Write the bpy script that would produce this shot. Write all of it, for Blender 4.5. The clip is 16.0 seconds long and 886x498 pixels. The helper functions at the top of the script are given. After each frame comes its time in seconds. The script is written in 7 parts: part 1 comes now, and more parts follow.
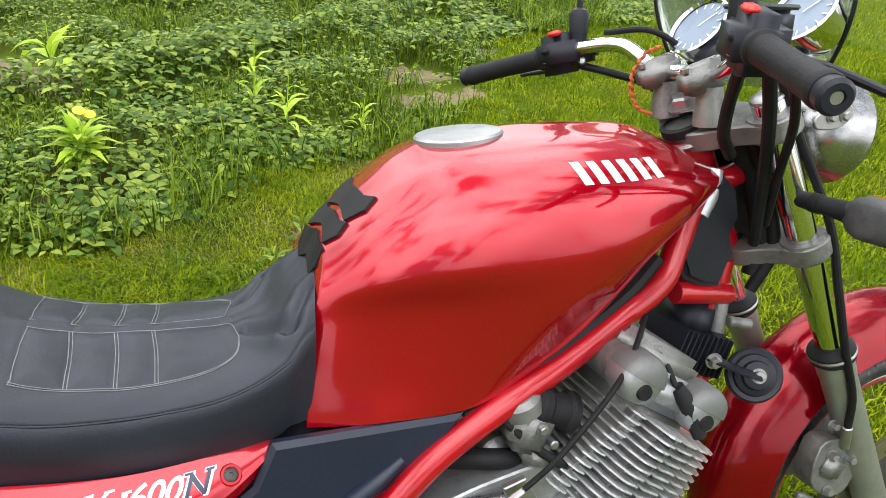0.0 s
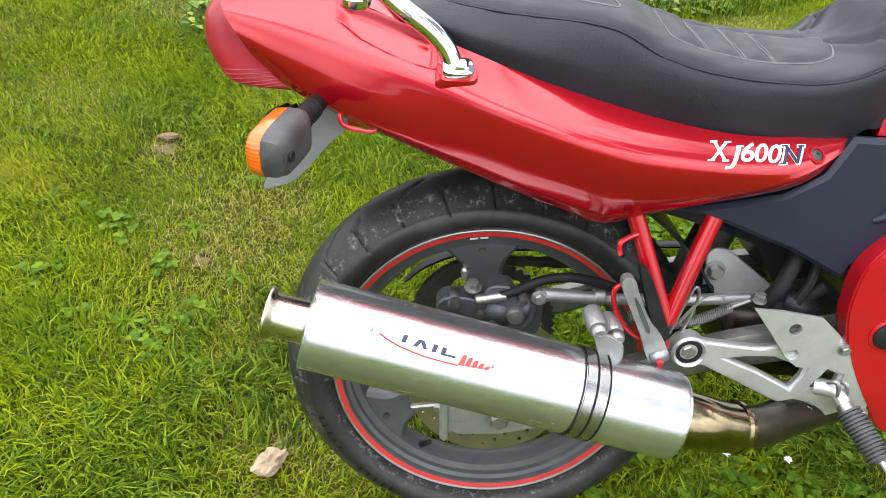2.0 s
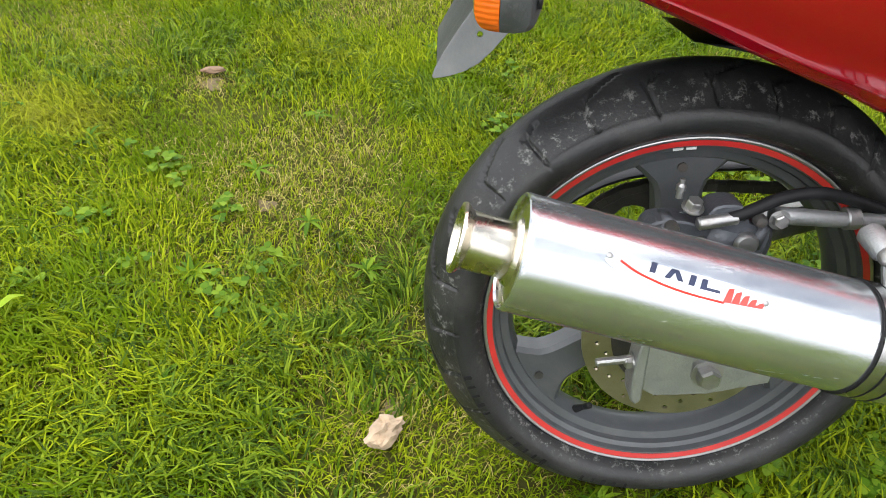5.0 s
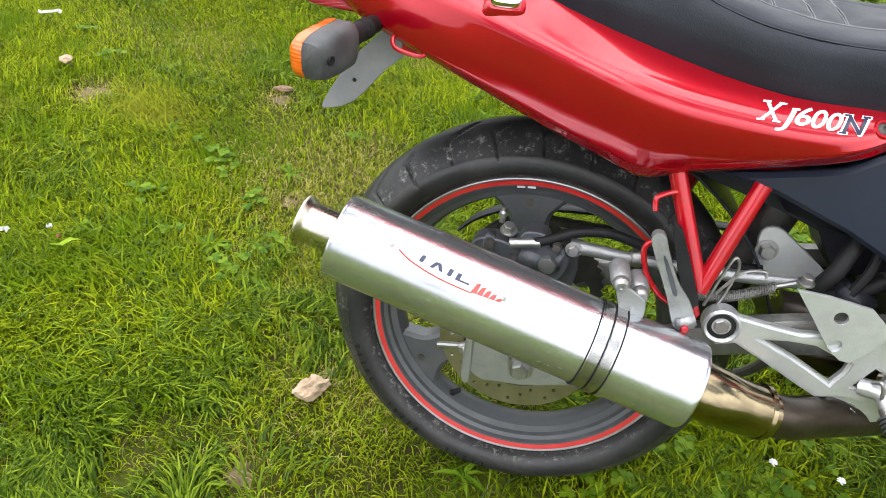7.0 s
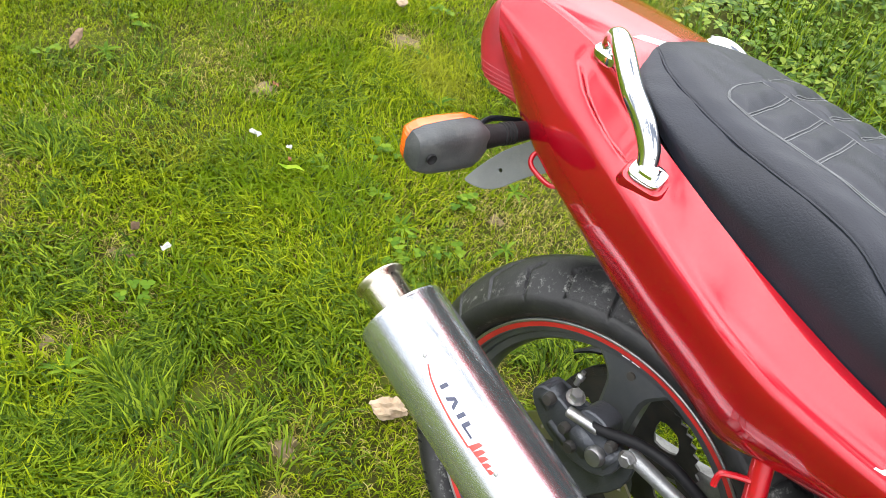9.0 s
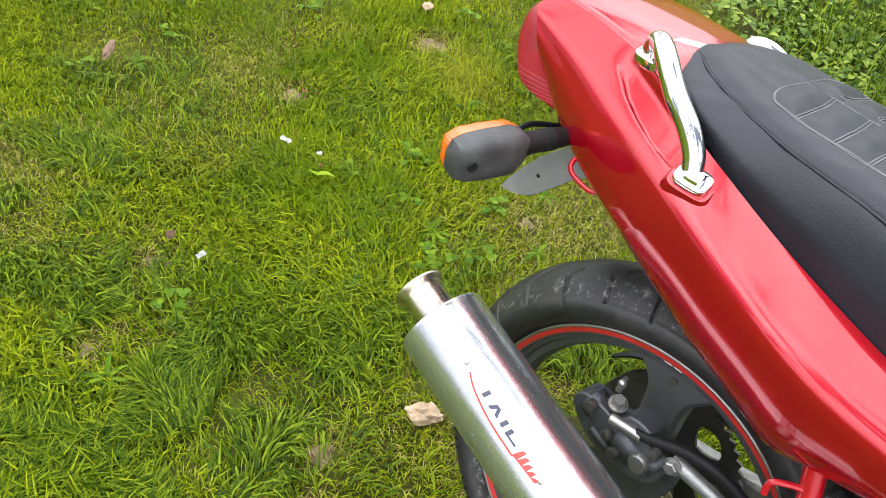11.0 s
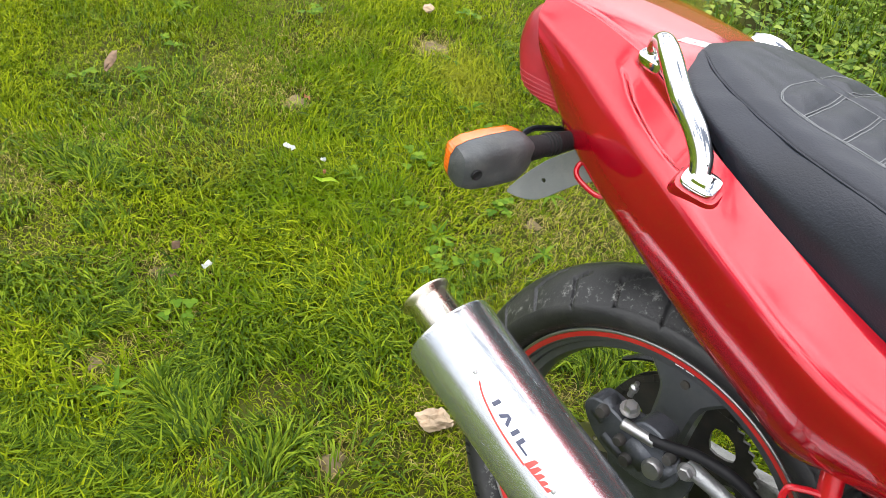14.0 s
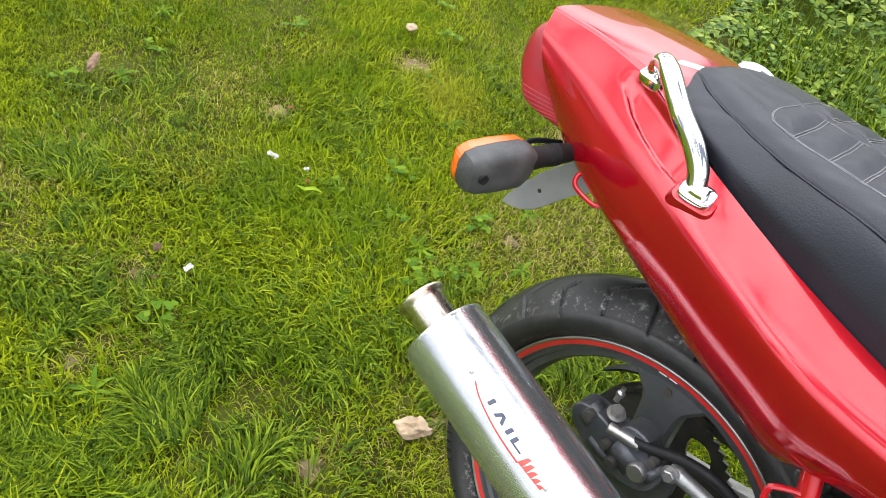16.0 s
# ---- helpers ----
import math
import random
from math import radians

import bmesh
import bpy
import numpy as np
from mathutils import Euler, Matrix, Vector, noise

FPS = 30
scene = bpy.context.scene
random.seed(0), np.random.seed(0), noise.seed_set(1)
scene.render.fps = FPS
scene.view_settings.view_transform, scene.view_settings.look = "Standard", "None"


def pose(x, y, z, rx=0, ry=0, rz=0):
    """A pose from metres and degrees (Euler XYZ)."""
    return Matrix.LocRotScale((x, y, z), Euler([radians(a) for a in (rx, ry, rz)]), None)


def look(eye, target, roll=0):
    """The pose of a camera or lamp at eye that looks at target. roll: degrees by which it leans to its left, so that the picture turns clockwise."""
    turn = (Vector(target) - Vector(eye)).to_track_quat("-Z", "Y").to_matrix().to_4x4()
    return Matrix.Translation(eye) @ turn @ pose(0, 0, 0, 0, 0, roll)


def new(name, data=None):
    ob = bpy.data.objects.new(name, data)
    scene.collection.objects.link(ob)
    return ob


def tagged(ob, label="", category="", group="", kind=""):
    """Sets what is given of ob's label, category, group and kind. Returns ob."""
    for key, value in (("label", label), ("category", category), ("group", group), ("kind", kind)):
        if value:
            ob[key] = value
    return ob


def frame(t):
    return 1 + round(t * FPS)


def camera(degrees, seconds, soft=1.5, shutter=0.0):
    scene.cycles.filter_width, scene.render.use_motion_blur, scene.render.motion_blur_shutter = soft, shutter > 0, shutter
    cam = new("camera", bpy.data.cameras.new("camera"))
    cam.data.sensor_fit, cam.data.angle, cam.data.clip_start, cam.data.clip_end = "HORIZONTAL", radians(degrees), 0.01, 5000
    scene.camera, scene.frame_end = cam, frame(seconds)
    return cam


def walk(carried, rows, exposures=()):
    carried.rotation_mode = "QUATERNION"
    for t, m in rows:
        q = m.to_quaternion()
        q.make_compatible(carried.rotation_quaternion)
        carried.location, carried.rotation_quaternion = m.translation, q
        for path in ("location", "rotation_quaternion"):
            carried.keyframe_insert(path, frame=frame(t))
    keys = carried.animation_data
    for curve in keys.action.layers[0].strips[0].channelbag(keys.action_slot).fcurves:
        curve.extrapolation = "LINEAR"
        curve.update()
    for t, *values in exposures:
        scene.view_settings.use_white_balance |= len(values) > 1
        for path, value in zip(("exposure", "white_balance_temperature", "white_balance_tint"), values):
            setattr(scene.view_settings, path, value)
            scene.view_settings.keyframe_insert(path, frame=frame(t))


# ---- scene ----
EXPOSURE = ((0.0, -0.2), (0.5, 0.05), (1.0, 0.12), (1.5, 0.0), (2.5, 0.0), (7.5, -0.02), (8.5, 0.15), (9.0, 0.12), (11.5, -0.05), (16.0, -0.05))
cam = camera(62.15, 16.0, soft=0.85)
ROWS = [
    (0, 0.3287, -0.5435, 1.3396, 60.18, -5.43, -19.19),
    (0.5, 0.2811, -0.6596, 1.3183, 58.73, -4.49, -12.44),
    (1, 0.2517, -0.7429, 1.2805, 54.50, -6.01, -0.48),
    (1.5, 0.1381, -0.7798, 1.2290, 51.52, -5.65, 2.79),
    (2, -0.0974, -0.7408, 1.1789, 51.01, -3.28, 1.60),
    (2.5, -0.2383, -0.7221, 1.1508, 49.62, -2.31, -1.00),
    (3, -0.2800, -0.6487, 1.0567, 47.40, -3.62, -2.72),
    (3.5, -0.3171, -0.6145, 0.9761, 46.40, -4.24, 0.33),
    (3.7, -0.3236, -0.6081, 0.9743, 47.07, -3.51, 0.77),
    (5.8, -0.2998, -0.6225, 1.0149, 48.55, -2.31, 0.64),
    (6, -0.2812, -0.6392, 1.0386, 48.23, -1.61, 0.32),
    (6.5, -0.2009, -0.7094, 1.0850, 49.29, -2.91, 2.26),
    (7, 0.0264, -0.7954, 1.1231, 50.72, -3.61, 13.97),
    (7.5, 0.1721, -0.7460, 1.1496, 49.44, -2.46, 19.42),
    (8, 0.1805, -0.5805, 1.1723, 49.64, -9.56, 28.58),
    (8.5, 0.1526, -0.5287, 1.2278, 47.97, -11.78, 39.45),
    (9, 0.1499, -0.5326, 1.2236, 44.94, -9.58, 49.22),
    (11.5, 0.1275, -0.5432, 1.2253, 44.94, -7.64, 50.03),
    (12, 0.1240, -0.5432, 1.2241, 44.87, -7.47, 50.25),
    (12.5, 0.1256, -0.5373, 1.2233, 44.57, -6.74, 49.36),
    (13, 0.1242, -0.5363, 1.2237, 44.62, -6.71, 49.40),
    (13.5, 0.1229, -0.5353, 1.2241, 44.86, -6.56, 49.47),
    (14, 0.1243, -0.5344, 1.2257, 44.98, -6.40, 49.37),
    (14.5, 0.1275, -0.5351, 1.2290, 44.97, -6.53, 49.00),
    (15, 0.1293, -0.5360, 1.2291, 45.34, -7.54, 48.15),
    (15.5, 0.1337, -0.5587, 1.2241, 45.88, -9.59, 47.48),
    (16, 0.1206, -0.5899, 1.2225, 46.78, -9.99, 48.65),
]
walk(cam, [(t, pose(x, y, z, rx, ry, rz)) for t, x, y, z, rx, ry, rz in ROWS], EXPOSURE)
LEAN = 13.06

# ---------------------------------------------------------------- sky and sun
world = bpy.data.worlds.new("sky")
scene.world = world
world.use_nodes = True
wn, wl = world.node_tree.nodes, world.node_tree.links
wn.clear()
w_out = wn.new("ShaderNodeOutputWorld")
w_bg = wn.new("ShaderNodeBackground")
w_sky = wn.new("ShaderNodeTexSky")
w_sky.sky_type = "NISHITA"
w_sky.sun_disc = False
w_sky.sun_elevation = radians(52)
w_sky.sun_rotation = radians(200)
w_co = wn.new("ShaderNodeTexCoord")
w_no = wn.new("ShaderNodeTexNoise")
w_no.inputs["Scale"].default_value = 2.2
w_no.inputs["Detail"].default_value = 5
w_no.inputs["Roughness"].default_value = 0.5
w_ra = wn.new("ShaderNodeValToRGB")
w_ra.color_ramp.elements[0].position, w_ra.color_ramp.elements[1].position = 0.42, 0.64
w_ra.color_ramp.elements[0].color = (0.06, 0.06, 0.06, 1)
w_mid = w_ra.color_ramp.elements.new(0.485)
w_mid.color = (0.68, 0.68, 0.68, 1)
w_mx = wn.new("ShaderNodeMix")
w_mx.data_type = "RGBA"
w_mx.inputs[7].default_value = (48.0, 48.4, 49.4, 1)
wl.new(w_co.outputs["Generated"], w_no.inputs["Vector"])
wl.new(w_no.outputs["Fac"], w_ra.inputs["Fac"])
wl.new(w_ra.outputs["Color"], w_mx.inputs[0])
wl.new(w_sky.outputs["Color"], w_mx.inputs[6])
# an overcast dome: brighter overhead than towards the horizon
w_sep, w_lift, w_dome = wn.new("ShaderNodeSeparateXYZ"), wn.new("ShaderNodeMapRange"), wn.new("ShaderNodeVectorMath")
w_lift.inputs["From Min"].default_value, w_lift.inputs["From Max"].default_value = 0.0, 0.8
w_lift.inputs["To Min"].default_value, w_lift.inputs["To Max"].default_value = 0.30, 1.0
w_dome.operation = "SCALE"
wl.new(w_co.outputs["Generated"], w_sep.inputs["Vector"])
wl.new(w_sep.outputs["Z"], w_lift.inputs["Value"])
wl.new(w_mx.outputs[2], w_dome.inputs[0])
wl.new(w_lift.outputs["Result"], w_dome.inputs["Scale"])
wl.new(w_dome.outputs["Vector"], w_bg.inputs["Color"])
w_bg.inputs["Strength"].default_value = 0.124
wl.new(w_bg.outputs["Background"], w_out.inputs["Surface"])

sun = new("sun", bpy.data.lights.new("sun", "SUN"))
sun.data.energy, sun.data.angle, sun.data.color = 0.45, radians(62), (1.0, 0.95, 0.87)
sun.matrix_world = look((-1.3, -2.4, 6.0), (0, 0, 0))


# ---------------------------------------------------------------- materials
def mat(name, base, rough=0.5, metal=0.0, coat=0.0, vary=0.12, scale=18.0, bump=0.0, bscale=120.0, dirt=None, dscale=6.0, damt=0.5, spec=0.5, trans=0.0):
    """A principled material with two scales of variation, fine relief and optional dirt of its own colour."""
    m = bpy.data.materials.new(name)
    m.use_nodes = True
    n, l = m.node_tree.nodes, m.node_tree.links
    b = n["Principled BSDF"]
    b.inputs["Roughness"].default_value, b.inputs["Metallic"].default_value = rough, metal
    b.inputs["Coat Weight"].default_value, b.inputs["Coat Roughness"].default_value = coat, 0.04
    b.inputs["Specular IOR Level"].default_value = spec
    b.inputs["Transmission Weight"].default_value = trans
    co = n.new("ShaderNodeTexCoord")
    big = n.new("ShaderNodeTexNoise")
    big.inputs["Scale"].default_value, big.inputs["Detail"].default_value = scale, 5
    l.new(co.outputs["Object"], big.inputs["Vector"])
    ramp = n.new("ShaderNodeValToRGB")
    lo, hi = [max(0, c * (1 - vary)) for c in base], [min(1, c * (1 + vary)) for c in base]
    ramp.color_ramp.elements[0].color, ramp.color_ramp.elements[1].color = (*lo, 1), (*hi, 1)
    ramp.color_ramp.elements[0].position, ramp.color_ramp.elements[1].position = 0.3, 0.7
    l.new(big.outputs["Fac"], ramp.inputs["Fac"])
    colour = ramp.outputs["Color"]
    if dirt:
        dn = n.new("ShaderNodeTexNoise")
        dn.inputs["Scale"].default_value, dn.inputs["Detail"].default_value, dn.inputs["Roughness"].default_value = dscale, 8, 0.7
        l.new(co.outputs["Object"], dn.inputs["Vector"])
        dr = n.new("ShaderNodeValToRGB")
        dr.color_ramp.elements[0].position, dr.color_ramp.elements[1].position = 0.48, 0.72
        dr.color_ramp.elements[1].color = (damt, damt, damt, 1)
        l.new(dn.outputs["Fac"], dr.inputs["Fac"])
        mx = n.new("ShaderNodeMix")
        mx.data_type = "RGBA"
        mx.inputs[7].default_value = (*dirt, 1)
        l.new(dr.outputs["Color"], mx.inputs[0])
        l.new(colour, mx.inputs[6])
        colour = mx.outputs[2]
        ro = n.new("ShaderNodeMapRange")
        ro.inputs["To Min"].default_value, ro.inputs["To Max"].default_value = rough, min(1, rough + 0.35)
        l.new(dr.outputs["Color"], ro.inputs["Value"])
        l.new(ro.outputs["Result"], b.inputs["Roughness"])
    l.new(colour, b.inputs["Base Color"])
    if bump:
        fine = n.new("ShaderNodeTexNoise")
        fine.inputs["Scale"].default_value, fine.inputs["Detail"].default_value = bscale, 4
        l.new(co.outputs["Object"], fine.inputs["Vector"])
        bp = n.new("ShaderNodeBump")
        bp.inputs["Strength"].default_value, bp.inputs["Distance"].default_value = bump, 0.002
        l.new(fine.outputs["Fac"], bp.inputs["Height"])
        l.new(bp.outputs["Normal"], b.inputs["Normal"])
    return m


RED = mat("candy_red_paint", (0.40, 0.0015, 0.011), 0.26, 0.60, 1.0, 0.06, 9, 0.0, spec=0.0)
RED.node_tree.nodes["Principled BSDF"].inputs["Coat IOR"].default_value = 1.57
FRAME_RED = mat("red_frame_paint", (0.37, 0.003, 0.010), 0.32, 0.2, 0.9, 0.10, 14, 0.04, 160, (0.16, 0.03, 0.03), 30, 0.3, spec=0.1)
VINYL = mat("black_vinyl", (0.015, 0.017, 0.025), 0.46, 0, 0, 0.2, 10, 0.22, 560, spec=0.32)
vn, vl = VINYL.node_tree.nodes, VINYL.node_tree.links
v_cell, v_warp, v_add = vn.new("ShaderNodeTexVoronoi"), vn.new("ShaderNodeTexNoise"), vn.new("ShaderNodeMix")
v_cell.feature = "DISTANCE_TO_EDGE"
v_cell.inputs["Scale"].default_value, v_warp.inputs["Scale"].default_value = 150, 40
v_add.data_type = "VECTOR"
v_add.inputs[0].default_value = 0.03
v_co, v_bump = vn.new("ShaderNodeTexCoord"), vn.new("ShaderNodeBump")
v_bump.inputs["Strength"].default_value, v_bump.inputs["Distance"].default_value = 0.30, 0.0012
v_lim = vn.new("ShaderNodeMath")
v_lim.operation = "MINIMUM"
v_lim.inputs[1].default_value = 0.16
vl.new(v_co.outputs["Object"], v_warp.inputs["Vector"])
vl.new(v_co.outputs["Object"], v_add.inputs[4])
vl.new(v_warp.outputs["Color"], v_add.inputs[5])
vl.new(v_add.outputs[1], v_cell.inputs["Vector"])
vl.new(v_cell.outputs["Distance"], v_lim.inputs[0])
vl.new(v_lim.outputs["Value"], v_bump.inputs["Height"])
vl.new(vn["Bump"].outputs["Normal"], v_bump.inputs["Normal"])
vl.new(v_bump.outputs["Normal"], vn["Principled BSDF"].inputs["Normal"])
PLASTIC = mat("black_plastic", (0.013, 0.014, 0.020), 0.40, 0, 0, 0.2, 12, 0.2, 700, spec=0.25)
PANEL = mat("satin_black_panel", (0.013, 0.017, 0.031), 0.34, 0, 0, 0.14, 8, 0.10, 900, spec=0.33)
GREYPLASTIC = mat("faded_black_plastic", (0.042, 0.045, 0.048), 0.55, 0, 0, 0.3, 25, 0.3, 500, (0.12, 0.12, 0.11), 40, 0.5)
RUBBER = mat("rubber", (0.011, 0.011, 0.012), 0.6, 0, 0, 0.3, 20, 0.3, 300, spec=0.2)
TYRE = mat("tyre_rubber", (0.016, 0.016, 0.017), 0.42, 0, 0, 0.3, 14, 0.22, 300, (0.07, 0.067, 0.06), 16, 0.35, spec=0.4)
tn, tl_ = TYRE.node_tree.nodes, TYRE.node_tree.links
t_co = tn.new("ShaderNodeTexCoord")
t_xyz = tn.new("ShaderNodeSeparateXYZ")
tl_.new(t_co.outputs["Object"], t_xyz.inputs["Vector"])
t_abs = tn.new("ShaderNodeMath")
t_abs.operation = "ABSOLUTE"
tl_.new(t_xyz.outputs["Y"], t_abs.inputs[0])
t_band = tn.new("ShaderNodeValToRGB")
t_e = t_band.color_ramp.elements
t_e[0].position, t_e[0].color = 0.030, (0, 0, 0, 1)
t_e[1].position, t_e[1].color = 0.040, (1, 1, 1, 1)
t_x = t_e.new(0.056)
t_x.color = (1, 1, 1, 1)
t_x = t_e.new(0.060)
t_x.color = (0, 0, 0, 1)
tl_.new(t_abs.outputs["Value"], t_band.inputs["Fac"])
t_no = tn.new("ShaderNodeTexNoise")
t_no.inputs["Scale"].default_value, t_no.inputs["Detail"].default_value, t_no.inputs["Roughness"].default_value = 90, 6, 0.75
tl_.new(t_co.outputs["Object"], t_no.inputs["Vector"])
t_rmp = tn.new("ShaderNodeValToRGB")
t_rmp.color_ramp.elements[0].position, t_rmp.color_ramp.elements[1].position = 0.545, 0.68
tl_.new(t_no.outputs["Fac"], t_rmp.inputs["Fac"])
t_mul = tn.new("ShaderNodeMath")
t_mul.operation = "MULTIPLY"
tl_.new(t_band.outputs["Color"], t_mul.inputs[0])
tl_.new(t_rmp.outputs["Color"], t_mul.inputs[1])
t_mix = tn.new("ShaderNodeMix")
t_mix.data_type = "RGBA"
t_mix.inputs[7].default_value = (0.20, 0.20, 0.19, 1)
tl_.new(t_mul.outputs["Value"], t_mix.inputs[0])
tl_.new(tn["Principled BSDF"].inputs["Base Color"].links[0].from_socket, t_mix.inputs[6])
tl_.new(t_mix.outputs[2], tn["Principled BSDF"].inputs["Base Color"])
RIMGREY = mat("grey_rim_paint", (0.058, 0.062, 0.068), 0.45, 0.1, 0.2, 0.15, 15, 0.1, 200, (0.11, 0.11, 0.105), 25, 0.45)
SHEETGREY = mat("grey_plastic_sheet", (0.14, 0.145, 0.15), 0.38, 0, 0, 0.15, 20, 0.2, 300, (0.22, 0.22, 0.21), 30, 0.4)
STRIPE = mat("red_stripe_tape", (0.46, 0.022, 0.02), 0.4, 0, 0.2, 0.1, 30)
ALU = mat("polished_aluminium", (0.57, 0.59, 0.62), 0.25, 0.92, 0, 0.07, 14)
an, al = ALU.node_tree.nodes, ALU.node_tree.links
a_co = an.new("ShaderNodeTexCoord")
a_map = an.new("ShaderNodeMapping")
a_map.inputs["Rotation"].default_value = (0, radians(-12.5), 0)
a_map.inputs["Scale"].default_value = (4, 60, 60)
al.new(a_co.outputs["Object"], a_map.inputs["Vector"])
a_no = an.new("ShaderNodeTexNoise")
a_no.inputs["Scale"].default_value, a_no.inputs["Detail"].default_value, a_no.inputs["Roughness"].default_value = 1.0, 6, 0.65
al.new(a_map.outputs["Vector"], a_no.inputs["Vector"])
a_rg = an.new("ShaderNodeMapRange")
a_rg.inputs["From Min"].default_value, a_rg.inputs["From Max"].default_value = 0.3, 0.7
a_rg.inputs["To Min"].default_value, a_rg.inputs["To Max"].default_value = 0.15, 0.30
al.new(a_no.outputs["Fac"], a_rg.inputs["Value"])
al.new(a_rg.outputs["Result"], an["Principled BSDF"].inputs["Roughness"])
a_bp = an.new("ShaderNodeBump")
a_bp.inputs["Strength"].default_value, a_bp.inputs["Distance"].default_value = 0.06, 0.002
al.new(a_no.outputs["Fac"], a_bp.inputs["Height"])
al.new(a_bp.outputs["Normal"], an["Principled BSDF"].inputs["Normal"])
CAST = mat("cast_aluminium", (0.33, 0.34, 0.345), 0.36, 0.70, 0, 0.15, 20, 0.3, 380, (0.12, 0.115, 0.11), 18, 0.6)
FIN = mat("bright_fin_edges", (0.55, 0.56, 0.57), 0.38, 0.55, 0, 0.14, 30, 0.25, 300, (0.14, 0.13, 0.12), 26, 0.65)
COVER = mat("engine_cover_silver", (0.24, 0.245, 0.25), 0.27, 0.85, 0.2, 0.14, 14, 0.10, 420, (0.17, 0.17, 0.165), 18, 0.5)
DARKCAST = mat("dark_painted_casting", (0.055, 0.060, 0.070), 0.45, 0.3, 0, 0.3, 30, 0.4, 300, (0.10, 0.10, 0.10), 40, 0.4)
# grime on fittings, and the shade painted into recessed engine and brake parts
DARKALLOY = mat("dirty_and_shaded_alloy", (0.21, 0.21, 0.20), 0.42, 0.6, 0, 0.2, 30, 0.4, 300, (0.06, 0.055, 0.05), 26, 0.7)
SILVER = mat("silver_painted_alloy", (0.52, 0.53, 0.55), 0.32, 0.65, 0.1, 0.10, 14, 0.15, 400, (0.25, 0.24, 0.22), 20, 0.35)
FORKGREY = mat("grey_fork_paint", (0.30, 0.31, 0.28), 0.36, 0.6, 0.1, 0.08, 16, 0.1, 300, (0.20, 0.19, 0.16), 20, 0.4)
CAMGREY = mat("grey_cam_cover", (0.13, 0.135, 0.13), 0.5, 0.35, 0, 0.1, 20, 0.2, 400, (0.12, 0.11, 0.10), 30, 0.3)
STRAP = mat("dull_strap_steel", (0.36, 0.36, 0.36), 0.22, 0.95, 0, 0.12, 40, 0.05, 300, (0.20, 0.18, 0.15), 30, 0.4)
CHROME = mat("chrome", (0.74, 0.74, 0.75), 0.06, 1.0, 0, 0.03, 20)
STEEL = mat("steel_bolt", (0.34, 0.34, 0.34), 0.36, 0.9, 0, 0.15, 60, 0.2, 500, (0.2, 0.15, 0.1), 60, 0.4)
GOLDSTEEL = mat("heat_tinted_steel", (0.27, 0.22, 0.135), 0.13, 1.0, 0, 0.2, 25, 0.05, 200, (0.20, 0.15, 0.09), 14, 0.6)
OUTLET = mat("stained_bright_steel", (0.62, 0.58, 0.50), 0.24, 1.0, 0, 0.08, 20, 0.03, 200, (0.35, 0.28, 0.18), 16, 0.5)
DARKPIPE = mat("stained_pipe", (0.085, 0.07, 0.055), 0.32, 0.9, 0, 0.25, 20, 0.1, 200, (0.07, 0.05, 0.04), 14, 0.7)
DARKSTEEL = mat("dark_steel", (0.06, 0.058, 0.055), 0.5, 0.5, 0, 0.3, 30, 0.3, 300, (0.10, 0.07, 0.05), 30, 0.5)
DISC = mat("brake_disc_steel", (0.34, 0.31, 0.23), 0.3, 0.9, 0, 0.15, 30, 0.1, 300, (0.2, 0.16, 0.1), 30, 0.4)
ORANGE = mat("orange_lens", (0.72, 0.13, 0.012), 0.14, 0, 0.5, 0.1, 30, trans=0.1)
on, ol = ORANGE.node_tree.nodes, ORANGE.node_tree.links
o_wave = on.new("ShaderNodeTexWave")
o_wave.bands_direction = "Z"
o_wave.inputs["Scale"].default_value = 75
o_co = on.new("ShaderNodeTexCoord")
ol.new(o_co.outputs["Object"], o_wave.inputs["Vector"])
o_bump = on.new("ShaderNodeBump")
o_bump.inputs["Strength"].default_value, o_bump.inputs["Distance"].default_value = 0.25, 0.002
ol.new(o_wave.outputs["Fac"], o_bump.inputs["Height"])
ol.new(o_bump.outputs["Normal"], on["Principled BSDF"].inputs["Normal"])
REDLENS = mat("red_lens", (0.27, 0.012, 0.022), 0.30, 0, 0.15, 0.15, 40, spec=0.4)
WHITE = mat("white_decal", (0.82, 0.82, 0.82), 0.35, 0, 0.2, 0.04, 30)
NAVY = mat("dark_decal", (0.01, 0.016, 0.05), 0.35, 0, 0.2, 0.1, 30)
STICKER = mat("grey_sticker", (0.62, 0.63, 0.64), 0.3, 0.6, 0, 0.06, 30)
REDDECAL = mat("red_decal", (0.66, 0.03, 0.02), 0.35, 0, 0.2, 0.1, 30)
STITCH = mat("seat_stitch", (0.13, 0.135, 0.14), 0.6, 0, 0, 0.2, 60)
CABLE = mat("cable_sheath", (0.010, 0.010, 0.011), 0.5, 0, 0, 0.3, 40, spec=0.15)
CORD = mat("orange_cord", (0.40, 0.080, 0.018), 0.7, 0, 0, 0.4, 200, 0.5, 500)
DIALFACE = mat("dial_face", (0.17, 0.22, 0.29), 0.35, 0, 0, 0.1, 40)


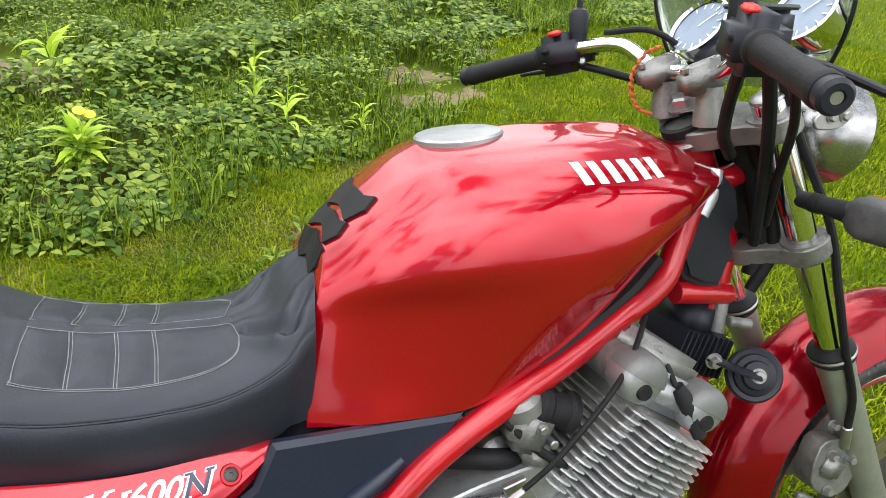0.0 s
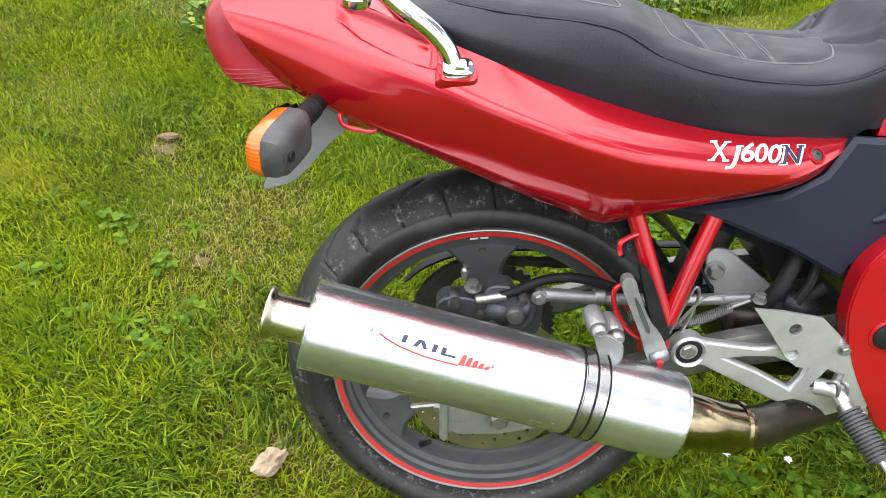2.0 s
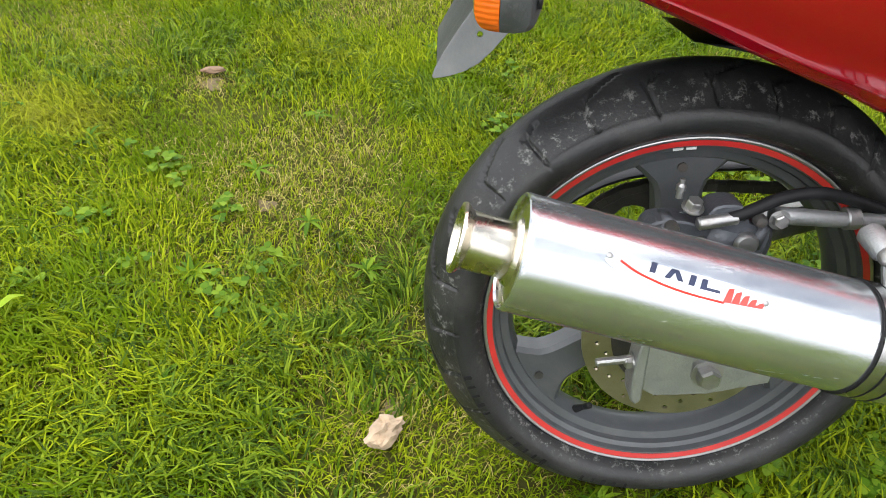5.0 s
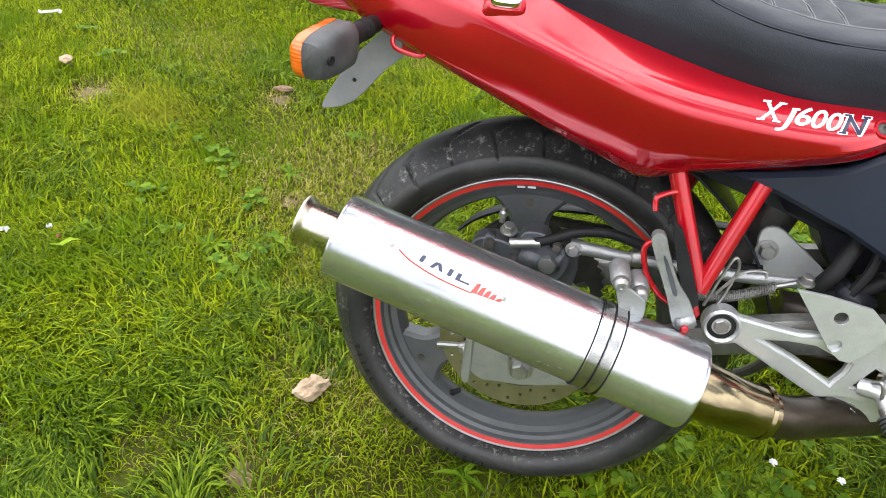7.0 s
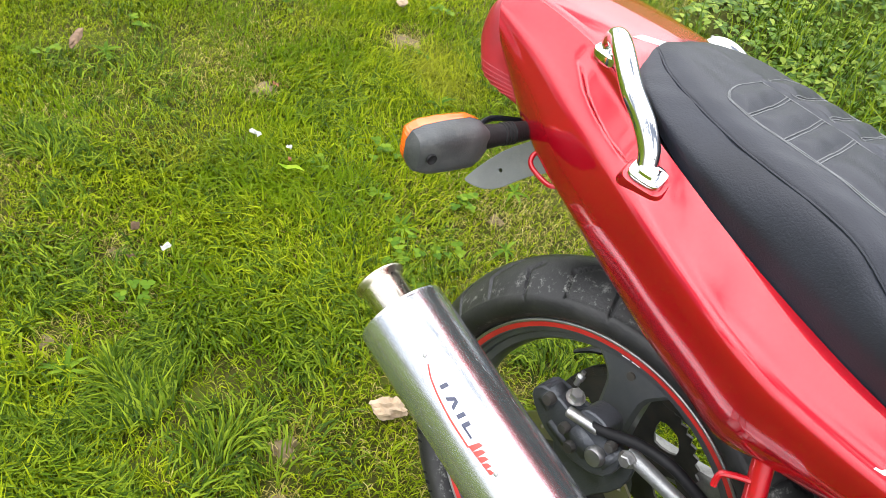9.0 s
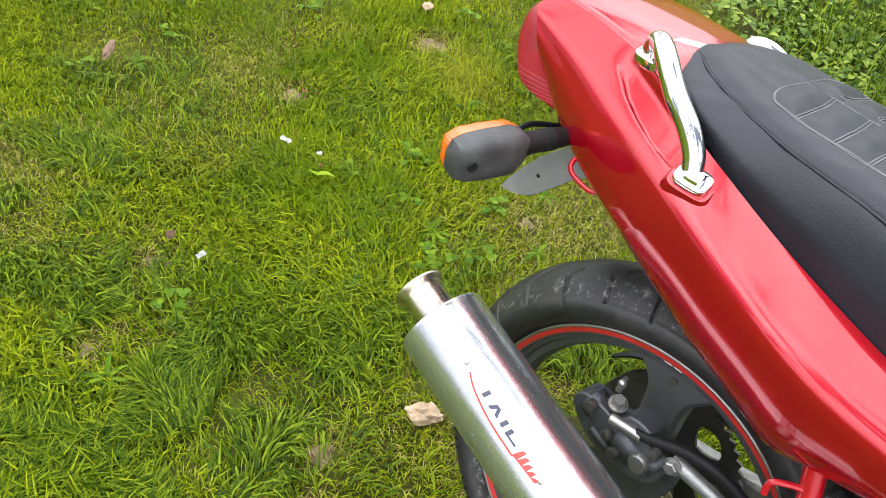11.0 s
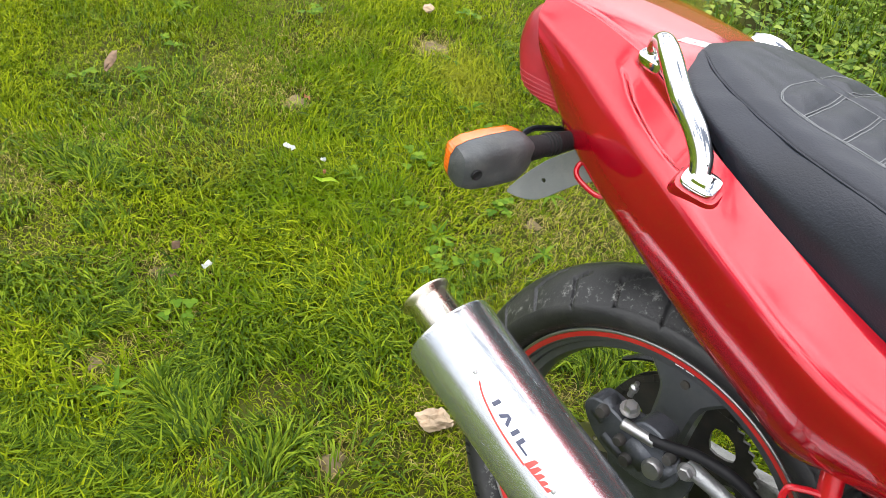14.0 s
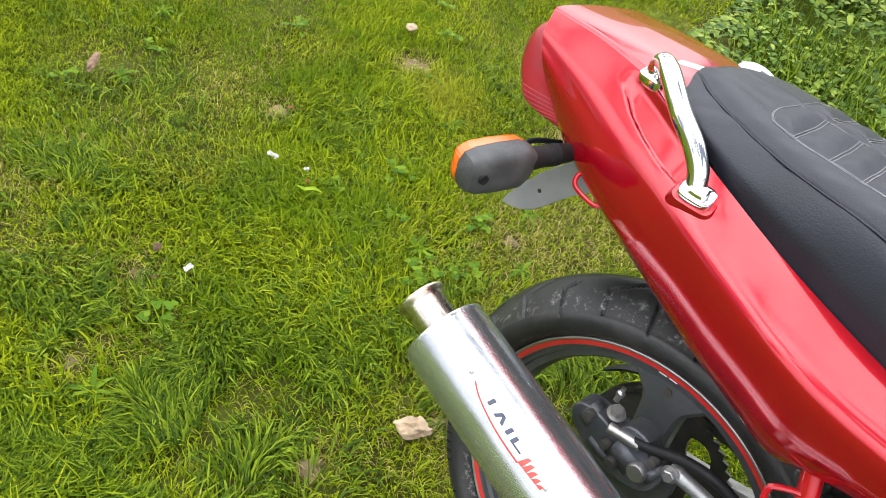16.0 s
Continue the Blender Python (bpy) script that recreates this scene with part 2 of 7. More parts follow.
def leafy(name, lo, mid, hi, gloss=0.25, through_light=0.35, patch=2.0, dry=None, dry_at=(0.62, 0.8), deep=None):
    """Leaves and blades: colour by island and by place, light let through."""
    m = bpy.data.materials.new(name)
    m.use_nodes = True
    n, l = m.node_tree.nodes, m.node_tree.links
    b = n["Principled BSDF"]
    geo = n.new("ShaderNodeNewGeometry")
    ramp = n.new("ShaderNodeValToRGB")
    e = ramp.color_ramp.elements
    e[0].color, e[1].color = (*lo, 1), (*hi, 1)
    k = e.new(0.5)
    k.color = (*mid, 1)
    l.new(geo.outputs["Random Per Island"], ramp.inputs["Fac"])
    colour = ramp.outputs["Color"]
    co = n.new("ShaderNodeTexCoord")
    no = n.new("ShaderNodeTexNoise")
    no.inputs["Scale"].default_value, no.inputs["Detail"].default_value = patch, 5
    l.new(co.outputs["Object"], no.inputs["Vector"])
    if deep:
        n3 = n.new("ShaderNodeTexNoise")
        n3.inputs["Scale"].default_value, n3.inputs["Detail"].default_value, n3.inputs["Roughness"].default_value = patch * 1.7, 4, 0.6
        shift = n.new("ShaderNodeVectorMath")
        shift.inputs[1].default_value = (7.3, 3.1, 0)
        l.new(co.outputs["Object"], shift.inputs[0])
        l.new(shift.outputs["Vector"], n3.inputs["Vector"])
        r3 = n.new("ShaderNodeValToRGB")
        r3.color_ramp.elements[0].position, r3.color_ramp.elements[1].position = 0.47, 0.62
        r3.color_ramp.elements[1].color = (0.8, 0.8, 0.8, 1)
        l.new(n3.outputs["Fac"], r3.inputs["Fac"])
        m3 = n.new("ShaderNodeMix")
        m3.data_type = "RGBA"
        m3.inputs[7].default_value = (*deep, 1)
        l.new(r3.outputs["Color"], m3.inputs[0])
        l.new(colour, m3.inputs[6])
        colour = m3.outputs[2]
    if dry:
        r2 = n.new("ShaderNodeValToRGB")
        r2.color_ramp.elements[0].position, r2.color_ramp.elements[1].position = dry_at
        l.new(no.outputs["Fac"], r2.inputs["Fac"])
        mx = n.new("ShaderNodeMix")
        mx.data_type = "RGBA"
        mx.inputs[7].default_value = (*dry, 1)
        l.new(r2.outputs["Color"], mx.inputs[0])
        l.new(colour, mx.inputs[6])
        colour = mx.outputs[2]
    l.new(colour, b.inputs["Base Color"])
    b.inputs["Roughness"].default_value = 0.5
    b.inputs["Specular IOR Level"].default_value = gloss
    tr = n.new("ShaderNodeBsdfTranslucent")
    l.new(colour, tr.inputs["Color"])
    mix = n.new("ShaderNodeMixShader")
    mix.inputs[0].default_value = through_light
    l.new(b.outputs["BSDF"], mix.inputs[1])
    l.new(tr.outputs["BSDF"], mix.inputs[2])
    l.new(mix.outputs["Shader"], n["Material Output"].inputs["Surface"])
    return m


GRASS = leafy("grass_blades", (0.050, 0.086, 0.002), (0.160, 0.222, 0.003), (0.35, 0.41, 0.012), 0.06, 0.32, 1.9, (0.30, 0.275, 0.030), (0.58, 0.86), (0.092, 0.165, 0.002))
TUFT = leafy("coarse_grass_blades", (0.020, 0.048, 0.002), (0.075, 0.135, 0.003), (0.23, 0.31, 0.014), 0.14, 0.25, 3.0)
STRAW = leafy("dry_stems", (0.18, 0.14, 0.030), (0.31, 0.26, 0.065), (0.47, 0.41, 0.15), 0.1, 0.2)
WEED = leafy("weed_leaves", (0.030, 0.080, 0.007), (0.112, 0.198, 0.020), (0.30, 0.375, 0.055), 0.2, 0.35, 3.0)
CLOVER = leafy("clover_leaves", (0.045, 0.110, 0.004), (0.085, 0.165, 0.006), (0.16, 0.25, 0.013), 0.12, 0.3)
LIME = leafy("lime_leaves", (0.28, 0.46, 0.02), (0.38, 0.55, 0.03), (0.48, 0.60, 0.06), 0.3, 0.35)
SOIL = mat("lawn_soil", (0.042, 0.042, 0.010), 0.95, 0, 0, 0.4, 8, 1.0, 60, (0.095, 0.115, 0.016), 5.0, 0.9)
# turf too far off to stand up blade by blade is green itself
sn, sl = SOIL.node_tree.nodes, SOIL.node_tree.links
s_co = sn.new("ShaderNodeTexCoord")
s_len = sn.new("ShaderNodeVectorMath")
s_len.operation = "LENGTH"
s_map = sn.new("ShaderNodeMapping")
s_map.inputs["Location"].default_value, s_map.inputs["Scale"].default_value = (0.38, -0.9, 0), (0.75, 1.0, 0)
sl.new(s_co.outputs["Object"], s_map.inputs["Vector"])
sl.new(s_map.outputs["Vector"], s_len.inputs[0])
s_far = sn.new("ShaderNodeMapRange")
s_far.inputs["From Min"].default_value, s_far.inputs["From Max"].default_value = 1.6, 2.4
sl.new(s_len.outputs["Value"], s_far.inputs["Value"])
s_mix = sn.new("ShaderNodeMix")
s_mix.data_type = "RGBA"
s_mix.inputs[7].default_value = (0.066, 0.094, 0.005, 1)
sl.new(s_far.outputs["Result"], s_mix.inputs[0])
sl.new(sn["Principled BSDF"].inputs["Base Color"].links[0].from_socket, s_mix.inputs[6])
sl.new(s_mix.outputs[2], sn["Principled BSDF"].inputs["Base Color"])
sn["Principled BSDF"].inputs["Specular IOR Level"].default_value = 0.1
EARTH = mat("dry_earth", (0.155, 0.115, 0.062), 0.95, 0, 0, 0.3, 5, 1.0, 40, (0.14, 0.10, 0.07), 14, 0.7)


# ---------------------------------------------------------------- mesh helpers
def link(name, me, material, parent=None, label="", smooth=True):
    me.materials.append(material)
    if smooth:
        me.polygons.foreach_set("use_smooth", [True] * len(me.polygons))
    ob = new(name, me)
    if parent:
        ob.parent = parent
    return tagged(ob, label)


def part(name, bm, material, parent, label="", smooth=True, sharp=35):
    """One bmesh as one mesh object under a thing or a part; edges sharper than the angle stay sharp."""
    bmesh.ops.recalc_face_normals(bm, faces=bm.faces)
    if smooth:
        lim = radians(sharp)
        for ed in bm.edges:
            if len(ed.link_faces) == 2 and ed.calc_face_angle(0) > lim:
                ed.smooth = False
    me = bpy.data.meshes.new(name)
    bm.to_mesh(me)
    bm.free()
    return link(name, me, material, parent, label, smooth)


def spline(pts, n):
    """n points along a smooth curve through pts (rows of any width)."""
    p = np.array(pts, float)
    if len(p) == 2:
        return p[0] + (p[1] - p[0]) * np.linspace(0, 1, n)[:, None]
    m = np.gradient(p, axis=0)
    q = np.linspace(0, len(p) - 1, n)
    i = np.minimum(q.astype(int), len(p) - 2)
    u = (q - i)[:, None]
    h = (2 * u**3 - 3 * u**2 + 1, u**3 - 2 * u**2 + u, -2 * u**3 + 3 * u**2, u**3 - u**2)
    return h[0] * p[i] + h[1] * m[i] + h[2] * p[i + 1] + h[3] * m[i + 1]


def grid_faces(bm, rows, close_u=False, close_v=False):
    """Faces over a grid of points; rows x columns."""
    vs = [[bm.verts.new(c) for c in r] for r in rows]
    nr, nc = len(vs), len(vs[0])
    for a in range(nr if close_u else nr - 1):
        for b in range(nc if close_v else nc - 1):
            q = (vs[a][b], vs[a][(b + 1) % nc], vs[(a + 1) % nr][(b + 1) % nc], vs[(a + 1) % nr][b])
            if len(set(q)) == 4:
                bm.faces.new(q)
    return vs


def skin(rails, n, k, mirror=True, shift=None, cap=True, bm=None):
    """A shell over rails that run from rear to front, right half given with y as half width; shift moves points (x, y, z arrays)."""
    along = np.stack([spline(r, n) for r in rails], 1)
    rows = np.stack([spline(s, k) for s in along])
    rows[..., 1] *= -1
    if shift:
        rows = shift(rows)
    if mirror:
        other = rows[:, ::-1].copy()
        other[..., 1] *= -1
        rows = np.concatenate([rows, other[:, 1:]], 1)
    bm = bm or bmesh.new()
    vs = grid_faces(bm, rows)
    if cap:
        for ring in (vs[0], vs[-1]):
            try:
                bm.faces.new(ring)
            except ValueError:
                pass
        if mirror:
            for a in range(n - 1):
                bm.faces.new((vs[a][0], vs[a][-1], vs[a + 1][-1], vs[a + 1][0]))
    bmesh.ops.remove_doubles(bm, verts=bm.verts, dist=1e-5)
    return bm


def axes_of(d):
    d = Vector(d).normalized()
    a = d.cross(Vector((0, 1, 0)))
    if a.length < 0.1:
        a = d.cross(Vector((1, 0, 0)))
    a.normalize()
    return d, a, d.cross(a)


def lathe(profile, at, axis, n=32, bm=None, sy=1.0):
    """Profile of (radius, height along axis) turned round the axis through at."""
    bm = bm or bmesh.new()
    d, a, b = axes_of(axis)
    at = Vector(at)
    rows = []
    for r, h in profile:
        rows.append([at + d * h + (a * math.cos(2 * math.pi * k / n) + b * (sy * math.sin(2 * math.pi * k / n))) * max(r, 1e-5) for k in range(n)])
    grid_faces(bm, rows, close_v=True)
    bmesh.ops.remove_doubles(bm, verts=bm.verts, dist=2e-5)
    return bm


def rod(p, q, r, n=16, bevel=0.0015, bm=None, r2=None):
    p, q = Vector(p), Vector(q)
    L = (q - p).length
    r2 = r if r2 is None else r2
    b = min(bevel, r * 0.4, L * 0.3)
    return lathe([(0, 0), (r - b, 0), (r, b), (r2, L - b), (r2 - b, L), (0, L)], p, q - p, n, bm)


def tube(pts, r, n=12, steps=0, bm=None, flat=1.0):
    """A round bar swept along a smooth curve; r one radius or one for each point."""
    pts = np.array(pts, float)
    rr = np.full(len(pts), r) if np.isscalar(r) else np.array(r, float)
    steps = steps or 6 * (len(pts) - 1) + 1
    c = spline(np.c_[pts, rr], steps)
    bm = bm or bmesh.new()
    rows, up = [], None
    for i in range(steps):
        d = Vector(c[min(i + 1, steps - 1)][:3] - c[max(i - 1, 0)][:3]).normalized()
        if up is None:
            _, up, _ = axes_of(d)
        up = (up - d * up.dot(d)).normalized()
        s = d.cross(up)
        o = Vector(c[i][:3])
        rows.append([o + (up * math.cos(2 * math.pi * k / n) * flat + s * math.sin(2 * math.pi * k / n)) * c[i][3] for k in range(n)])
    vs = grid_faces(bm, rows, close_v=True)
    bm.faces.new(vs[0][::-1]), bm.faces.new(vs[-1])
    return bm


def plate(outer, y0, y1, holes=(), bevel=0.0012, bm=None, move=None, seg=1):
    """A flat plate in the x-z plane between y0 and y1, with holes through it."""
    own = bmesh.new()
    edges = []
    for loop in (outer, *holes):
        vs = [own.verts.new((x, y0, z)) for x, z in loop]
        edges += [own.edges.new((vs[i], vs[(i + 1) % len(vs)])) for i in range(len(vs))]
    bmesh.ops.triangle_fill(own, use_beauty=True, use_dissolve=False, edges=edges)
    ex = bmesh.ops.extrude_face_region(own, geom=list(own.faces))
    bmesh.ops.translate(own, verts=[v for v in ex["geom"] if isinstance(v, bmesh.types.BMVert)], vec=(0, y1 - y0, 0))
    bmesh.ops.recalc_face_normals(own, faces=own.faces)
    if bevel:
        rim = [e for e in own.edges if len(e.link_faces) == 2 and e.calc_face_angle(0) > 1.0 and abs(e.verts[0].co.y - e.verts[1].co.y) < 1e-6]
        bmesh.ops.bevel(own, geom=rim, offset=bevel, segments=seg, affect="EDGES", clamp_overlap=True)
    if move:
        own.transform(move)
    if bm is None:
        return own
    me = bpy.data.meshes.new("tmp")
    own.to_mesh(me)
    own.free()
    bm.from_mesh(me)
    bpy.data.meshes.remove(me)
    return bm


def smooth_loop(pts, n=4):
    """A closed outline rounded through pts."""
    p = np.array(pts, float)
    k = len(p)
    ext = np.concatenate([p[-2:], p, p[:3]])
    s = spline(ext, n * (len(ext) - 1) + 1)
    return [tuple(c) for c in s[2 * n:(2 + k) * n]]


def disc2(x, z, r, n=16):
    return [(x + r * math.cos(2 * math.pi * i / n), z + r * math.sin(2 * math.pi * i / n)) for i in range(n)]


def block(c, size, m=None, bevel=0.003, bm=None, seg=2):
    own = bmesh.new()
    bmesh.ops.create_cube(own, size=1)
    own.transform(Matrix.Diagonal((*size, 1)))
    if bevel:
        bmesh.ops.bevel(own, geom=list(own.edges), offset=bevel, segments=seg, affect="EDGES", clamp_overlap=True)
    own.transform(Matrix.Translation(c) @ (m or Matrix.Identity(4)))
    if bm is None:
        return own
    me = bpy.data.meshes.new("tmp")
    own.to_mesh(me)
    own.free()
    bm.from_mesh(me)
    bpy.data.meshes.remove(me)
    return bm


def hexbolt(at, axis, r=0.007, h=0.006, washer=True):
    bm = bmesh.new()
    at, d = Vector(at), Vector(axis).normalized()
    z = 0.0
    if washer:
        lathe([(0, 0), (r * 1.5, 0), (r * 1.5, 0.0015), (0, 0.0015)], at, d, 16, bm)
        z = 0.0015
    lathe([(0, z), (r * 1.1, z), (r * 1.1, z + h * 0.8), (r * 0.9, z + h), (0, z + h)], at, d, 6, bm)
    return bm


# ================================================================ MOTORCYCLE
bike = tagged(new("motorcycle"), "red naked motorcycle leaning on its side stand on the lawn", "motorcycle")
bike.matrix_basis = pose(0, 0, 0.0, -LEAN, 0, 0)


def group_part(name, parent=bike, label=""):
    """A part that only holds its pieces together."""
    ob = new(name)
    ob.parent = parent
    return tagged(ob, label)


# ---- fuel tank
TANK_BOTTOM = [(.438, .110, .746), (.52, .131, .749), (.63, .134, .752), (.72, .124, .790), (.81, .106, .838), (.89, .080, .892), (.952, .060, .938)]
TANK_LOWER = [(.445, .103, .80), (.52, .125, .80), (.63, .138, .80), (.72, .142, .840), (.81, .133, .876), (.89, .104, .918), (.966, .069, .952)]
TANK_CREASE = [(.453, .094, .86), (.52, .123, .872), (.62, .144, .879), (.72, .154, .888), (.81, .149, .913), (.90, .119, .944), (.978, .074, .966)]
TANK_BULGE = [(.460, .086, .895), (.52, .129, .918), (.60, .1535, .930), (.70, .1575, .940), (.80, .151, .953), (.90, .122, .967), (.987, .074, .979)]
TANK_SHOULDER = [(.468, .066, .92), (.525, .106, .963), (.60, .132, .988), (.70, .140, 1.0), (.80, .132, 1.003), (.90, .110, .998), (.996, .064, .989)]
TANK_UPPER = [(.472, .04, .932), (.53, .058, .984), (.60, .080, 1.024), (.70, .085, 1.040), (.80, .080, 1.042), (.90, .066, 1.033), (1.006, .038, .998)]
TANK_TOP = [(.474, 0, .935), (.53, 0, .992), (.60, 0, 1.04), (.70, 0, 1.055), (.80, 0, 1.058), (.90, 0, 1.05), (1.010, 0, 1.0)]
tank = part("fuel_tank", skin([TANK_BOTTOM, TANK_LOWER, TANK_CREASE, TANK_BULGE, TANK_SHOULDER, TANK_UPPER, TANK_TOP], 90, 60), RED, bike, "glossy candy red fuel tank", sharp=50)

# ---- seat
SEAT_BOTTOM = [(-.206, .030, .858), (-.186, .075, .856), (-.13, .138, .845), (-.04, .154, .811), (.08, .151, .776), (.15, .148, .760), (.23, .141, .746), (.34, .128, .742), (.41, .114, .744), (.443, .106, .746)]
SEAT_SIDE = [(-.212, .036, .866), (-.191, .083, .866), (-.135, .143, .860), (-.04, .160, .838), (.08, .162, .815), (.15, .161, .797), (.23, .154, .782), (.34, .141, .778), (.41, .126, .790), (.450, .110, .815)]
SEAT_SEAM = [(-.208, .031, .873), (-.181, .068, .879), (-.13, .114, .876), (-.04, .141, .867), (.08, .155, .860), (.15, .157, .831), (.23, .151, .814), (.34, .141, .811), (.41, .128, .831), (.452, .108, .864)]
SEAT_EDGE = [(-.203, .02, .877), (-.174, .05, .888), (-.13, .085, .888), (-.04, .109, .882), (.085, .115, .878), (.155, .119, .850), (.235, .114, .831), (.36, .098, .829), (.42, .078, .858), (.462, .056, .900)]
SEAT_TOP = [(-.200, 0, .878), (-.170, 0, .891), (-.13, 0, .893), (-.04, 0, .893), (.09, 0, .887), (.16, 0, .866), (.24, 0, .848), (.37, 0, .843), (.43, 0, .868), (.468, 0, .910)]
# stitched panels: rear and front end, side edge as (place, half width), cross seams
PANELS = ((-.092, .096, ((-.092, .070), (-.082, .098), (-.06, .106), (.02, .110), (.096, .114)), (-.054, -.014, .021)),
          (.163, .376, ((.163, .108), (.170, .117), (.25, .117), (.30, .112), (.345, .100), (.368, .085), (.376, .060)), (.208, .252, .290)))


def quilting(p):
    """Pads on the seat's top: raised panels with grooves along the stitched lines."""
    x, y = p[..., 0], np.abs(p[..., 1])
    for x0, x1, side, lines in PANELS:
        wide = np.interp(x, [q[0] for q in side], [q[1] for q in side])
        inside = 1 / (1 + np.exp(-(x - x0) / .003)) / (1 + np.exp((x - x1) / .004)) / (1 + np.exp((y - wide) / .003))
        near_line = np.min([np.abs(x - q) for q in (x0, x1, *lines)] + [np.abs(y - .010), np.abs(y - wide)], 0)
        p[..., 2] += inside * .0042 * (1 - np.exp(-(near_line / .013) ** 2)) - .0022 * np.exp(-(near_line / .0034) ** 2) * inside
    for (xa, ya), (xb, yb), depth in (((.384, .040), (.428, .098), .006), ((.428, .098), (.452, .064), .005)):
        u = np.clip(((x - xa) * (xb - xa) + (y - ya) * (yb - ya)) / ((xb - xa) ** 2 + (yb - ya) ** 2), 0, 1)
        off = np.hypot(x - xa - u * (xb - xa), y - ya - u * (yb - ya))
        p[..., 2] += depth * (.8 * np.exp(-((off - .014) / .009) ** 2) - np.exp(-(off / .0055) ** 2))
    p[..., 2] += .009 * np.exp(-((x - .438) / .016) ** 2) / (1 + np.exp((y - .07) / .008))
    # soft creases of the worn cover
    p[..., 2] += .0007 * np.sin(x * 71 + 3 * np.sin(y * 47)) * np.sin(y * 63 + x * 29)
    return p


def pressed_seam(p):
    """A shallow groove on either side of the seam that runs round the seat."""
    p = quilting(p)
    c = np.linspace(0, 4, p.shape[1])[None]
    p[..., 2] -= .0012 * np.exp(-((c - 2.0) / .045) ** 2)
    p[..., 1] += .0010 * np.exp(-((c - 2.0) / .045) ** 2)
    return p


seat = part("seat", skin([SEAT_BOTTOM, SEAT_SIDE, SEAT_SEAM, SEAT_EDGE, SEAT_TOP], 230, 97, shift=pressed_seam), VINYL, bike, "black vinyl dual seat with stitched panels", sharp=60)

# ---- tail fairing
TAIL_UPPER = [(-.360, .108, .868), (-.28, .119, .870), (-.20, .134, .864), (-.12, .156, .841), (-.06, .158, .821), (0, .157, .801), (.06, .155, .784), (.12, .152, .769), (.17, .149, .758), (.25, .142, .745), (.33, .130, .743), (.40, .114, .744)]
TAIL_CREASE = [(-.350, .123, .840), (-.28, .138, .825), (-.20, .161, .806), (-.12, .181, .787), (-.06, .193, .772), (0, .202, .757), (.06, .209, .742), (.12, .206, .727), (.17, .197, .719), (.25, .180, .711), (.33, .159, .713), (.406, .119, .739)]
TAIL_LOW = [(-.322, .126, .8), (-.2628, .14, .7653), (-.2, .159, .7408), (-.12, .1702, .7163), (-.06, .1734, .6966), (.0, .1757, .6744), (.06, .1753, .655), (.109, .1731, .6421), (.1602, .1693, .6494), (.231, .1643, .6653), (.3309, .155, .6937), (.404, .119, .735)]
TAIL_BOTTOM = [(-.287, .123, .766), (-.250, .137, .750), (-.20, .151, .734), (-.12, .161, .707), (-.06, .164, .685), (0, .165, .663), (.06, .163, .643), (.108, .160, .627), (.155, .157, .640), (.22, .155, .657), (.333, .149, .686), (.39, .124, .714)]
TAIL_INNER = [(-.280, .100, .776), (-.245, .108, .760), (-.20, .115, .744), (-.12, .124, .717), (-.06, .126, .695), (0, .128, .673), (.06, .126, .653), (.108, .124, .638), (.155, .124, .650), (.22, .123, .664), (.333, .12, .692), (.38, .105, .72)]


def tail_side(sign):
    """Two facets with a rounded ridge between them, a tucked lower lip, and a hollow pressed in under the rail."""
    inner, bottom, low, crease, upper = (spline(r, 170) for r in (TAIL_INNER, TAIL_BOTTOM, TAIL_LOW, TAIL_CREASE, TAIL_UPPER))
    for q, turns in ((bottom, 10), (low, 14), (crease, 60), (upper, 30)):
        for _ in range(turns):
            q[1:-1] = .25 * q[:-2] + .5 * q[1:-1] + .25 * q[2:]
    x = crease[:, 0]
    fillet = np.interp(x, [-.35, -.1, .05, .16, .30], [.30, .34, .40, .52, .60])[:, None]
    down, rise = crease + (low - crease) * fillet, crease + (upper - crease) * fillet * .8
    knob = crease + (crease - .5 * (down + rise)) * .55
    out = np.array([0, 1.0, .25])
    cols = [inner + (bottom - inner) * u for u in (0, .5, .93)]
    cols += [bottom + (low - bottom) * u for u in (.05, .35, .7, .93)]
    for u in np.linspace(0, 1, 10):
        cols.append(low + (down - low) * u + out * .0065 * math.sin(math.pi * .68 * u))
    for u in np.linspace(.1, .9, 11):
        cols.append((1 - u) ** 2 * down + 2 * u * (1 - u) * knob + u * u * rise + out * .0030)
    first = len(cols)
    for u in np.linspace(0, 1, 26):
        cols.append(rise + (upper - rise) * u + out * .0030 * (1 - u))
    p = np.stack(cols, 1)
    for _ in range(9):
        p[:, 8:-3] = .25 * p[:, 7:-4] + .5 * p[:, 8:-3] + .25 * p[:, 9:-2]
    u = np.linspace(0, 1, 26)[None]
    xx = p[:, first:, 0]
    step = lambda v, w: 1 / (1 + np.exp(-np.clip(v / w, -40, 40)))
    edge = np.interp(xx, [-.245, -.212, -.193, -.170, -.140, -.105], [.62, .46, .28, .19, .15, .20])
    d = .0068 * step(xx + .214, .0035) * step(-.108 - xx, .0020) * step(u - edge, .016) * step(.90 - u, .035)
    p[:, first:, 1] -= .55 * d
    p[:, first:, 2] -= .85 * d
    p[..., 1] *= -1
    bm = bmesh.new()
    grid_faces(bm, p)
    bm.transform(Matrix.Diagonal((1, sign, 1, 1)))
    return part("tail_fairing", bm, RED, bike, "glossy red tail side fairing", sharp=60)


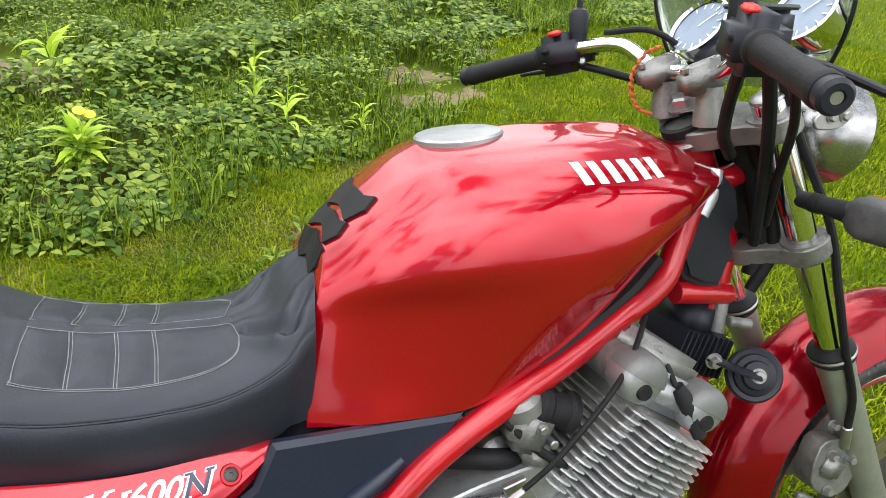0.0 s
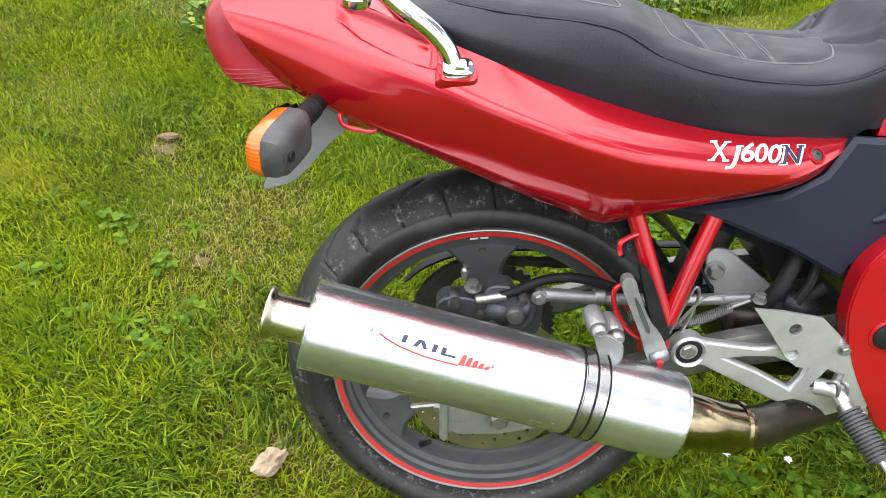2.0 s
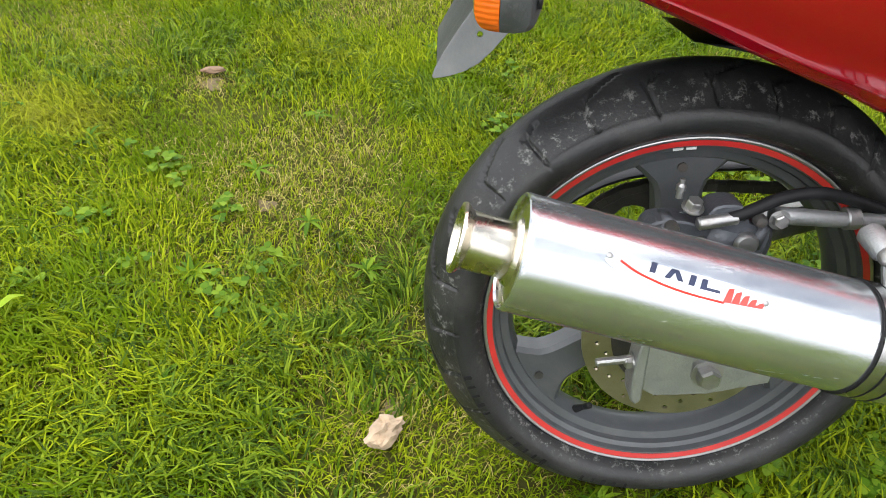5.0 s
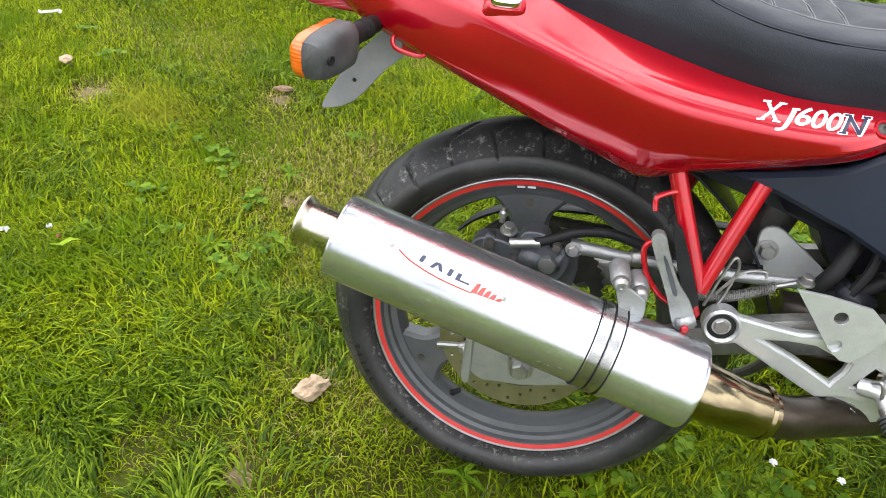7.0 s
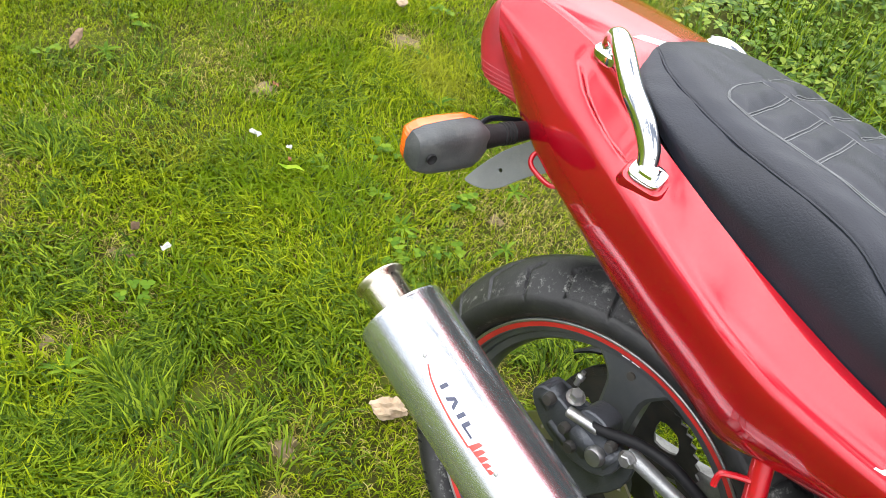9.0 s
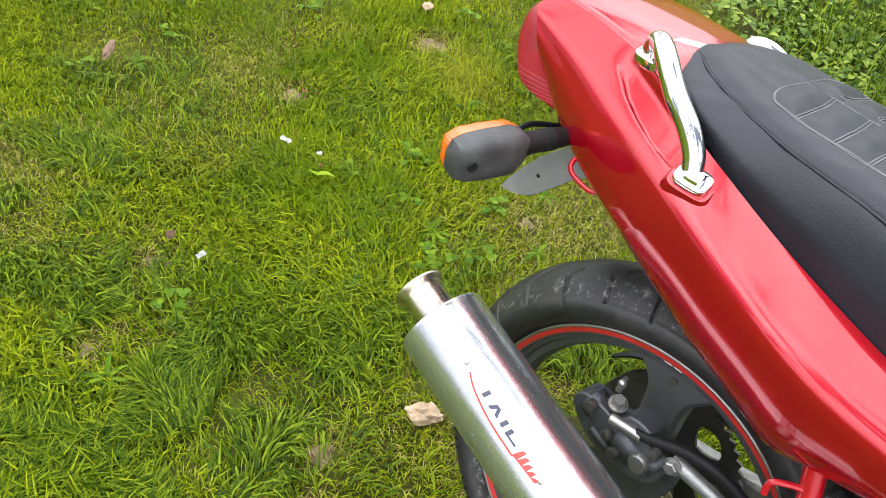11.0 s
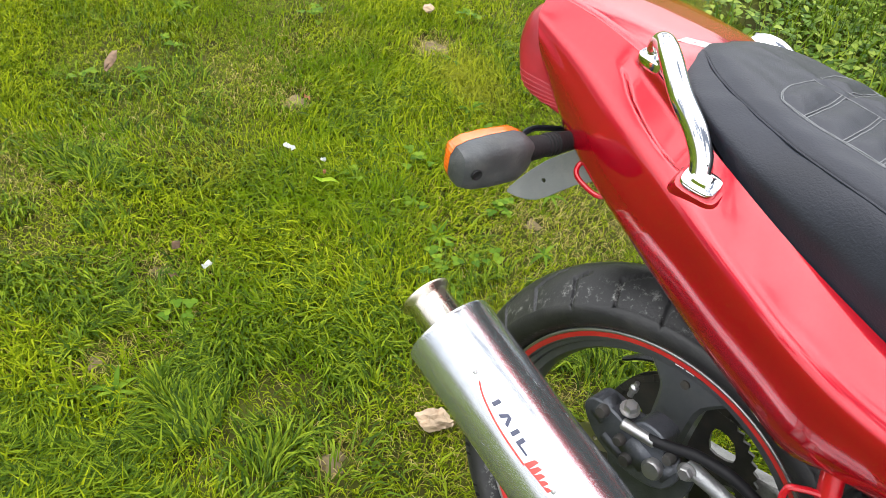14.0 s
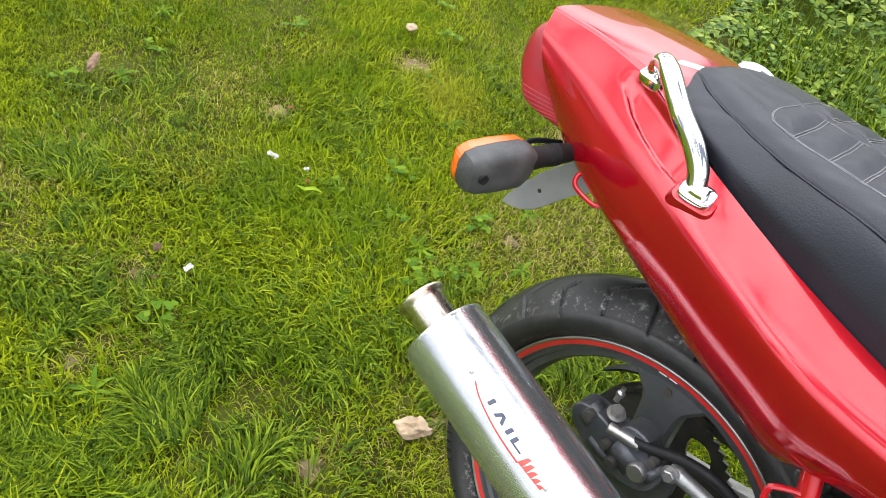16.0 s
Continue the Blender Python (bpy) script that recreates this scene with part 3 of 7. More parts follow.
tail = tail_side(1)
tail_side(-1)
top_rails = [[(-.360, .108, .868), (-.28, .119, .870), (-.20, .134, .864), (-.15, .148, .850)], [(-.3615, .098, .872), (-.28, .108, .8745), (-.20, .118, .8695), (-.15, .125, .855)], [(-.363, .06, .8745), (-.28, .07, .879), (-.20, .08, .8775), (-.15, .08, .860)], [(-.364, 0, .876), (-.28, 0, .882), (-.20, 0, .882), (-.15, 0, .868)]]
tail_top = part("tail_top", skin(top_rails, 30, 24, cap=False), RED, bike, "glossy red tail top panel", sharp=60)

# ---- side panels
def side_panel(sign):
    out = [(.397, .749), (.50, .748), (.615, .747), (.575, .690), (.527, .640), (.475, .605), (.443, .580), (.436, .560), (.36, .596), (.27, .628), (.20, .643), (.25, .652), (.333, .672), (.375, .70)]
    bm = plate(out, -.120, -.1395, bevel=.006)
    bm.transform(Matrix.Diagonal((1, sign, 1, 1)))
    return part("side_panel", bm, PANEL, bike, "matt black plastic side panel")


side_panel(1), side_panel(-1)

# ---- frame
frame_part = group_part("frame", label="red painted tubular steel frame")
CRADLE = [(1.06, -.03, .985), (.98, -.05, .965), (.946, -.06, .901), (.915, -.075, .854), (.848, -.09, .82), (.758, -.11, .779), (.674, -.13, .749), (.586, -.14, .702), (.528, -.147, .655), (.490, -.145, .61), (.471, -.145, .554), (.482, -.145, .48), (.526, -.145, .405), (.57, -.146, .356), (.63, -.15, .349), (.71, -.15, .355), (.79, -.145, .365), (.86, -.13, .39), (.95, -.09, .50), (1.03, -.04, .72), (1.05, -.03, .86)]
for s in (1, -1):
    part("cradle_tube", tube([(x, y * s, z) for x, y, z in CRADLE], .0172, 16, 160), FRAME_RED, frame_part)
    part("subframe_strut", tube([(.149, -.152 * s, .64), (.209, -.172 * s, .50)], .011, 12), FRAME_RED, frame_part)
    part("subframe_strut", tube([(.250, -.145 * s, .64), (.209, -.172 * s, .50)], .011, 12), FRAME_RED, frame_part)

# ---- rear silencer
M0, M1 = Vector((-.24, -.231, .504)), Vector((.219, -.236, .402))
MD = (M1 - M0).normalized()
ML = (M1 - M0).length
silencer = group_part("silencer", label="polished aluminium round silencer")
part("can", lathe([(.0515, .0015), (.0535, -.0008), (.0550, .0002), (.0557, .003), (.0555, .006), (.0555, ML - .006), (.0557, ML - .003), (.0545, ML), (.040, ML + .002), (0, ML + .002)], M0, MD, 64), ALU, silencer)
part("end_plate", lathe([(.0525, .0005), (.0515, .004), (.0490, .0055), (.0440, .0040), (.0340, .0010), (.0315, -.0025), (.0290, -.0040), (.0268, -.0020)], M0, MD, 56), OUTLET, silencer, "polished pressed end plate")
part("outlet", lathe([(.0245, .03), (.0268, .006), (.0272, -.004), (.0272, -.041), (.0292, -.0450), (.0322, -.0475), (.0334, -.0500), (.0326, -.0526), (.0298, -.0532), (.0268, -.0505), (.0248, -.044), (.0242, .03)], M0, MD, 48), OUTLET, silencer, "bright steel outlet pipe")
part("inlet", tube([M1 - MD * .01, M1 + MD * .03, (.285, -.226, .382), (.318, -.212, .370)], [.037, .036, .034, .033], 28), GOLDSTEEL, silencer, "heat-tinted steel collar")
part("link_pipe", tube([(.312, -.214, .372), (.36, -.19, .358), (.42, -.15, .348), (.50, -.10, .335)], .028, 24), DARKPIPE, silencer, "stained dark steel link pipe")


# ---- wheels
def tyre_mesh(R, half, rim_r, n=900, grooves=27):
    """Tread, shoulders and side walls with slanting grooves cut into the tread."""
    q = np.linspace(-1, 1, 45)
    pr = np.concatenate([[rim_r + .002, rim_r + .007, rim_r + .015, rim_r + .027], R - (1 - np.cos(q * 1.22)) * half * .98, [rim_r + .027, rim_r + .015, rim_r + .007, rim_r + .002]])
    ph = np.concatenate([[-half * .60, -half * .80, -half * .95, -half * 1.0], q * half * .965, [half * 1.0, half * .95, half * .80, half * .60]])
    qq = np.concatenate([[-2] * 4, q, [2] * 4])
    th = np.linspace(0, 2 * np.pi, n, endpoint=False)[:, None]
    aa = np.abs(qq)[None]
    p = th * grooves / (2 * np.pi) + np.where(aa > .52, .20 * (aa - .52), 1.75 * (.52 - aa)) - .5 * (qq[None] > 0)
    f = p - np.floor(p)
    odd = np.floor(p) % 2
    wide = np.where(aa > .52, .055, .12)
    cut = (f < wide) & (aa > np.where(odd > 0, .10, .34)) & (aa < np.where(odd > 0, .93, .97))
    r = pr[None] - .0048 * cut + .0014 * ((aa > .955) & (aa < 1.01)) - .0008 * ((aa > 1.5) & (np.sin(th * 190) > .6) & (np.arange(len(qq))[None] % 7 == 3))
    co = np.stack([r * np.cos(th), np.broadcast_to(ph[None], r.shape), r * np.sin(th)], -1)
    k = co.shape[1]
    i = (np.arange(n)[:, None] * k + np.arange(k - 1)[None]).ravel()
    j = ((np.arange(n)[:, None] + 1) % n * k + np.arange(k - 1)[None]).ravel()
    me = bpy.data.meshes.new("tyre")
    me.from_pydata(co.reshape(-1, 3).tolist(), [], np.stack([i, j, j + 1, i + 1], 1).tolist())
    return me


def wheel(name, at, R, half, rim_r, disc_r, spoke0, label):
    w = new(name)
    w.parent = bike
    w.matrix_basis = Matrix.Translation(at)
    tagged(w, label)
    tyre = link("tyre", tyre_mesh(R, half, rim_r), TYRE, w, "worn black tyre with dusty tread")
    hw = half * .62
    for k in range(15):
        a = radians(200 + k * 3.4 + (8 if k > 4 else 0) + (10 if k > 9 else 0))
        bm = block((0, 0, 0), (.0035 if k % 3 else .006, .0012, .010), bevel=0)
        bm.transform(Matrix.Rotation(-a, 4, "Y") @ Matrix.Translation((rim_r + .032, -half * .985, 0)) @ Matrix.Rotation(radians(90), 4, "Y") @ Matrix.Rotation(radians(-8), 4, "X"))
        part("raised_mark", bm, RUBBER, tyre, smooth=False)
    prof = [(rim_r + .003, -hw), (rim_r - .004, -hw - .003), (rim_r - .011, -hw - .001), (rim_r - .013, -hw + .006), (rim_r - .019, -hw + .009), (rim_r - .021, -hw + .016), (rim_r - .031, -hw + .019), (rim_r - .035, -hw + .026), (rim_r - .038, 0)]
    prof += [(r, -h) for r, h in prof[-2::-1]]
    rim = part("rim", lathe(prof, (0, 0, 0), (0, 1, 0), 120), RIMGREY, w, "dark grey cast rim")
    part("rim_tape", lathe([(rim_r - .0095, -hw - .0022), (rim_r - .0025, -hw - .0042), (rim_r - .0025, -hw - .0034), (rim_r - .0095, -hw - .0014)], (0, 0, 0), (0, 1, 0), 120), STRIPE, rim, "red reflective rim tape")
    part("rim_lip", lathe([(rim_r - .0022, -hw - .0046), (rim_r + .0002, -hw - .0056), (rim_r + .0018, -hw - .0050), (rim_r + .0018, -hw - .002), (rim_r - .0022, -hw - .002)], (0, 0, 0), (0, 1, 0), 120), STEEL, rim, "worn bare metal rim lip")
    part("hub", lathe([(0, -.06), (.028, -.06), (.04, -.045), (.055, -.03), (.06, -.015), (.06, .02), (.045, .035), (.03, .06), (0, .06)], (0, 0, 0), (0, 1, 0), 36), RIMGREY, w, "dark grey cast hub")
    ri = rim_r - .030
    for k in range(3):
        a = radians(spoke0 + 120 * k)
        bm = plate(smooth_loop([(.04, -.032), (.09, -.027), (.14, -.027), (.175, -.033), (ri, -.062), (ri + .004, 0), (ri, .062), (.175, .033), (.14, .027), (.09, .027), (.04, .032)], 3), -.019, .019, bevel=.007)
        bm.transform(Matrix.Rotation(-a, 4, "Y"))
        part("spoke", bm, RIMGREY, w)
        c = Vector((math.cos(a), 0, math.sin(a)))
        part("spoke_hole", lathe([(0, -.0005), (.006, -.0005), (.006, .002), (0, .002)], c * .195 + Vector((0, -.0195, 0)), (0, -1, 0), 12), DARKSTEEL, w)
    holes = [disc2((disc_r - .010 - .009 * (k % 3)) * math.cos(2 * math.pi * k / 36), (disc_r - .010 - .009 * (k % 3)) * math.sin(2 * math.pi * k / 36), .0032, 8) for k in range(36)]
    part("brake_disc", plate(disc2(0, 0, disc_r, 72), -.080, -.0755, [disc2(0, 0, disc_r - .036, 48)] + holes, bevel=0), DISC, w, "drilled steel brake disc", smooth=False)
    part("disc_carrier", plate(disc2(0, 0, disc_r - .034, 40), -.076, -.066, [disc2(0, 0, .035, 24)] + [disc2(.058 * math.cos(k * 1.2566), .058 * math.sin(k * 1.2566), .013, 12) for k in range(5)], bevel=.001), DARKSTEEL, w)
    va = radians(spoke0 + 145)
    vc = Vector((math.cos(va), 0, math.sin(va)))
    part("valve_stem", lathe([(.006, 0), (.0045, .012), (.0038, .02), (.0045, .021), (.0045, .034), (.003, .036), (0, .036)], vc * (rim_r - .036) + Vector((0, -.012, 0)), -vc * .8 + Vector((0, -.6, 0)), 12), RUBBER, w, "black rubber valve stem")
    bm = bmesh.new()
    for deg in (96.2, 100.0):
        turn = Matrix.Rotation(-radians(deg), 4, "Y") @ Matrix.Translation((rim_r - .0155, -hw + .0058, 0)) @ Matrix.Rotation(radians(-25), 4, "Z")
        one = block((0, 0, 0), (.0036, .0010, .0115), bevel=0)
        one.transform(turn)
        me = bpy.data.meshes.new("tmp")
        one.to_mesh(me)
        one.free()
        bm.from_mesh(me)
        bpy.data.meshes.remove(me)
    part("size_mark", bm, WHITE, w, "small white rim marking", smooth=False)
    return w


rear = wheel("rear_wheel", (0, 0, .318), .318, .065, .2395, .123, 97, "rear wheel with dark grey three-spoke rim and red stripe")
front = wheel("front_wheel", (1.443, 0, .395), .302, .056, .2265, .14, 130, "front wheel with dark grey three-spoke rim and red stripe")
for p in list(front.children):
    if p.name.startswith("size_mark"):
        bpy.data.objects.remove(p)

# ---- drive side seen through the rear wheel
drive = group_part("chain_drive", label="dark greasy sprocket and chain")
teeth = []
for k in range(48 * 2):
    rr = .121 if k % 2 else .115
    teeth.append((rr * math.cos(2 * math.pi * k / 96), .318 + rr * math.sin(2 * math.pi * k / 96)))
slots = [smooth_loop([(.088 * math.cos(a - .3), .318 + .088 * math.sin(a - .3)), (.100 * math.cos(a), .318 + .100 * math.sin(a)), (.088 * math.cos(a + .3), .318 + .088 * math.sin(a + .3)), (.060 * math.cos(a), .318 + .060 * math.sin(a))], 3) for a in [2 * math.pi * k / 6 for k in range(6)]]
part("sprocket", plate(teeth, .096, .101, slots, bevel=0), DARKSTEEL, drive, smooth=False)
chain_pts = [(-.122 * math.sin(a), .318 + .122 * math.cos(a)) for a in np.linspace(0, math.pi, 25)]
run = [(x, .440 + .010 * x / .5) for x in np.arange(.52, 0, -.0155)] + chain_pts + [(x, .196 + .13 * x / .5) for x in np.arange(.0155, .5, .0155)]
bm = bmesh.new()
for k in range(len(run) - 1):
    (x0, z0), (x1, z1) = run[k], run[k + 1]
    t = math.atan2(z1 - z0, x1 - x0)
    for y in (.0905, .1065):
        block(((x0 + x1) / 2, y + (.002 if k % 2 else 0), (z0 + z1) / 2), (.019, .0018, .012), Matrix.Rotation(-t, 4, "Y"), .003, bm, 1)
part("chain", bm, DARKSTEEL, drive, "oily drive chain", smooth=False)
part("chain_guard", tube([(-.140, .098, .392), (-.108, .098, .425), (-.055, .098, .452), (.02, .098, .466), (.15, .098, .478), (.33, .098, .492)], [.008, .014, .016, .016, .016, .012], 10, flat=.35), PLASTIC, drive, "black plastic chain guard")

# ---- swingarm and rear brake
swing = group_part("swingarm", label="grey painted swingarm")
for s in (-1, 1):
    rails = [Vector((.50, s * .105, .465)), Vector((.30, s * .118, .425)), Vector((.10, s * .122, .352)), Vector((-.06, s * .122, .315))]
    bm = bmesh.new()
    path = spline([tuple(v) for v in rails], 24)
    rows = []
    for i, c in enumerate(path):
        h, wd = .030 - .008 * i / 23, .015
        rows.append([(c[0] + h * .28 * sz, c[1] + wd * sy, c[2] + h * sz) for sy, sz in ((-1, -.7), (-1, .7), (-.7, 1), (.7, 1), (1, .7), (1, -.7), (.7, -1), (-.7, -1))])
    vs = grid_faces(bm, rows, close_v=True)
    bm.faces.new(vs[0]), bm.faces.new(vs[-1])
    part("arm", bm, DARKALLOY, swing)
part("axle", rod((0, -.142, .318), (0, .142, .318), .010, 16), STEEL, swing)
part("axle_nut", hexbolt((0.012, -.142, .308), (0, -1, 0), .0125, .014), STEEL, swing)
part("axle_plate", plate([(-.062, .280), (-.064, .344), (-.02, .346), (.05, .336), (.090, .318), (.088, .296), (.02, .276), (-.04, .270)], -.126, -.142, bevel=.004, seg=2), CAST, swing)
part("end_cap", plate(smooth_loop([(-.070, .266), (-.073, .310), (-.070, .352), (-.062, .354), (-.060, .310), (-.058, .266)], 2), -.112, -.146, bevel=.002), CAST, swing)
part("adjuster_nut", hexbolt((-.072, -.130, .312), (-1, 0, -.15), .008, .008), STEEL, swing)
part("adjuster_bolt", rod((-.115, -.13, .308), (-.06, -.13, .318), .005, 10), STEEL, swing)
part("pivot_tube", rod((.49, -.13, .47), (.49, .13, .47), .022, 20), DARKSTEEL, swing)
part("collector_box", block((.43, 0, .385), (.17, .15, .075), None, .025, None, 3), DARKPIPE, bike, "stained dark steel exhaust collector box")

brake = group_part("rear_brake", label="dark grey brake caliper with hose and torque arm")
caliper = part("caliper", plate(smooth_loop([(-.086, .466), (-.080, .488), (-.050, .492), (-.030, .490), (-.018, .510), (.010, .512), (.022, .495), (.046, .486), (.040, .452), (.0, .435), (-.05, .440)], 3), -.090, -.126, bevel=.006), DARKCAST, brake, "dark grey cast caliper")
for c, sz in (((-.064, -.112, .478), (.030, .036, .030)), ((-.004, -.110, .470), (.046, .040, .040)), ((.034, -.115, .478), (.022, .030, .036)), ((-.03, -.118, .452), (.05, .024, .020))):
    part("caliper_lump", block(c, sz, pose(0, 0, 0, 0, 12, 0), .006), DARKCAST, caliper)
part("caliper_bracket", plate(smooth_loop([(-.07, .47), (-.02, .50), (.05, .49), (.06, .44), (.03, .38), (.02, .33), (-.02, .33), (-.03, .40)], 3), -.096, -.104, bevel=.002), DARKCAST, brake, "dark steel caliper bracket")
for (x, z, r) in ((.020, .472, .013), (-.062, .486, .008), (-.028, .470, .007), (.028, .500, .007), (-.010, .455, .008)):
    part("caliper_bolt", lathe([(0, 0), (r, 0), (r, .006), (r * .8, .010), (0, .011)], (x, -.127, z), (0, -1, 0), 20), STEEL if r > .01 else DARKSTEEL, caliper)
part("bleed_nipple", lathe([(.004, 0), (.004, .008), (.0055, .009), (.0055, .014), (.003, .017), (.003, .022), (0, .022)], (-.052, -.105, .51), (0, 0, 1), 10), STEEL, caliper)
part("banjo_bolt", hexbolt((-.040, -.118, .505), (0, -.35, .9), .008, .010), STEEL, brake)
part("hose_ferrule", rod((-.036, -.130, .492), (.006, -.126, .500), .0072, 14), STEEL, brake)
part("brake_hose", tube([(-.005, -.127, .498), (.02, -.124, .508), (.05, -.120, .522), (.09, -.116, .528), (.13, -.112, .520), (.17, -.105, .508), (.22, -.09, .50), (.30, -.07, .50)], .0068, 12), CABLE, brake, "black rubber brake hose")
part("torque_arm", tube([(.045, -.118, .500), (.07, -.118, .501), (.14, -.114, .498), (.25, -.108, .500), (.34, -.10, .505)], [.011, .0095, .0085, .0085, .0085], 14), CAST, brake, "dull alloy torque arm")
part("torque_bolt", hexbolt((.050, -.126, .500), (0, -1, 0), .0075, .008), STEEL, brake)
part("arm_clip", rod((.125, -.113, .499), (.140, -.112, .500), .0125, 16), STEEL, brake)

# ---- silencer fittings
for h in (.3405, .3555):
    part("strap", lathe([(.0558, -.0062), (.0572, -.0060), (.0572, .0060), (.0558, .0062)], M0 + MD * h, MD, 64), STRAP, silencer, "dull steel strap")
for h in (.332, .348, .364):
    part("strap_gasket", lathe([(.0556, -.0009), (.0575, -.0007), (.0575, .0007), (.0556, .0009)], M0 + MD * h, MD, 64), RUBBER, silencer)
for (p, q) in (((.106, -.186, .521), (.112, -.230, .511)), ((.131, -.174, .505), (.138, -.220, .497))):
    part("clamp_boss", lathe([(0, 0), (.009, 0), (.0125, .004), (.0125, .030), (.0105, .034), (0, .034)], p, Vector(q) - Vector(p), 20), CAST, silencer, "cast alloy clamp boss")
    d = (Vector(q) - Vector(p)).normalized()
    part("clamp_bolt", lathe([(0, -.004), (.0095, -.004), (.0105, .0), (.0095, .005), (.007, .008), (.003, .0085), (0, .006)], Vector(q) - d * .008, d, 16), STEEL, silencer)
part("clamp_ear", plate(smooth_loop([(.106, .508), (.114, .512), (.134, .503), (.144, .494), (.143, .472), (.119, .475)], 3), -.220, -.226, bevel=.002), CAST, silencer)
part("collar_ring", lathe([(.033, -.003), (.0355, -.003), (.0355, .003), (.033, .003)], (.314, -.213, .372), (MD + Vector((.1, .25, 0))).normalized(), 32), GOLDSTEEL, silencer)
# rivets, badge plate and its marks on the can
MU = Vector((0, -1, 0)) - MD * Vector((0, -1, 0)).dot(MD)
MU.normalize()
MV = MD.cross(MU)
if MV.z < 0:
    MV = -MV


def on_can(h, deg, lift=.0):
    """A point on the can: h along it from the rear, deg up from its outward side."""
    a = radians(deg)
    return M0 + MD * h + (MU * math.cos(a) + MV * math.sin(a)) * (.0556 + lift)


def can_patch(pts, lift=.0006, fine=6):
    """A thin sheet that follows the can; outline of (h, degrees)."""
    bm = bmesh.new()
    vs = [bm.verts.new((h, 0, d)) for h, d in pts]
    bm.faces.new(vs)
    bmesh.ops.triangulate(bm, faces=bm.faces)
    for _ in range(2):
        bmesh.ops.subdivide_edges(bm, edges=[e for e in bm.edges], cuts=1, use_grid_fill=True)
    for v in bm.verts:
        v.co = on_can(v.co.x, v.co.z, lift)
    return bm


HR1, HR2, DG = .072, .218, 40
badge_out = [(HR1 + (HR2 - HR1) * (.5 - .5 * math.cos(a)) + .004 * math.cos(a + math.pi), DG + 0 + 13 * math.sin(a) * (1.0 if math.sin(a) < 0 else .55)) for a in np.linspace(0, 2 * math.pi, 28, endpoint=False)]
badge = part("badge", can_patch([(h, d) for h, d in badge_out], .0005), STICKER, silencer, "worn silver badge with dark and red marks")
arc = [(.082, 42), (.098, 35.5), (.123, 30.5), (.148, 28.3), (.180, 28)]
bm = tube([tuple(on_can(h, d, .0009)) for h, d in arc], .0011, 6, 30)
part("badge_line", bm, REDDECAL, badge)
for h0, dh, d0, w in ((.1085, .0015, 38.5, .0055), (.1225, .0060, 37, .0052), (.1350, -.0050, 37, .0052), (.1450, .0015, 36, .0055), (.1560, .0012, 35, .0055)):
    part("badge_bar", can_patch([(h0, d0), (h0 + w, d0), (h0 + w + dh, d0 + 9.5), (h0 + dh, d0 + 9.5)], .0010), NAVY, badge)
part("badge_bar", can_patch([(.1612, 35), (.1745, 35), (.1745, 37.6), (.1612, 37.6)], .0010), NAVY, badge)
for k in range(5):
    h0 = .1835 + k * .0074
    part("badge_flame", can_patch([(h0 - .005, 28.5 + .5 * k), (h0 + .0026, 29 + .5 * k), (h0 + .0040, 43 - 1.5 * k), (h0 - .0012, 41 - 1.5 * k)], .0010), REDDECAL, badge)
for h, d in ((HR1, 44), (HR2, 37)):
    part("rivet", lathe([(0, .0022), (.0016, .002), (.0028, .001), (.003, 0)], on_can(h, d), on_can(h, d, 1) - on_can(h, d), 10), STEEL, silencer)

# ---- footrest hanger, pegs, pedal
hanger = group_part("footrest_hanger", label="cast aluminium footrest hanger")
body = [(.247, .478), (.272, .471), (.316, .467), (.344, .466), (.40, .476), (.444, .487), (.462, .481), (.488, .437), (.516, .390), (.514, .370), (.498, .364), (.486, .368), (.460, .384), (.416, .387), (.389, .379), (.36, .392), (.331, .406), (.274, .432), (.252, .424), (.232, .435), (.228, .455)]
part("bracket", plate(body, -.150, -.166, [[(.306, .445), (.330, .450), (.367, .452), (.410, .437), (.408, .424), (.398, .405), (.351, .428)], [(.426, .407), (.443, .437), (.460, .430), (.454, .405)]], bevel=.0045, seg=3), SILVER, hanger)
part("heel_plate", plate([(.319, .527), (.357, .526), (.409, .520), (.438, .496), (.440, .487), (.421, .461), (.406, .443), (.394, .444), (.375, .459), (.347, .494)], -.166, -.172, [disc2(.378, .501, .0085), disc2(.383, .463, .0085)], bevel=.0015), SILVER, hanger, "flat alloy heel plate with two holes")
part("bush", lathe([(.019, -.004), (.024, -.002), (.024, .018), (.021, .021), (.018, .018), (.018, .004), (0, .004)], (.250, -.150, .454), (0, -1, 0), 32), SILVER, hanger)
part("bush_rubber", lathe([(.018, 0), (.018, .016), (.012, .017), (.012, 0)], (.250, -.150, .454), (0, -1, 0), 24), RUBBER, hanger)
part("bush_bolt", hexbolt((.250, -.158, .454), (0, -1, 0), .0095, .010), STEEL, hanger)
for x, z in ((.453, .472), (.506, .372)):
    part("hanger_bolt", hexbolt((x, -.166, z), (0, -1, 0), .006, .006), STEEL, hanger)
peg = group_part("rider_footrest", label="folding footrest with ribbed black rubber")
part("peg_hinge", tube([(.435, -.160, .408), (.455, -.175, .412), (.462, -.190, .402)], [.012, .011, .010], 12), SILVER, peg)
pa, pb = Vector((.460, -.192, .403)), Vector((.489, -.253, .366))
part("peg_core", tube([pa, pb], .011, 14), STEEL, peg)
pd = pb - pa
rub = [(.012, .010)]
for k in range(14):
    h = .010 + k * .0050
    rub += [(.0160, h), (.0160, h + .0030), (.0130, h + .0034), (.0130, h + .0054)]
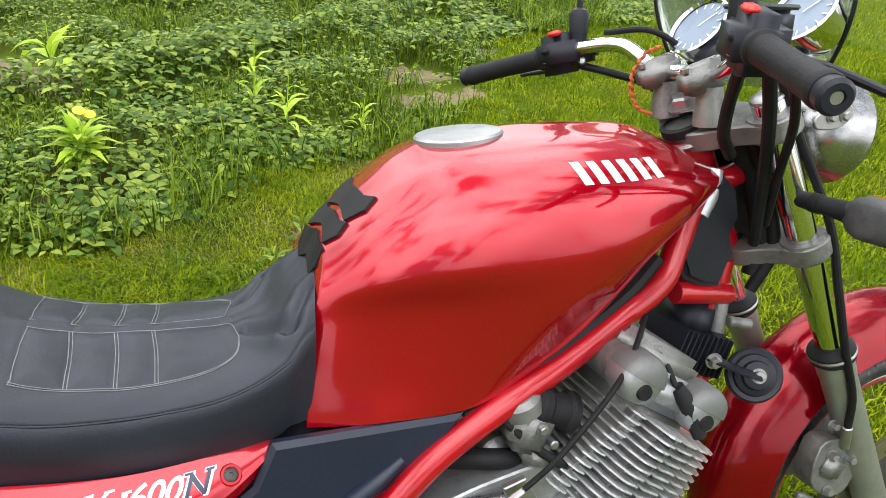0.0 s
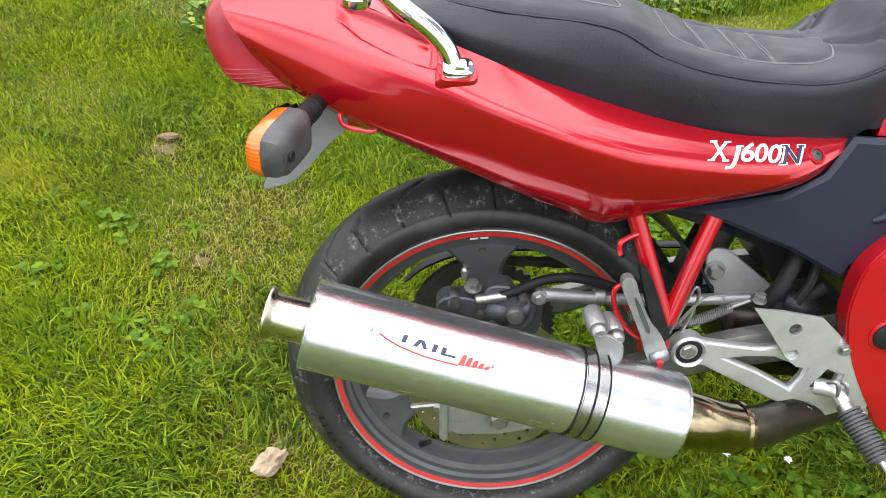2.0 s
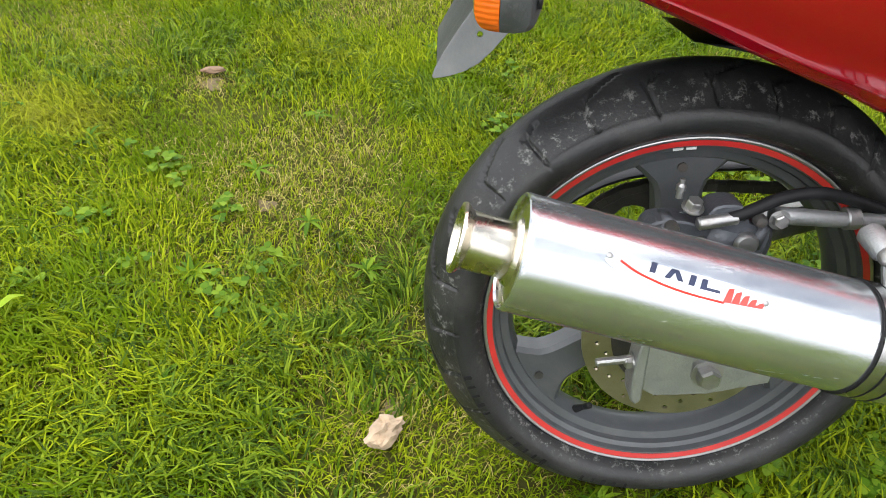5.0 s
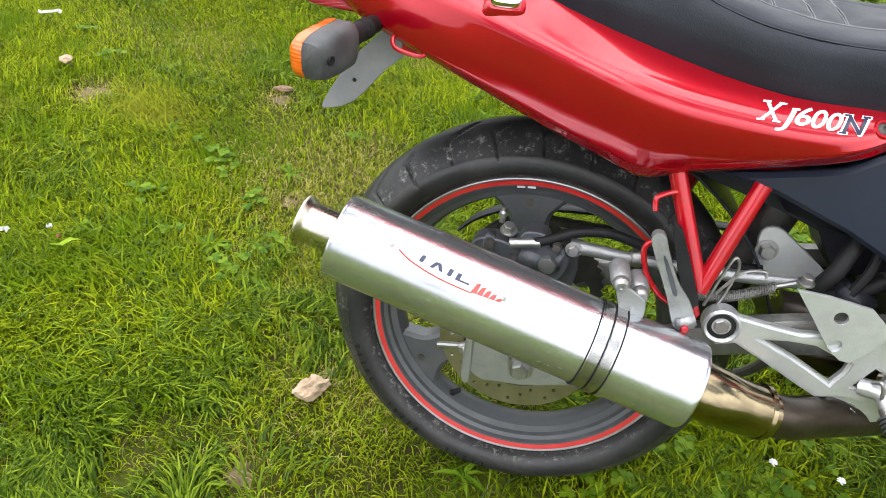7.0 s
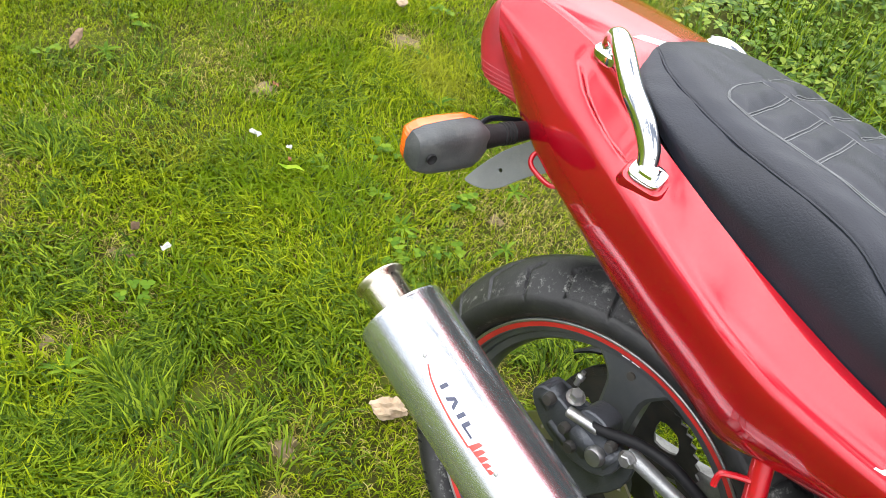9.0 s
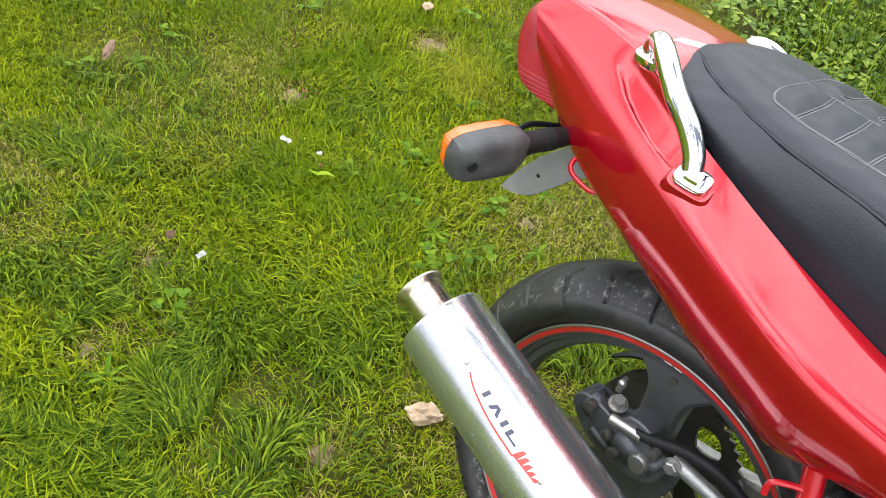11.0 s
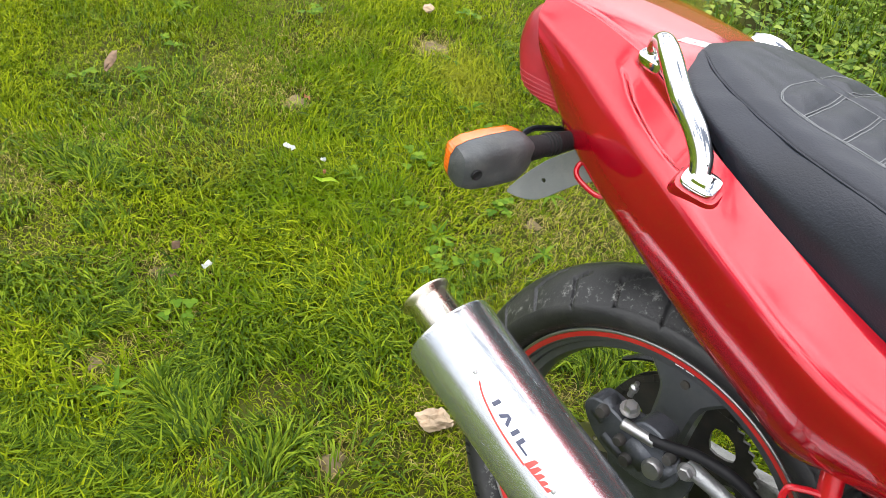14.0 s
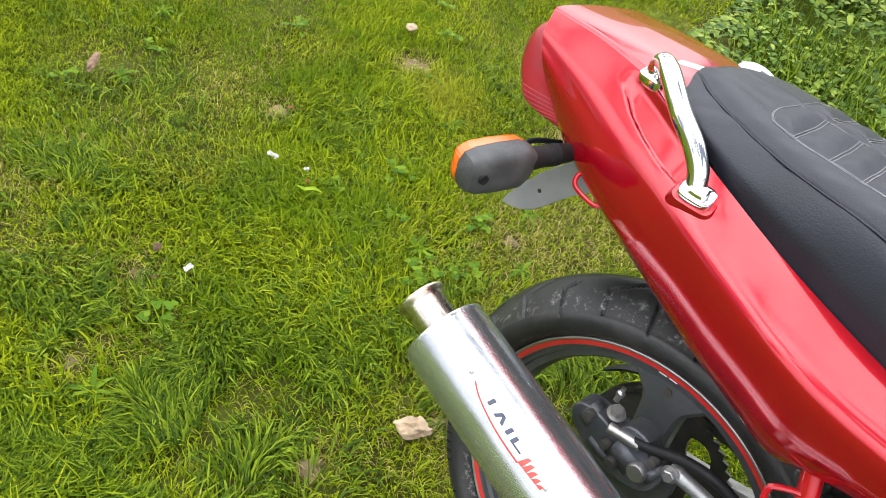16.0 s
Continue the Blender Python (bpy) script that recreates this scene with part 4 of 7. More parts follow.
part("peg_rubber", lathe(rub + [(.012, .081), (0, .081)], pa, pd, 20), GREYPLASTIC, peg, "ribbed faded grey-black rubber")
part("peg_feeler", tube([pa + pd * .95, pa + pd * 1.32], [.005, .0035], 10), SILVER, peg)
for k in range(2):
    part("peg_spring", tube([(.440 + k * .012, -.175, .425), (.448 + k * .012, -.185, .43), (.455 + k * .01, -.186, .40)], .003, 8), STEEL, peg)
pedal = group_part("brake_pedal", label="alloy rear brake pedal")
part("pedal_arm", plate(smooth_loop([(.405, .385), (.42, .350), (.455, .345), (.50, .362), (.575, .374), (.600, .378), (.60, .392), (.56, .388), (.50, .380), (.455, .385), (.43, .395)], 3), -.142, -.150, bevel=.002), SILVER, pedal)
part("pedal_pad", plate(smooth_loop([(.572, .394), (.600, .392), (.632, .357), (.612, .348), (.588, .362)], 3), -.150, -.190, bevel=.003), SILVER, pedal)
bm = bmesh.new()
for i in range(5):
    for j in range(5):
        u, v = i / 4, j / 4
        block((.583 + .030 * u + .010 * v * .2, -.1905, .388 - .034 * u + .0 * v - .006 * v + .004), (.0035, .003, .0035), None, 0, bm)
part("pad_grip", bm, SILVER, pedal, smooth=False)
part("pedal_bolt", hexbolt((.437, -.150, .362), (0, -1, 0), .008, .007), STEEL, pedal)

pillion = group_part("pillion_footrest", label="folded pillion footrest, alloy with black rubber")
bm = plate(smooth_loop([(.134, .568), (.140, .578), (.150, .574), (.158, .556), (.176, .522), (.196, .498), (.206, .478), (.203, .462), (.190, .457), (.180, .472), (.168, .500), (.147, .540)], 3), -.190, -.204, bevel=.003, seg=2)
part("peg_casting", bm, CAST, pillion)
part("peg_slot", plate(smooth_loop([(.153, .548), (.158, .546), (.179, .508), (.174, .505)], 3), -.2042, -.2050, bevel=0), DARKCAST, pillion)
part("peg_rubber", plate(smooth_loop([(.155, .584), (.162, .586), (.172, .574), (.206, .502), (.206, .490), (.198, .488), (.180, .518)], 3), -.182, -.198, bevel=.003), RUBBER, pillion)
part("peg_clevis", block((.198, -.197, .468), (.026, .020, .020), pose(0, 0, 0, 0, -28, 0), .003), CAST, pillion)
part("peg_pin", rod((.199, -.178, .462), (.199, -.212, .462), .005, 10), FRAME_RED, pillion)
part("peg_hook", tube([(.148, -.186, .555), (.138, -.186, .558), (.131, -.186, .549), (.134, -.186, .532), (.143, -.186, .512), (.161, -.186, .491), (.185, -.184, .478)], .0036, 10), FRAME_RED, frame_part, "bent red luggage hook")
part("peg_lug", plate([(.185, .492), (.205, .500), (.216, .475), (.206, .452), (.190, .455)], -.176, -.188, bevel=.002), FRAME_RED, frame_part)
part("side_hook", tube([(.157, -.160, .618), (.147, -.166, .617), (.137, -.172, .614), (.131, -.175, .610), (.131, -.176, .602), (.133, -.177, .595)], .0034, 8), FRAME_RED, frame_part)

spring = group_part("pedal_return_spring", label="coiled steel return spring")
c0, c1 = Vector((.170, -.14, .487)), Vector((.305, -.135, .508))
turns = 52
pts = []
for k in range(turns * 8 + 1):
    a = 2 * math.pi * k / 8
    u = k / (turns * 8)
    pts.append(tuple(c0.lerp(c1, u) + Vector((0, math.cos(a), math.sin(a))) * .0070 + Vector((0, 0, -.018 * math.sin(math.pi * u)))))
part("coil", tube(pts, .0012, 5, len(pts)), DARKALLOY, spring)
part("spring_rod", tube([(.30, -.135, .507), (.34, -.13, .523)], .0035, 8), STEEL, spring)
part("spring_bolt", hexbolt((.338, -.135, .522), (0, -.3, 1), .007, .010), STEEL, spring)
part("wire_loop", tube([(.225, -.15, .47), (.235, -.155, .52), (.243, -.155, .545), (.252, -.15, .53), (.245, -.15, .49), (.235, -.15, .46)], .0022, 6), STEEL, spring)
part("wire_tie", tube([(.235, -.15, .49), (.258, -.15, .525), (.285, -.14, .528), (.29, -.14, .52)], .0022, 6), STEEL, spring)

# ---- frame fittings
pivot = smooth_loop([(.545, .675), (.518, .667), (.490, .648), (.465, .622), (.446, .595), (.440, .560), (.444, .509), (.470, .445), (.512, .379), (.540, .346), (.585, .333), (.640, .334), (.640, .364), (.592, .374), (.550, .416), (.515, .475), (.498, .532), (.499, .580), (.512, .612), (.528, .634), (.548, .656)], 3)
for s in (1, -1):
    bm = plate(pivot, -.136, -.1675, bevel=.010, seg=4)
    for v in bm.verts:
        if v.co.y < -.15:
            v.co.y += .0095 * min(1, max(0, (v.co.z - .60) / .07))
    bm.transform(Matrix.Diagonal((1, s, 1, 1)))
    part("pivot_plate", bm, FRAME_RED, frame_part, "wide red pivot plate")
part("pivot_cap", lathe([(0, .010), (.014, .010), (.0185, .007), (.0195, 0), (.0195, -.004)], (.500, -.165, .498), (0, -1, 0), 28), RUBBER, frame_part, "round black rubber plug")
part("pivot_ring", lathe([(.019, 0), (.0235, 0), (.0235, .004), (.019, .005)], (.500, -.165, .498), (0, -1, 0), 28), FRAME_RED, frame_part)
part("engine_bolt", hexbolt((.551, -.160, .409), (0, -1, 0), .010, .012), STEEL, frame_part)
part("weld_lug", tube([(.575, -.142, .708), (.605, -.14, .726), (.625, -.137, .735)], [.004, .006, .004], 8), FRAME_RED, frame_part)
part("relay_plate", plate(smooth_loop([(.285, .553), (.305, .563), (.335, .545), (.385, .508), (.39, .490), (.30, .486), (.288, .52)], 3), -.062, -.069, bevel=.0015), SILVER, frame_part, "grey alloy linkage plate")
part("relay_bolt", hexbolt((.299, -.069, .529), (0, -1, 0), .010, .010), STEEL, frame_part)
part("subframe_rail", tube([(-.20, -.08, .80), (0, -.09, .70), (.15, -.10, .650), (.30, -.10, .645), (.50, -.10, .66)], .011, 10), FRAME_RED, frame_part)
part("rear_inner_guard", plate([(-.05, .66), (.10, .64), (.30, .64), (.43, .60), (.46, .52), (.40, .50), (.36, .56), (.30, .58), (.22, .60), (.05, .655)], -.045, .09, bevel=.006), PLASTIC, bike, "black plastic inner mudguard")
arc = [(.348 * math.cos(a), .318 + .348 * math.sin(a)) for a in np.linspace(radians(12), radians(88), 18)]
arc += [(.352 * math.cos(a), .318 + .352 * math.sin(a)) for a in np.linspace(radians(88), radians(12), 18)]
part("wheel_arch", plate(arc, -.085, .085, bevel=.001), PLASTIC, bike, "black plastic inner wheel arch")
part("battery_tray", block((.36, -.02, .615), (.13, .15, .07), pose(0, 0, 0, 0, 12, 0), .012), PLASTIC, bike, "black plastic battery tray")
part("air_box", block((.46, 0, .66), (.20, .20, .15), None, .02), PLASTIC, bike, "black plastic air box")
part("hose", tube([(.40, -.09, .60), (.375, -.115, .54), (.36, -.11, .50), (.40, -.10, .50), (.44, -.10, .53)], .011, 12), RUBBER, bike, "black rubber breather hose")
part("hose", tube([(.42, -.09, .60), (.415, -.11, .55), (.40, -.115, .51)], .007, 10), RUBBER, bike, "thin black rubber hose")
part("black_bracket", block((.41, -.10, .50), (.05, .04, .03), pose(0, 0, 0, 0, 20, 0), .005), PLASTIC, bike)
part("side_stand", tube([(.50, .14, .36), (.44, .25, .16), (.40, .33, .075)], .010, 10), DARKSTEEL, bike, "dark steel side stand, folded out")
part("shock_absorber", rod((.33, 0, .62), (.28, 0, .44), .03, 20), DARKSTEEL, bike)

# ---- tail: lamps, rails, hooks
rail_pts = [(-.200, .128, .866), (-.201, .133, .880), (-.192, .141, .888), (-.172, .157, .884), (-.140, .171, .864), (-.112, .173, .845), (-.095, .173, .827), (-.087, .174, .811)]
rail_r = [.0080, .0098, .0105, .0108, .0108, .0108, .0108, .0108]
for s in (-1, 1):
    rail = group_part("grab_rail", label="chromed tubular grab rail")
    part("bar", tube([(x - .012 * (s > 0), y * s * (.95 if s > 0 else 1), z - .018 * (s > 0)) for x, y, z in rail_pts], rail_r, 20, 60), CHROME, rail)
    up = Vector((0, s * .75, .65)).normalized()
    for c, d, sz in (((-.082, s * .177, .808), Vector((.10, s * .62, .78)), 1.0), ((-.199, s * .130, .867), Vector((-.05, s * .45, .89)), .9)):
        d.normalize()
        m = Matrix.Translation(c) @ d.to_track_quat("Z", "X").to_matrix().to_4x4()
        bm = bmesh.new()
        rows = []
        for r, h in ((1.0, -.006), (1.0, .0025), (.94, .0050), (.80, .0062), (.62, .0068), (.52, .0085), (.46, .0095)):
            rows.append([m @ Vector((.0125 * sz * r * np.sign(math.cos(a)) * abs(math.cos(a)) ** .5, .0180 * sz * r * np.sign(math.sin(a)) * abs(math.sin(a)) ** .6, h)) for a in np.linspace(0, 2 * math.pi, 28, endpoint=False)])
        vs = grid_faces(bm, rows, close_v=True)
        bm.faces.new(vs[-1])
        part("foot", bm, CHROME, rail)
        if sz == 1.0:
            bm = bmesh.new()
            rows = [[m @ Vector((.0135 * r * np.sign(math.cos(a)) * abs(math.cos(a)) ** .5, .0195 * r * np.sign(math.sin(a)) * abs(math.sin(a)) ** .5, h)) for a in np.linspace(0, 2 * math.pi, 28, endpoint=False)] for r, h in ((1.5, -.019), (1.36, -.012), (1.20, -.0055), (1.10, -.0030), (.6, -.0024))]
            grid_faces(bm, rows, close_v=True)
            part("plinth", bm, RED, rail, "raised red seat under the rail's foot")
        if sz < 1:
            part("foot_bolt", lathe([(0, .004), (.003, .004), (.0055, .003), (.0055, 0)], m @ Vector((0, -.016 * sz, .006)), d, 10), STEEL, rail)

LAMP = [[(-.342, .102, .862), (-.352, .104, .862), (-.358, .05, .869), (-.360, 0, .870)], [(-.330, .116, .836), (-.371, .110, .838), (-.387, .055, .842), (-.390, 0, .843)], [(-.316, .121, .806), (-.372, .113, .806), (-.388, .058, .808), (-.392, 0, .808)], [(-.300, .121, .784), (-.358, .116, .780), (-.377, .06, .778), (-.381, 0, .778)], [(-.278, .120, .770), (-.336, .118, .761), (-.352, .06, .757), (-.356, 0, .756)], [(-.262, .116, .764), (-.272, .115, .756), (-.285, .06, .750), (-.290, 0, .749)]]
bm = bmesh.new()
cols = np.stack([spline(r, 17) for r in LAMP], 0)
rows = np.stack([spline(cols[:, j], 41) for j in range(17)], 0)
lens_half = rows * [1, -1, 1]
rows = np.concatenate([lens_half[::-1], rows[1:]], 0)[::-1]
grid_faces(bm, rows)
lamp = part("tail_lamp", bm, REDLENS, bike, "weathered red tail lamp lens", sharp=70)
for k in range(25, 37, 2):
    part("lens_rib", tube([tuple(p) for p in lens_half[:9, k]], .0007, 5, 20), REDLENS, lamp)


def indicator(name, base, tip, label, face=-1):
    """A turn signal on a rubber stalk: grey shell behind, orange lens in front of it."""
    ind = group_part(name, label=label)
    base, tip = Vector(base), Vector(tip)
    d = (tip - base).normalized()
    up = Vector((0, 0, 1))
    back = d.cross(up).normalized()
    if back.x * face < 0:
        back = -back
    up = back.cross(d).normalized()
    if up.z < 0:
        up = -up
    L = (tip - base).length
    s0 = L * .40
    ribs = [(.0105, 0)]
    ribs += [(.0118, .020)]
    for k in range(4):
        ribs += [(.0128, .0215 + k * .0042), (.0128, .0230 + k * .0042), (.0117, .0236 + k * .0042), (.0117, .0252 + k * .0042)]
    part("stalk", lathe(ribs + [(.0135, s0 - .004), (.015, s0 + .004)], base, d, 20), RUBBER, ind, "ribbed black rubber stalk")

    def ring(h, w, t, shift, n=28, flat=0):
        out = []
        for k in range(n):
            a = 2 * math.pi * k / n
            c, s = math.cos(a), math.sin(a)
            out.append(base + d * h + up * (w * np.sign(s) * abs(s) ** .55) + back * (t * np.sign(c) * abs(c) ** .55 + shift))
        return out

    stations = [(s0 - .002, .013, .012, .0), (s0 + .008, .022, .018, .0), (s0 + .020, .0265, .023, .0), (s0 + .05, .0265, .024, .0), (L - .018, .0245, .024, .0), (L - .005, .020, .020, 0), (L, .010, .010, 0)]
    bm = bmesh.new()
    vs = grid_faces(bm, [ring(*q) for q in stations], close_v=True)
    bm.faces.new(vs[0]), bm.faces.new(vs[-1])
    bmesh.ops.bisect_plane(bm, geom=list(bm.verts) + list(bm.edges) + list(bm.faces), plane_co=base + back * .0015, plane_no=back, clear_outer=True)
    part("shell", bm, GREYPLASTIC, ind, "faded grey-black plastic shell")
    bm = bmesh.new()
    vs = grid_faces(bm, [ring(*q) for q in stations], close_v=True)
    bm.faces.new(vs[0]), bm.faces.new(vs[-1])
    bmesh.ops.bisect_plane(bm, geom=list(bm.verts) + list(bm.edges) + list(bm.faces), plane_co=base + back * .002, plane_no=back, clear_inner=True)
    part("lens", bm, ORANGE, ind, "orange ribbed lens", sharp=60)
    sc = base + d * (L - .017) + up * .001
    part("screw_hole", lathe([(.0, .001), (.0035, .001), (.0055, .0022), (.0058, .0)], sc - back * .0238, -back, 14), RUBBER, ind)
    return ind


indicator("turn_signal", (-.240, -.143, .753), (-.273, -.290, .727), "rear turn signal, orange lens in faded black shell")
indicator("turn_signal", (-.240, .145, .757), (-.270, .288, .722), "rear turn signal, orange lens in faded black shell")
part("plate_holder", plate(smooth_loop([(-.222, .762), (-.245, .735), (-.285, .690), (-.318, .632), (-.312, .624), (-.275, .640), (-.235, .688), (-.195, .730)], 3), -.100, -.1025, [disc2(-.276, .668, .003, 8)], bevel=.0006), SHEETGREY, bike, "grey plastic number plate holder side")
part("plate_holder_back", plate([(-.222, .762), (-.245, .735), (-.285, .690), (-.316, .630), (-.308, .632), (-.26, .70), (-.21, .765)], -.099, .10, bevel=.001), GREYPLASTIC, bike)
part("under_tray", plate([(-.30, .765), (-.20, .735), (-.10, .70), (.02, .665), (.02, .70), (-.15, .76), (-.28, .80)], -.10, .10, bevel=.004), PLASTIC, bike, "black plastic under-tail tray")
part("tie_hook", tube([(-.203, -.128, .750), (-.212, -.146, .745), (-.214, -.155, .737), (-.206, -.159, .729), (-.180, -.159, .725), (-.170, -.155, .730), (-.172, -.140, .740)], .0029, 10), FRAME_RED, frame_part, "red luggage tie hook")
part("tie_plate", plate([(-.212, .748), (-.208, .722), (-.175, .718), (-.17, .735)], -.125, -.128, [disc2(-.190, .731, .006, 10)], bevel=.0006), FRAME_RED, frame_part)
part("plate_frame", tube([(-.290, -.080, .728), (-.305, -.115, .726), (-.302, -.140, .724), (-.292, -.151, .723), (-.284, -.143, .724), (-.288, -.115, .726), (-.280, -.080, .728)], .0036, 8), PLASTIC, bike, "slotted black plastic plate bracket")
sticker = bmesh.new()
face = []
for x, y in ((-.211, -.080), (-.190, -.047), (-.190, -.018), (-.212, -.058)):
    hit, at, nrm, _ = tail_top.ray_cast(Vector((x, y, 1.2)), Vector((0, 0, -1)))
    face.append(sticker.verts.new(at + Vector((0, 0, .0007))))
sticker.faces.new(face)
bmesh.ops.solidify(sticker, geom=list(sticker.faces), thickness=-.0005)
part("white_sticker", sticker, WHITE, bike, "small white sticker on the tail", smooth=False)

# ---- seat stitching and nose
def seat_point(x, y):
    """A place on the seat's top surface."""
    hit, p, nrm, _ = seat.ray_cast(Vector((x, y, 1.3)), Vector((0, 0, -1)))
    return p if hit else Vector((x, y, .86))


def stitched(line, r=.0006, name="stitch_line"):
    pts = [seat_point(x, y) + Vector((0, 0, .0004)) for x, y in spline(line, 10 * len(line))]
    return part(name, tube([tuple(p) for p in pts], r, 6, len(pts)), STITCH, seat)


for s in (-1, 1):
    for x0, x1, side, lines in PANELS:
        for e in (-.0016, .0016):
            stitched([(x0 + .002, .010 * s), (x0, side[0][1] * .5 * s)] + [(x, (y + e) * s) for x, y in side] + [(x1 - .004, .030 * s), (x1 - .010, .012 * s)])
            for x in lines:
                y1 = float(np.interp(x, [q[0] for q in side], [q[1] for q in side]))
                stitched([(x - .003 + e, .010 * s), (x + e, y1 * .5 * s), (x + e, y1 * s)])
        stitched([(x0, .010 * s), ((x0 + x1) / 2, .010 * s), (x1 - .010, .012 * s)])

# seam round the seat
for s in (-1, 1):
    seam = [(x, -y * s, z) for x, y, z in SEAT_SEAM]
    pts = spline(seam, 60)
    bm = tube([tuple(p + np.array([0, -.0004 * s, -.0008])) for p in pts[1:]], .0012, 6, 59)
    part("piping", bm, VINYL, seat)

# ---- lettering on the tail sides, tank badge as plain slanted bars
def on_skin(ob, x, z, side=-1):
    hit, p, nrm, _ = ob.ray_cast(Vector((x, side * .5, z)), Vector((0, -side, 0)))
    return (p, nrm) if hit else (Vector((x, side * .18, z)), Vector((0, side, 0)))


def drape_text(body, x0, x1, z0, ob, material, parent, shear, size, lift, name, label="", heavy=.017):
    cu = bpy.data.curves.new("t", "FONT")
    cu.body, cu.size, cu.shear, cu.offset = body, size, shear, size * heavy
    tmp = bpy.data.objects.new("t", cu)
    me = tmp.to_mesh()
    bm = bmesh.new()
    bm.from_mesh(me)
    tmp.to_mesh_clear()
    bpy.data.objects.remove(tmp)
    bpy.data.curves.remove(cu)
    xs = [v.co.x for v in bm.verts]
    k = (x1 - x0) / (max(xs) - min(xs))
    lo = min(xs)
    bmesh.ops.triangulate(bm, faces=bm.faces)
    for _ in range(4):
        bmesh.ops.subdivide_edges(bm, edges=[e for e in bm.edges if e.calc_length() > .16 * size], cuts=1)
        bmesh.ops.triangulate(bm, faces=[f for f in bm.faces if len(f.verts) > 3])
    for v in bm.verts:
        p, nrm = on_skin(ob, x0 + (v.co.x - lo) * k, z0 + v.co.y)
        v.co = p + Vector((0, -1, 0)) * lift
    return part(name, bm, material, parent, label, smooth=False)


def serif(x, z, w, material, lift, slant=.34, tall=.0016):
    """A short flat bar that ends a letter's stroke."""
    bm = bmesh.new()
    rows = [[on_skin(tail, x - w / 2 + w * i / 3 + slant * v, z + v)[0] + Vector((0, -lift, 0)) for i in range(4)] for v in (0, tall)]
    grid_faces(bm, rows)
    part("serif", bm, material, tail, smooth=False)


CAP = .0160


def base_line(x):
    return .7195 + .045 * (.325 - x)


for ch, x0, x1, dz in (("X", .2125, .2415, 0), ("J", .2325, .2570, -.0030), ("6", .2535, .2735, 0), ("0", .2715, .2905, 0), ("0", .2885, .3075, 0)):
    drape_text(ch, x0, x1, base_line((x0 + x1) / 2) + dz, tail, WHITE, tail, .34, .0224, .0010, "lettering", "white italic serif model lettering")
for x, z in ((.2150, 0), (.2330, 0), (.2215, CAP), (.2395, CAP), (.2545, CAP - .003)):
    serif(x, base_line(x) + z - .0012, .0092, WHITE, .0011)
drape_text("N", .3025, .3390, base_line(.320) - .0014, tail, WHITE, tail, .34, .0256, .0007, "letter_outline", heavy=.022)
for x, z in ((.3070, 0), (.3125, CAP), (.3335, CAP)):
    serif(x, base_line(.320) + z - .0018, .0118, WHITE, .0008, tall=.0030)
    serif(x, base_line(.320) + z - .0008, .0085, NAVY, .0014)
drape_text("N", .3060, .3350, base_line(.320), tail, NAVY, tail, .34, .0222, .0013, "letter")


def tank_bar(x0, x1, z0, z1, slant):
    bm = bmesh.new()
    rows = []
    for i in range(4):
        v = i / 3
        rows.append([on_skin(tank, x0 + (x1 - x0) * u + slant * v, z0 + (z1 - z0) * v)[0] + Vector((0, -.0006, .0005)) for u in (0, .33, .66, 1)])
    grid_faces(bm, rows)
    return part("badge_bar", bm, WHITE, tank)


for k in range(6):
    x = .753 + k * .0215
    tank_bar(x, x + .0120, 1.0065 - k * .0002, 1.0285 - k * .0004, -.010)

p, nrm = on_skin(tail, .353, .727)
part("screw_ring", lathe([(.0075, -.001), (.0078, .0014), (.0105, .0014), (.0118, -.001)], p, nrm, 24), FRAME_RED, tail)
part("panel_screw", lathe([(0, .0006), (.002, .0006), (.0024, .0022), (.0052, .0018), (.0074, .0002), (.0076, -.002)], p, nrm, 20), DARKSTEEL, tail, "dark fixing screw in a recess")

# ---- tank cap, rubber tank pad, black strip for the shaded gap under the tank
part("filler_cap", lathe([(0, .004), (.036, .004), (.040, .0035), (.052, .0025), (.055, 0), (.055, -.006)], (.652, 0, 1.0475), (-.10, 0, 1), 40), CAST, tank, "round alloy filler cap")


def pad_piece(pts):
    """A rubber pad on the tank's rear slope; outline of (height, side)."""
    bm = bmesh.new()
    vs = []
    for z, y in pts:
        hit, p, nrm, _ = tank.ray_cast(Vector((.2, y, z)), Vector((1, 0, 0)))
        vs.append(bm.verts.new(p + nrm * .0035))
    bm.faces.new(vs)
    bmesh.ops.triangulate(bm, faces=bm.faces)
    ex = bmesh.ops.extrude_face_region(bm, geom=list(bm.faces))
    bmesh.ops.translate(bm, verts=[v for v in ex["geom"] if isinstance(v, bmesh.types.BMVert)], vec=(.004, 0, -.003))
    return part("tank_pad", bm, RUBBER, tank, "black rubber tank protector pad", smooth=False)


pad_piece([(.968, 0), (.965, -.022), (.960, -.044), (.975, -.062), (.988, -.056), (.985, -.035), (.988, 0), (.985, .035), (.988, .056), (.975, .062), (.960, .044), (.965, .022)])
pad_piece([(.946, 0), (.942, -.022), (.935, -.042), (.947, -.056), (.960, -.052), (.958, -.030), (.962, 0), (.958, .03), (.960, .052), (.947, .056), (.935, .042), (.942, .022)])
pad_piece([(.912, 0), (.905, -.018), (.898, -.036), (.912, -.052), (.932, -.052), (.935, -.026), (.940, 0), (.935, .026), (.932, .052), (.912, .052), (.898, .036), (.905, .018)])
# black strip stands in for the shade between tank and frame tube
part("under_tank_shade", tube([(.62, -.124, .735), (.70, -.116, .768), (.78, -.098, .806), (.86, -.082, .848), (.91, -.068, .885)], .010, 8), RUBBER, bike, "black strip put in for the shaded gap under the tank")
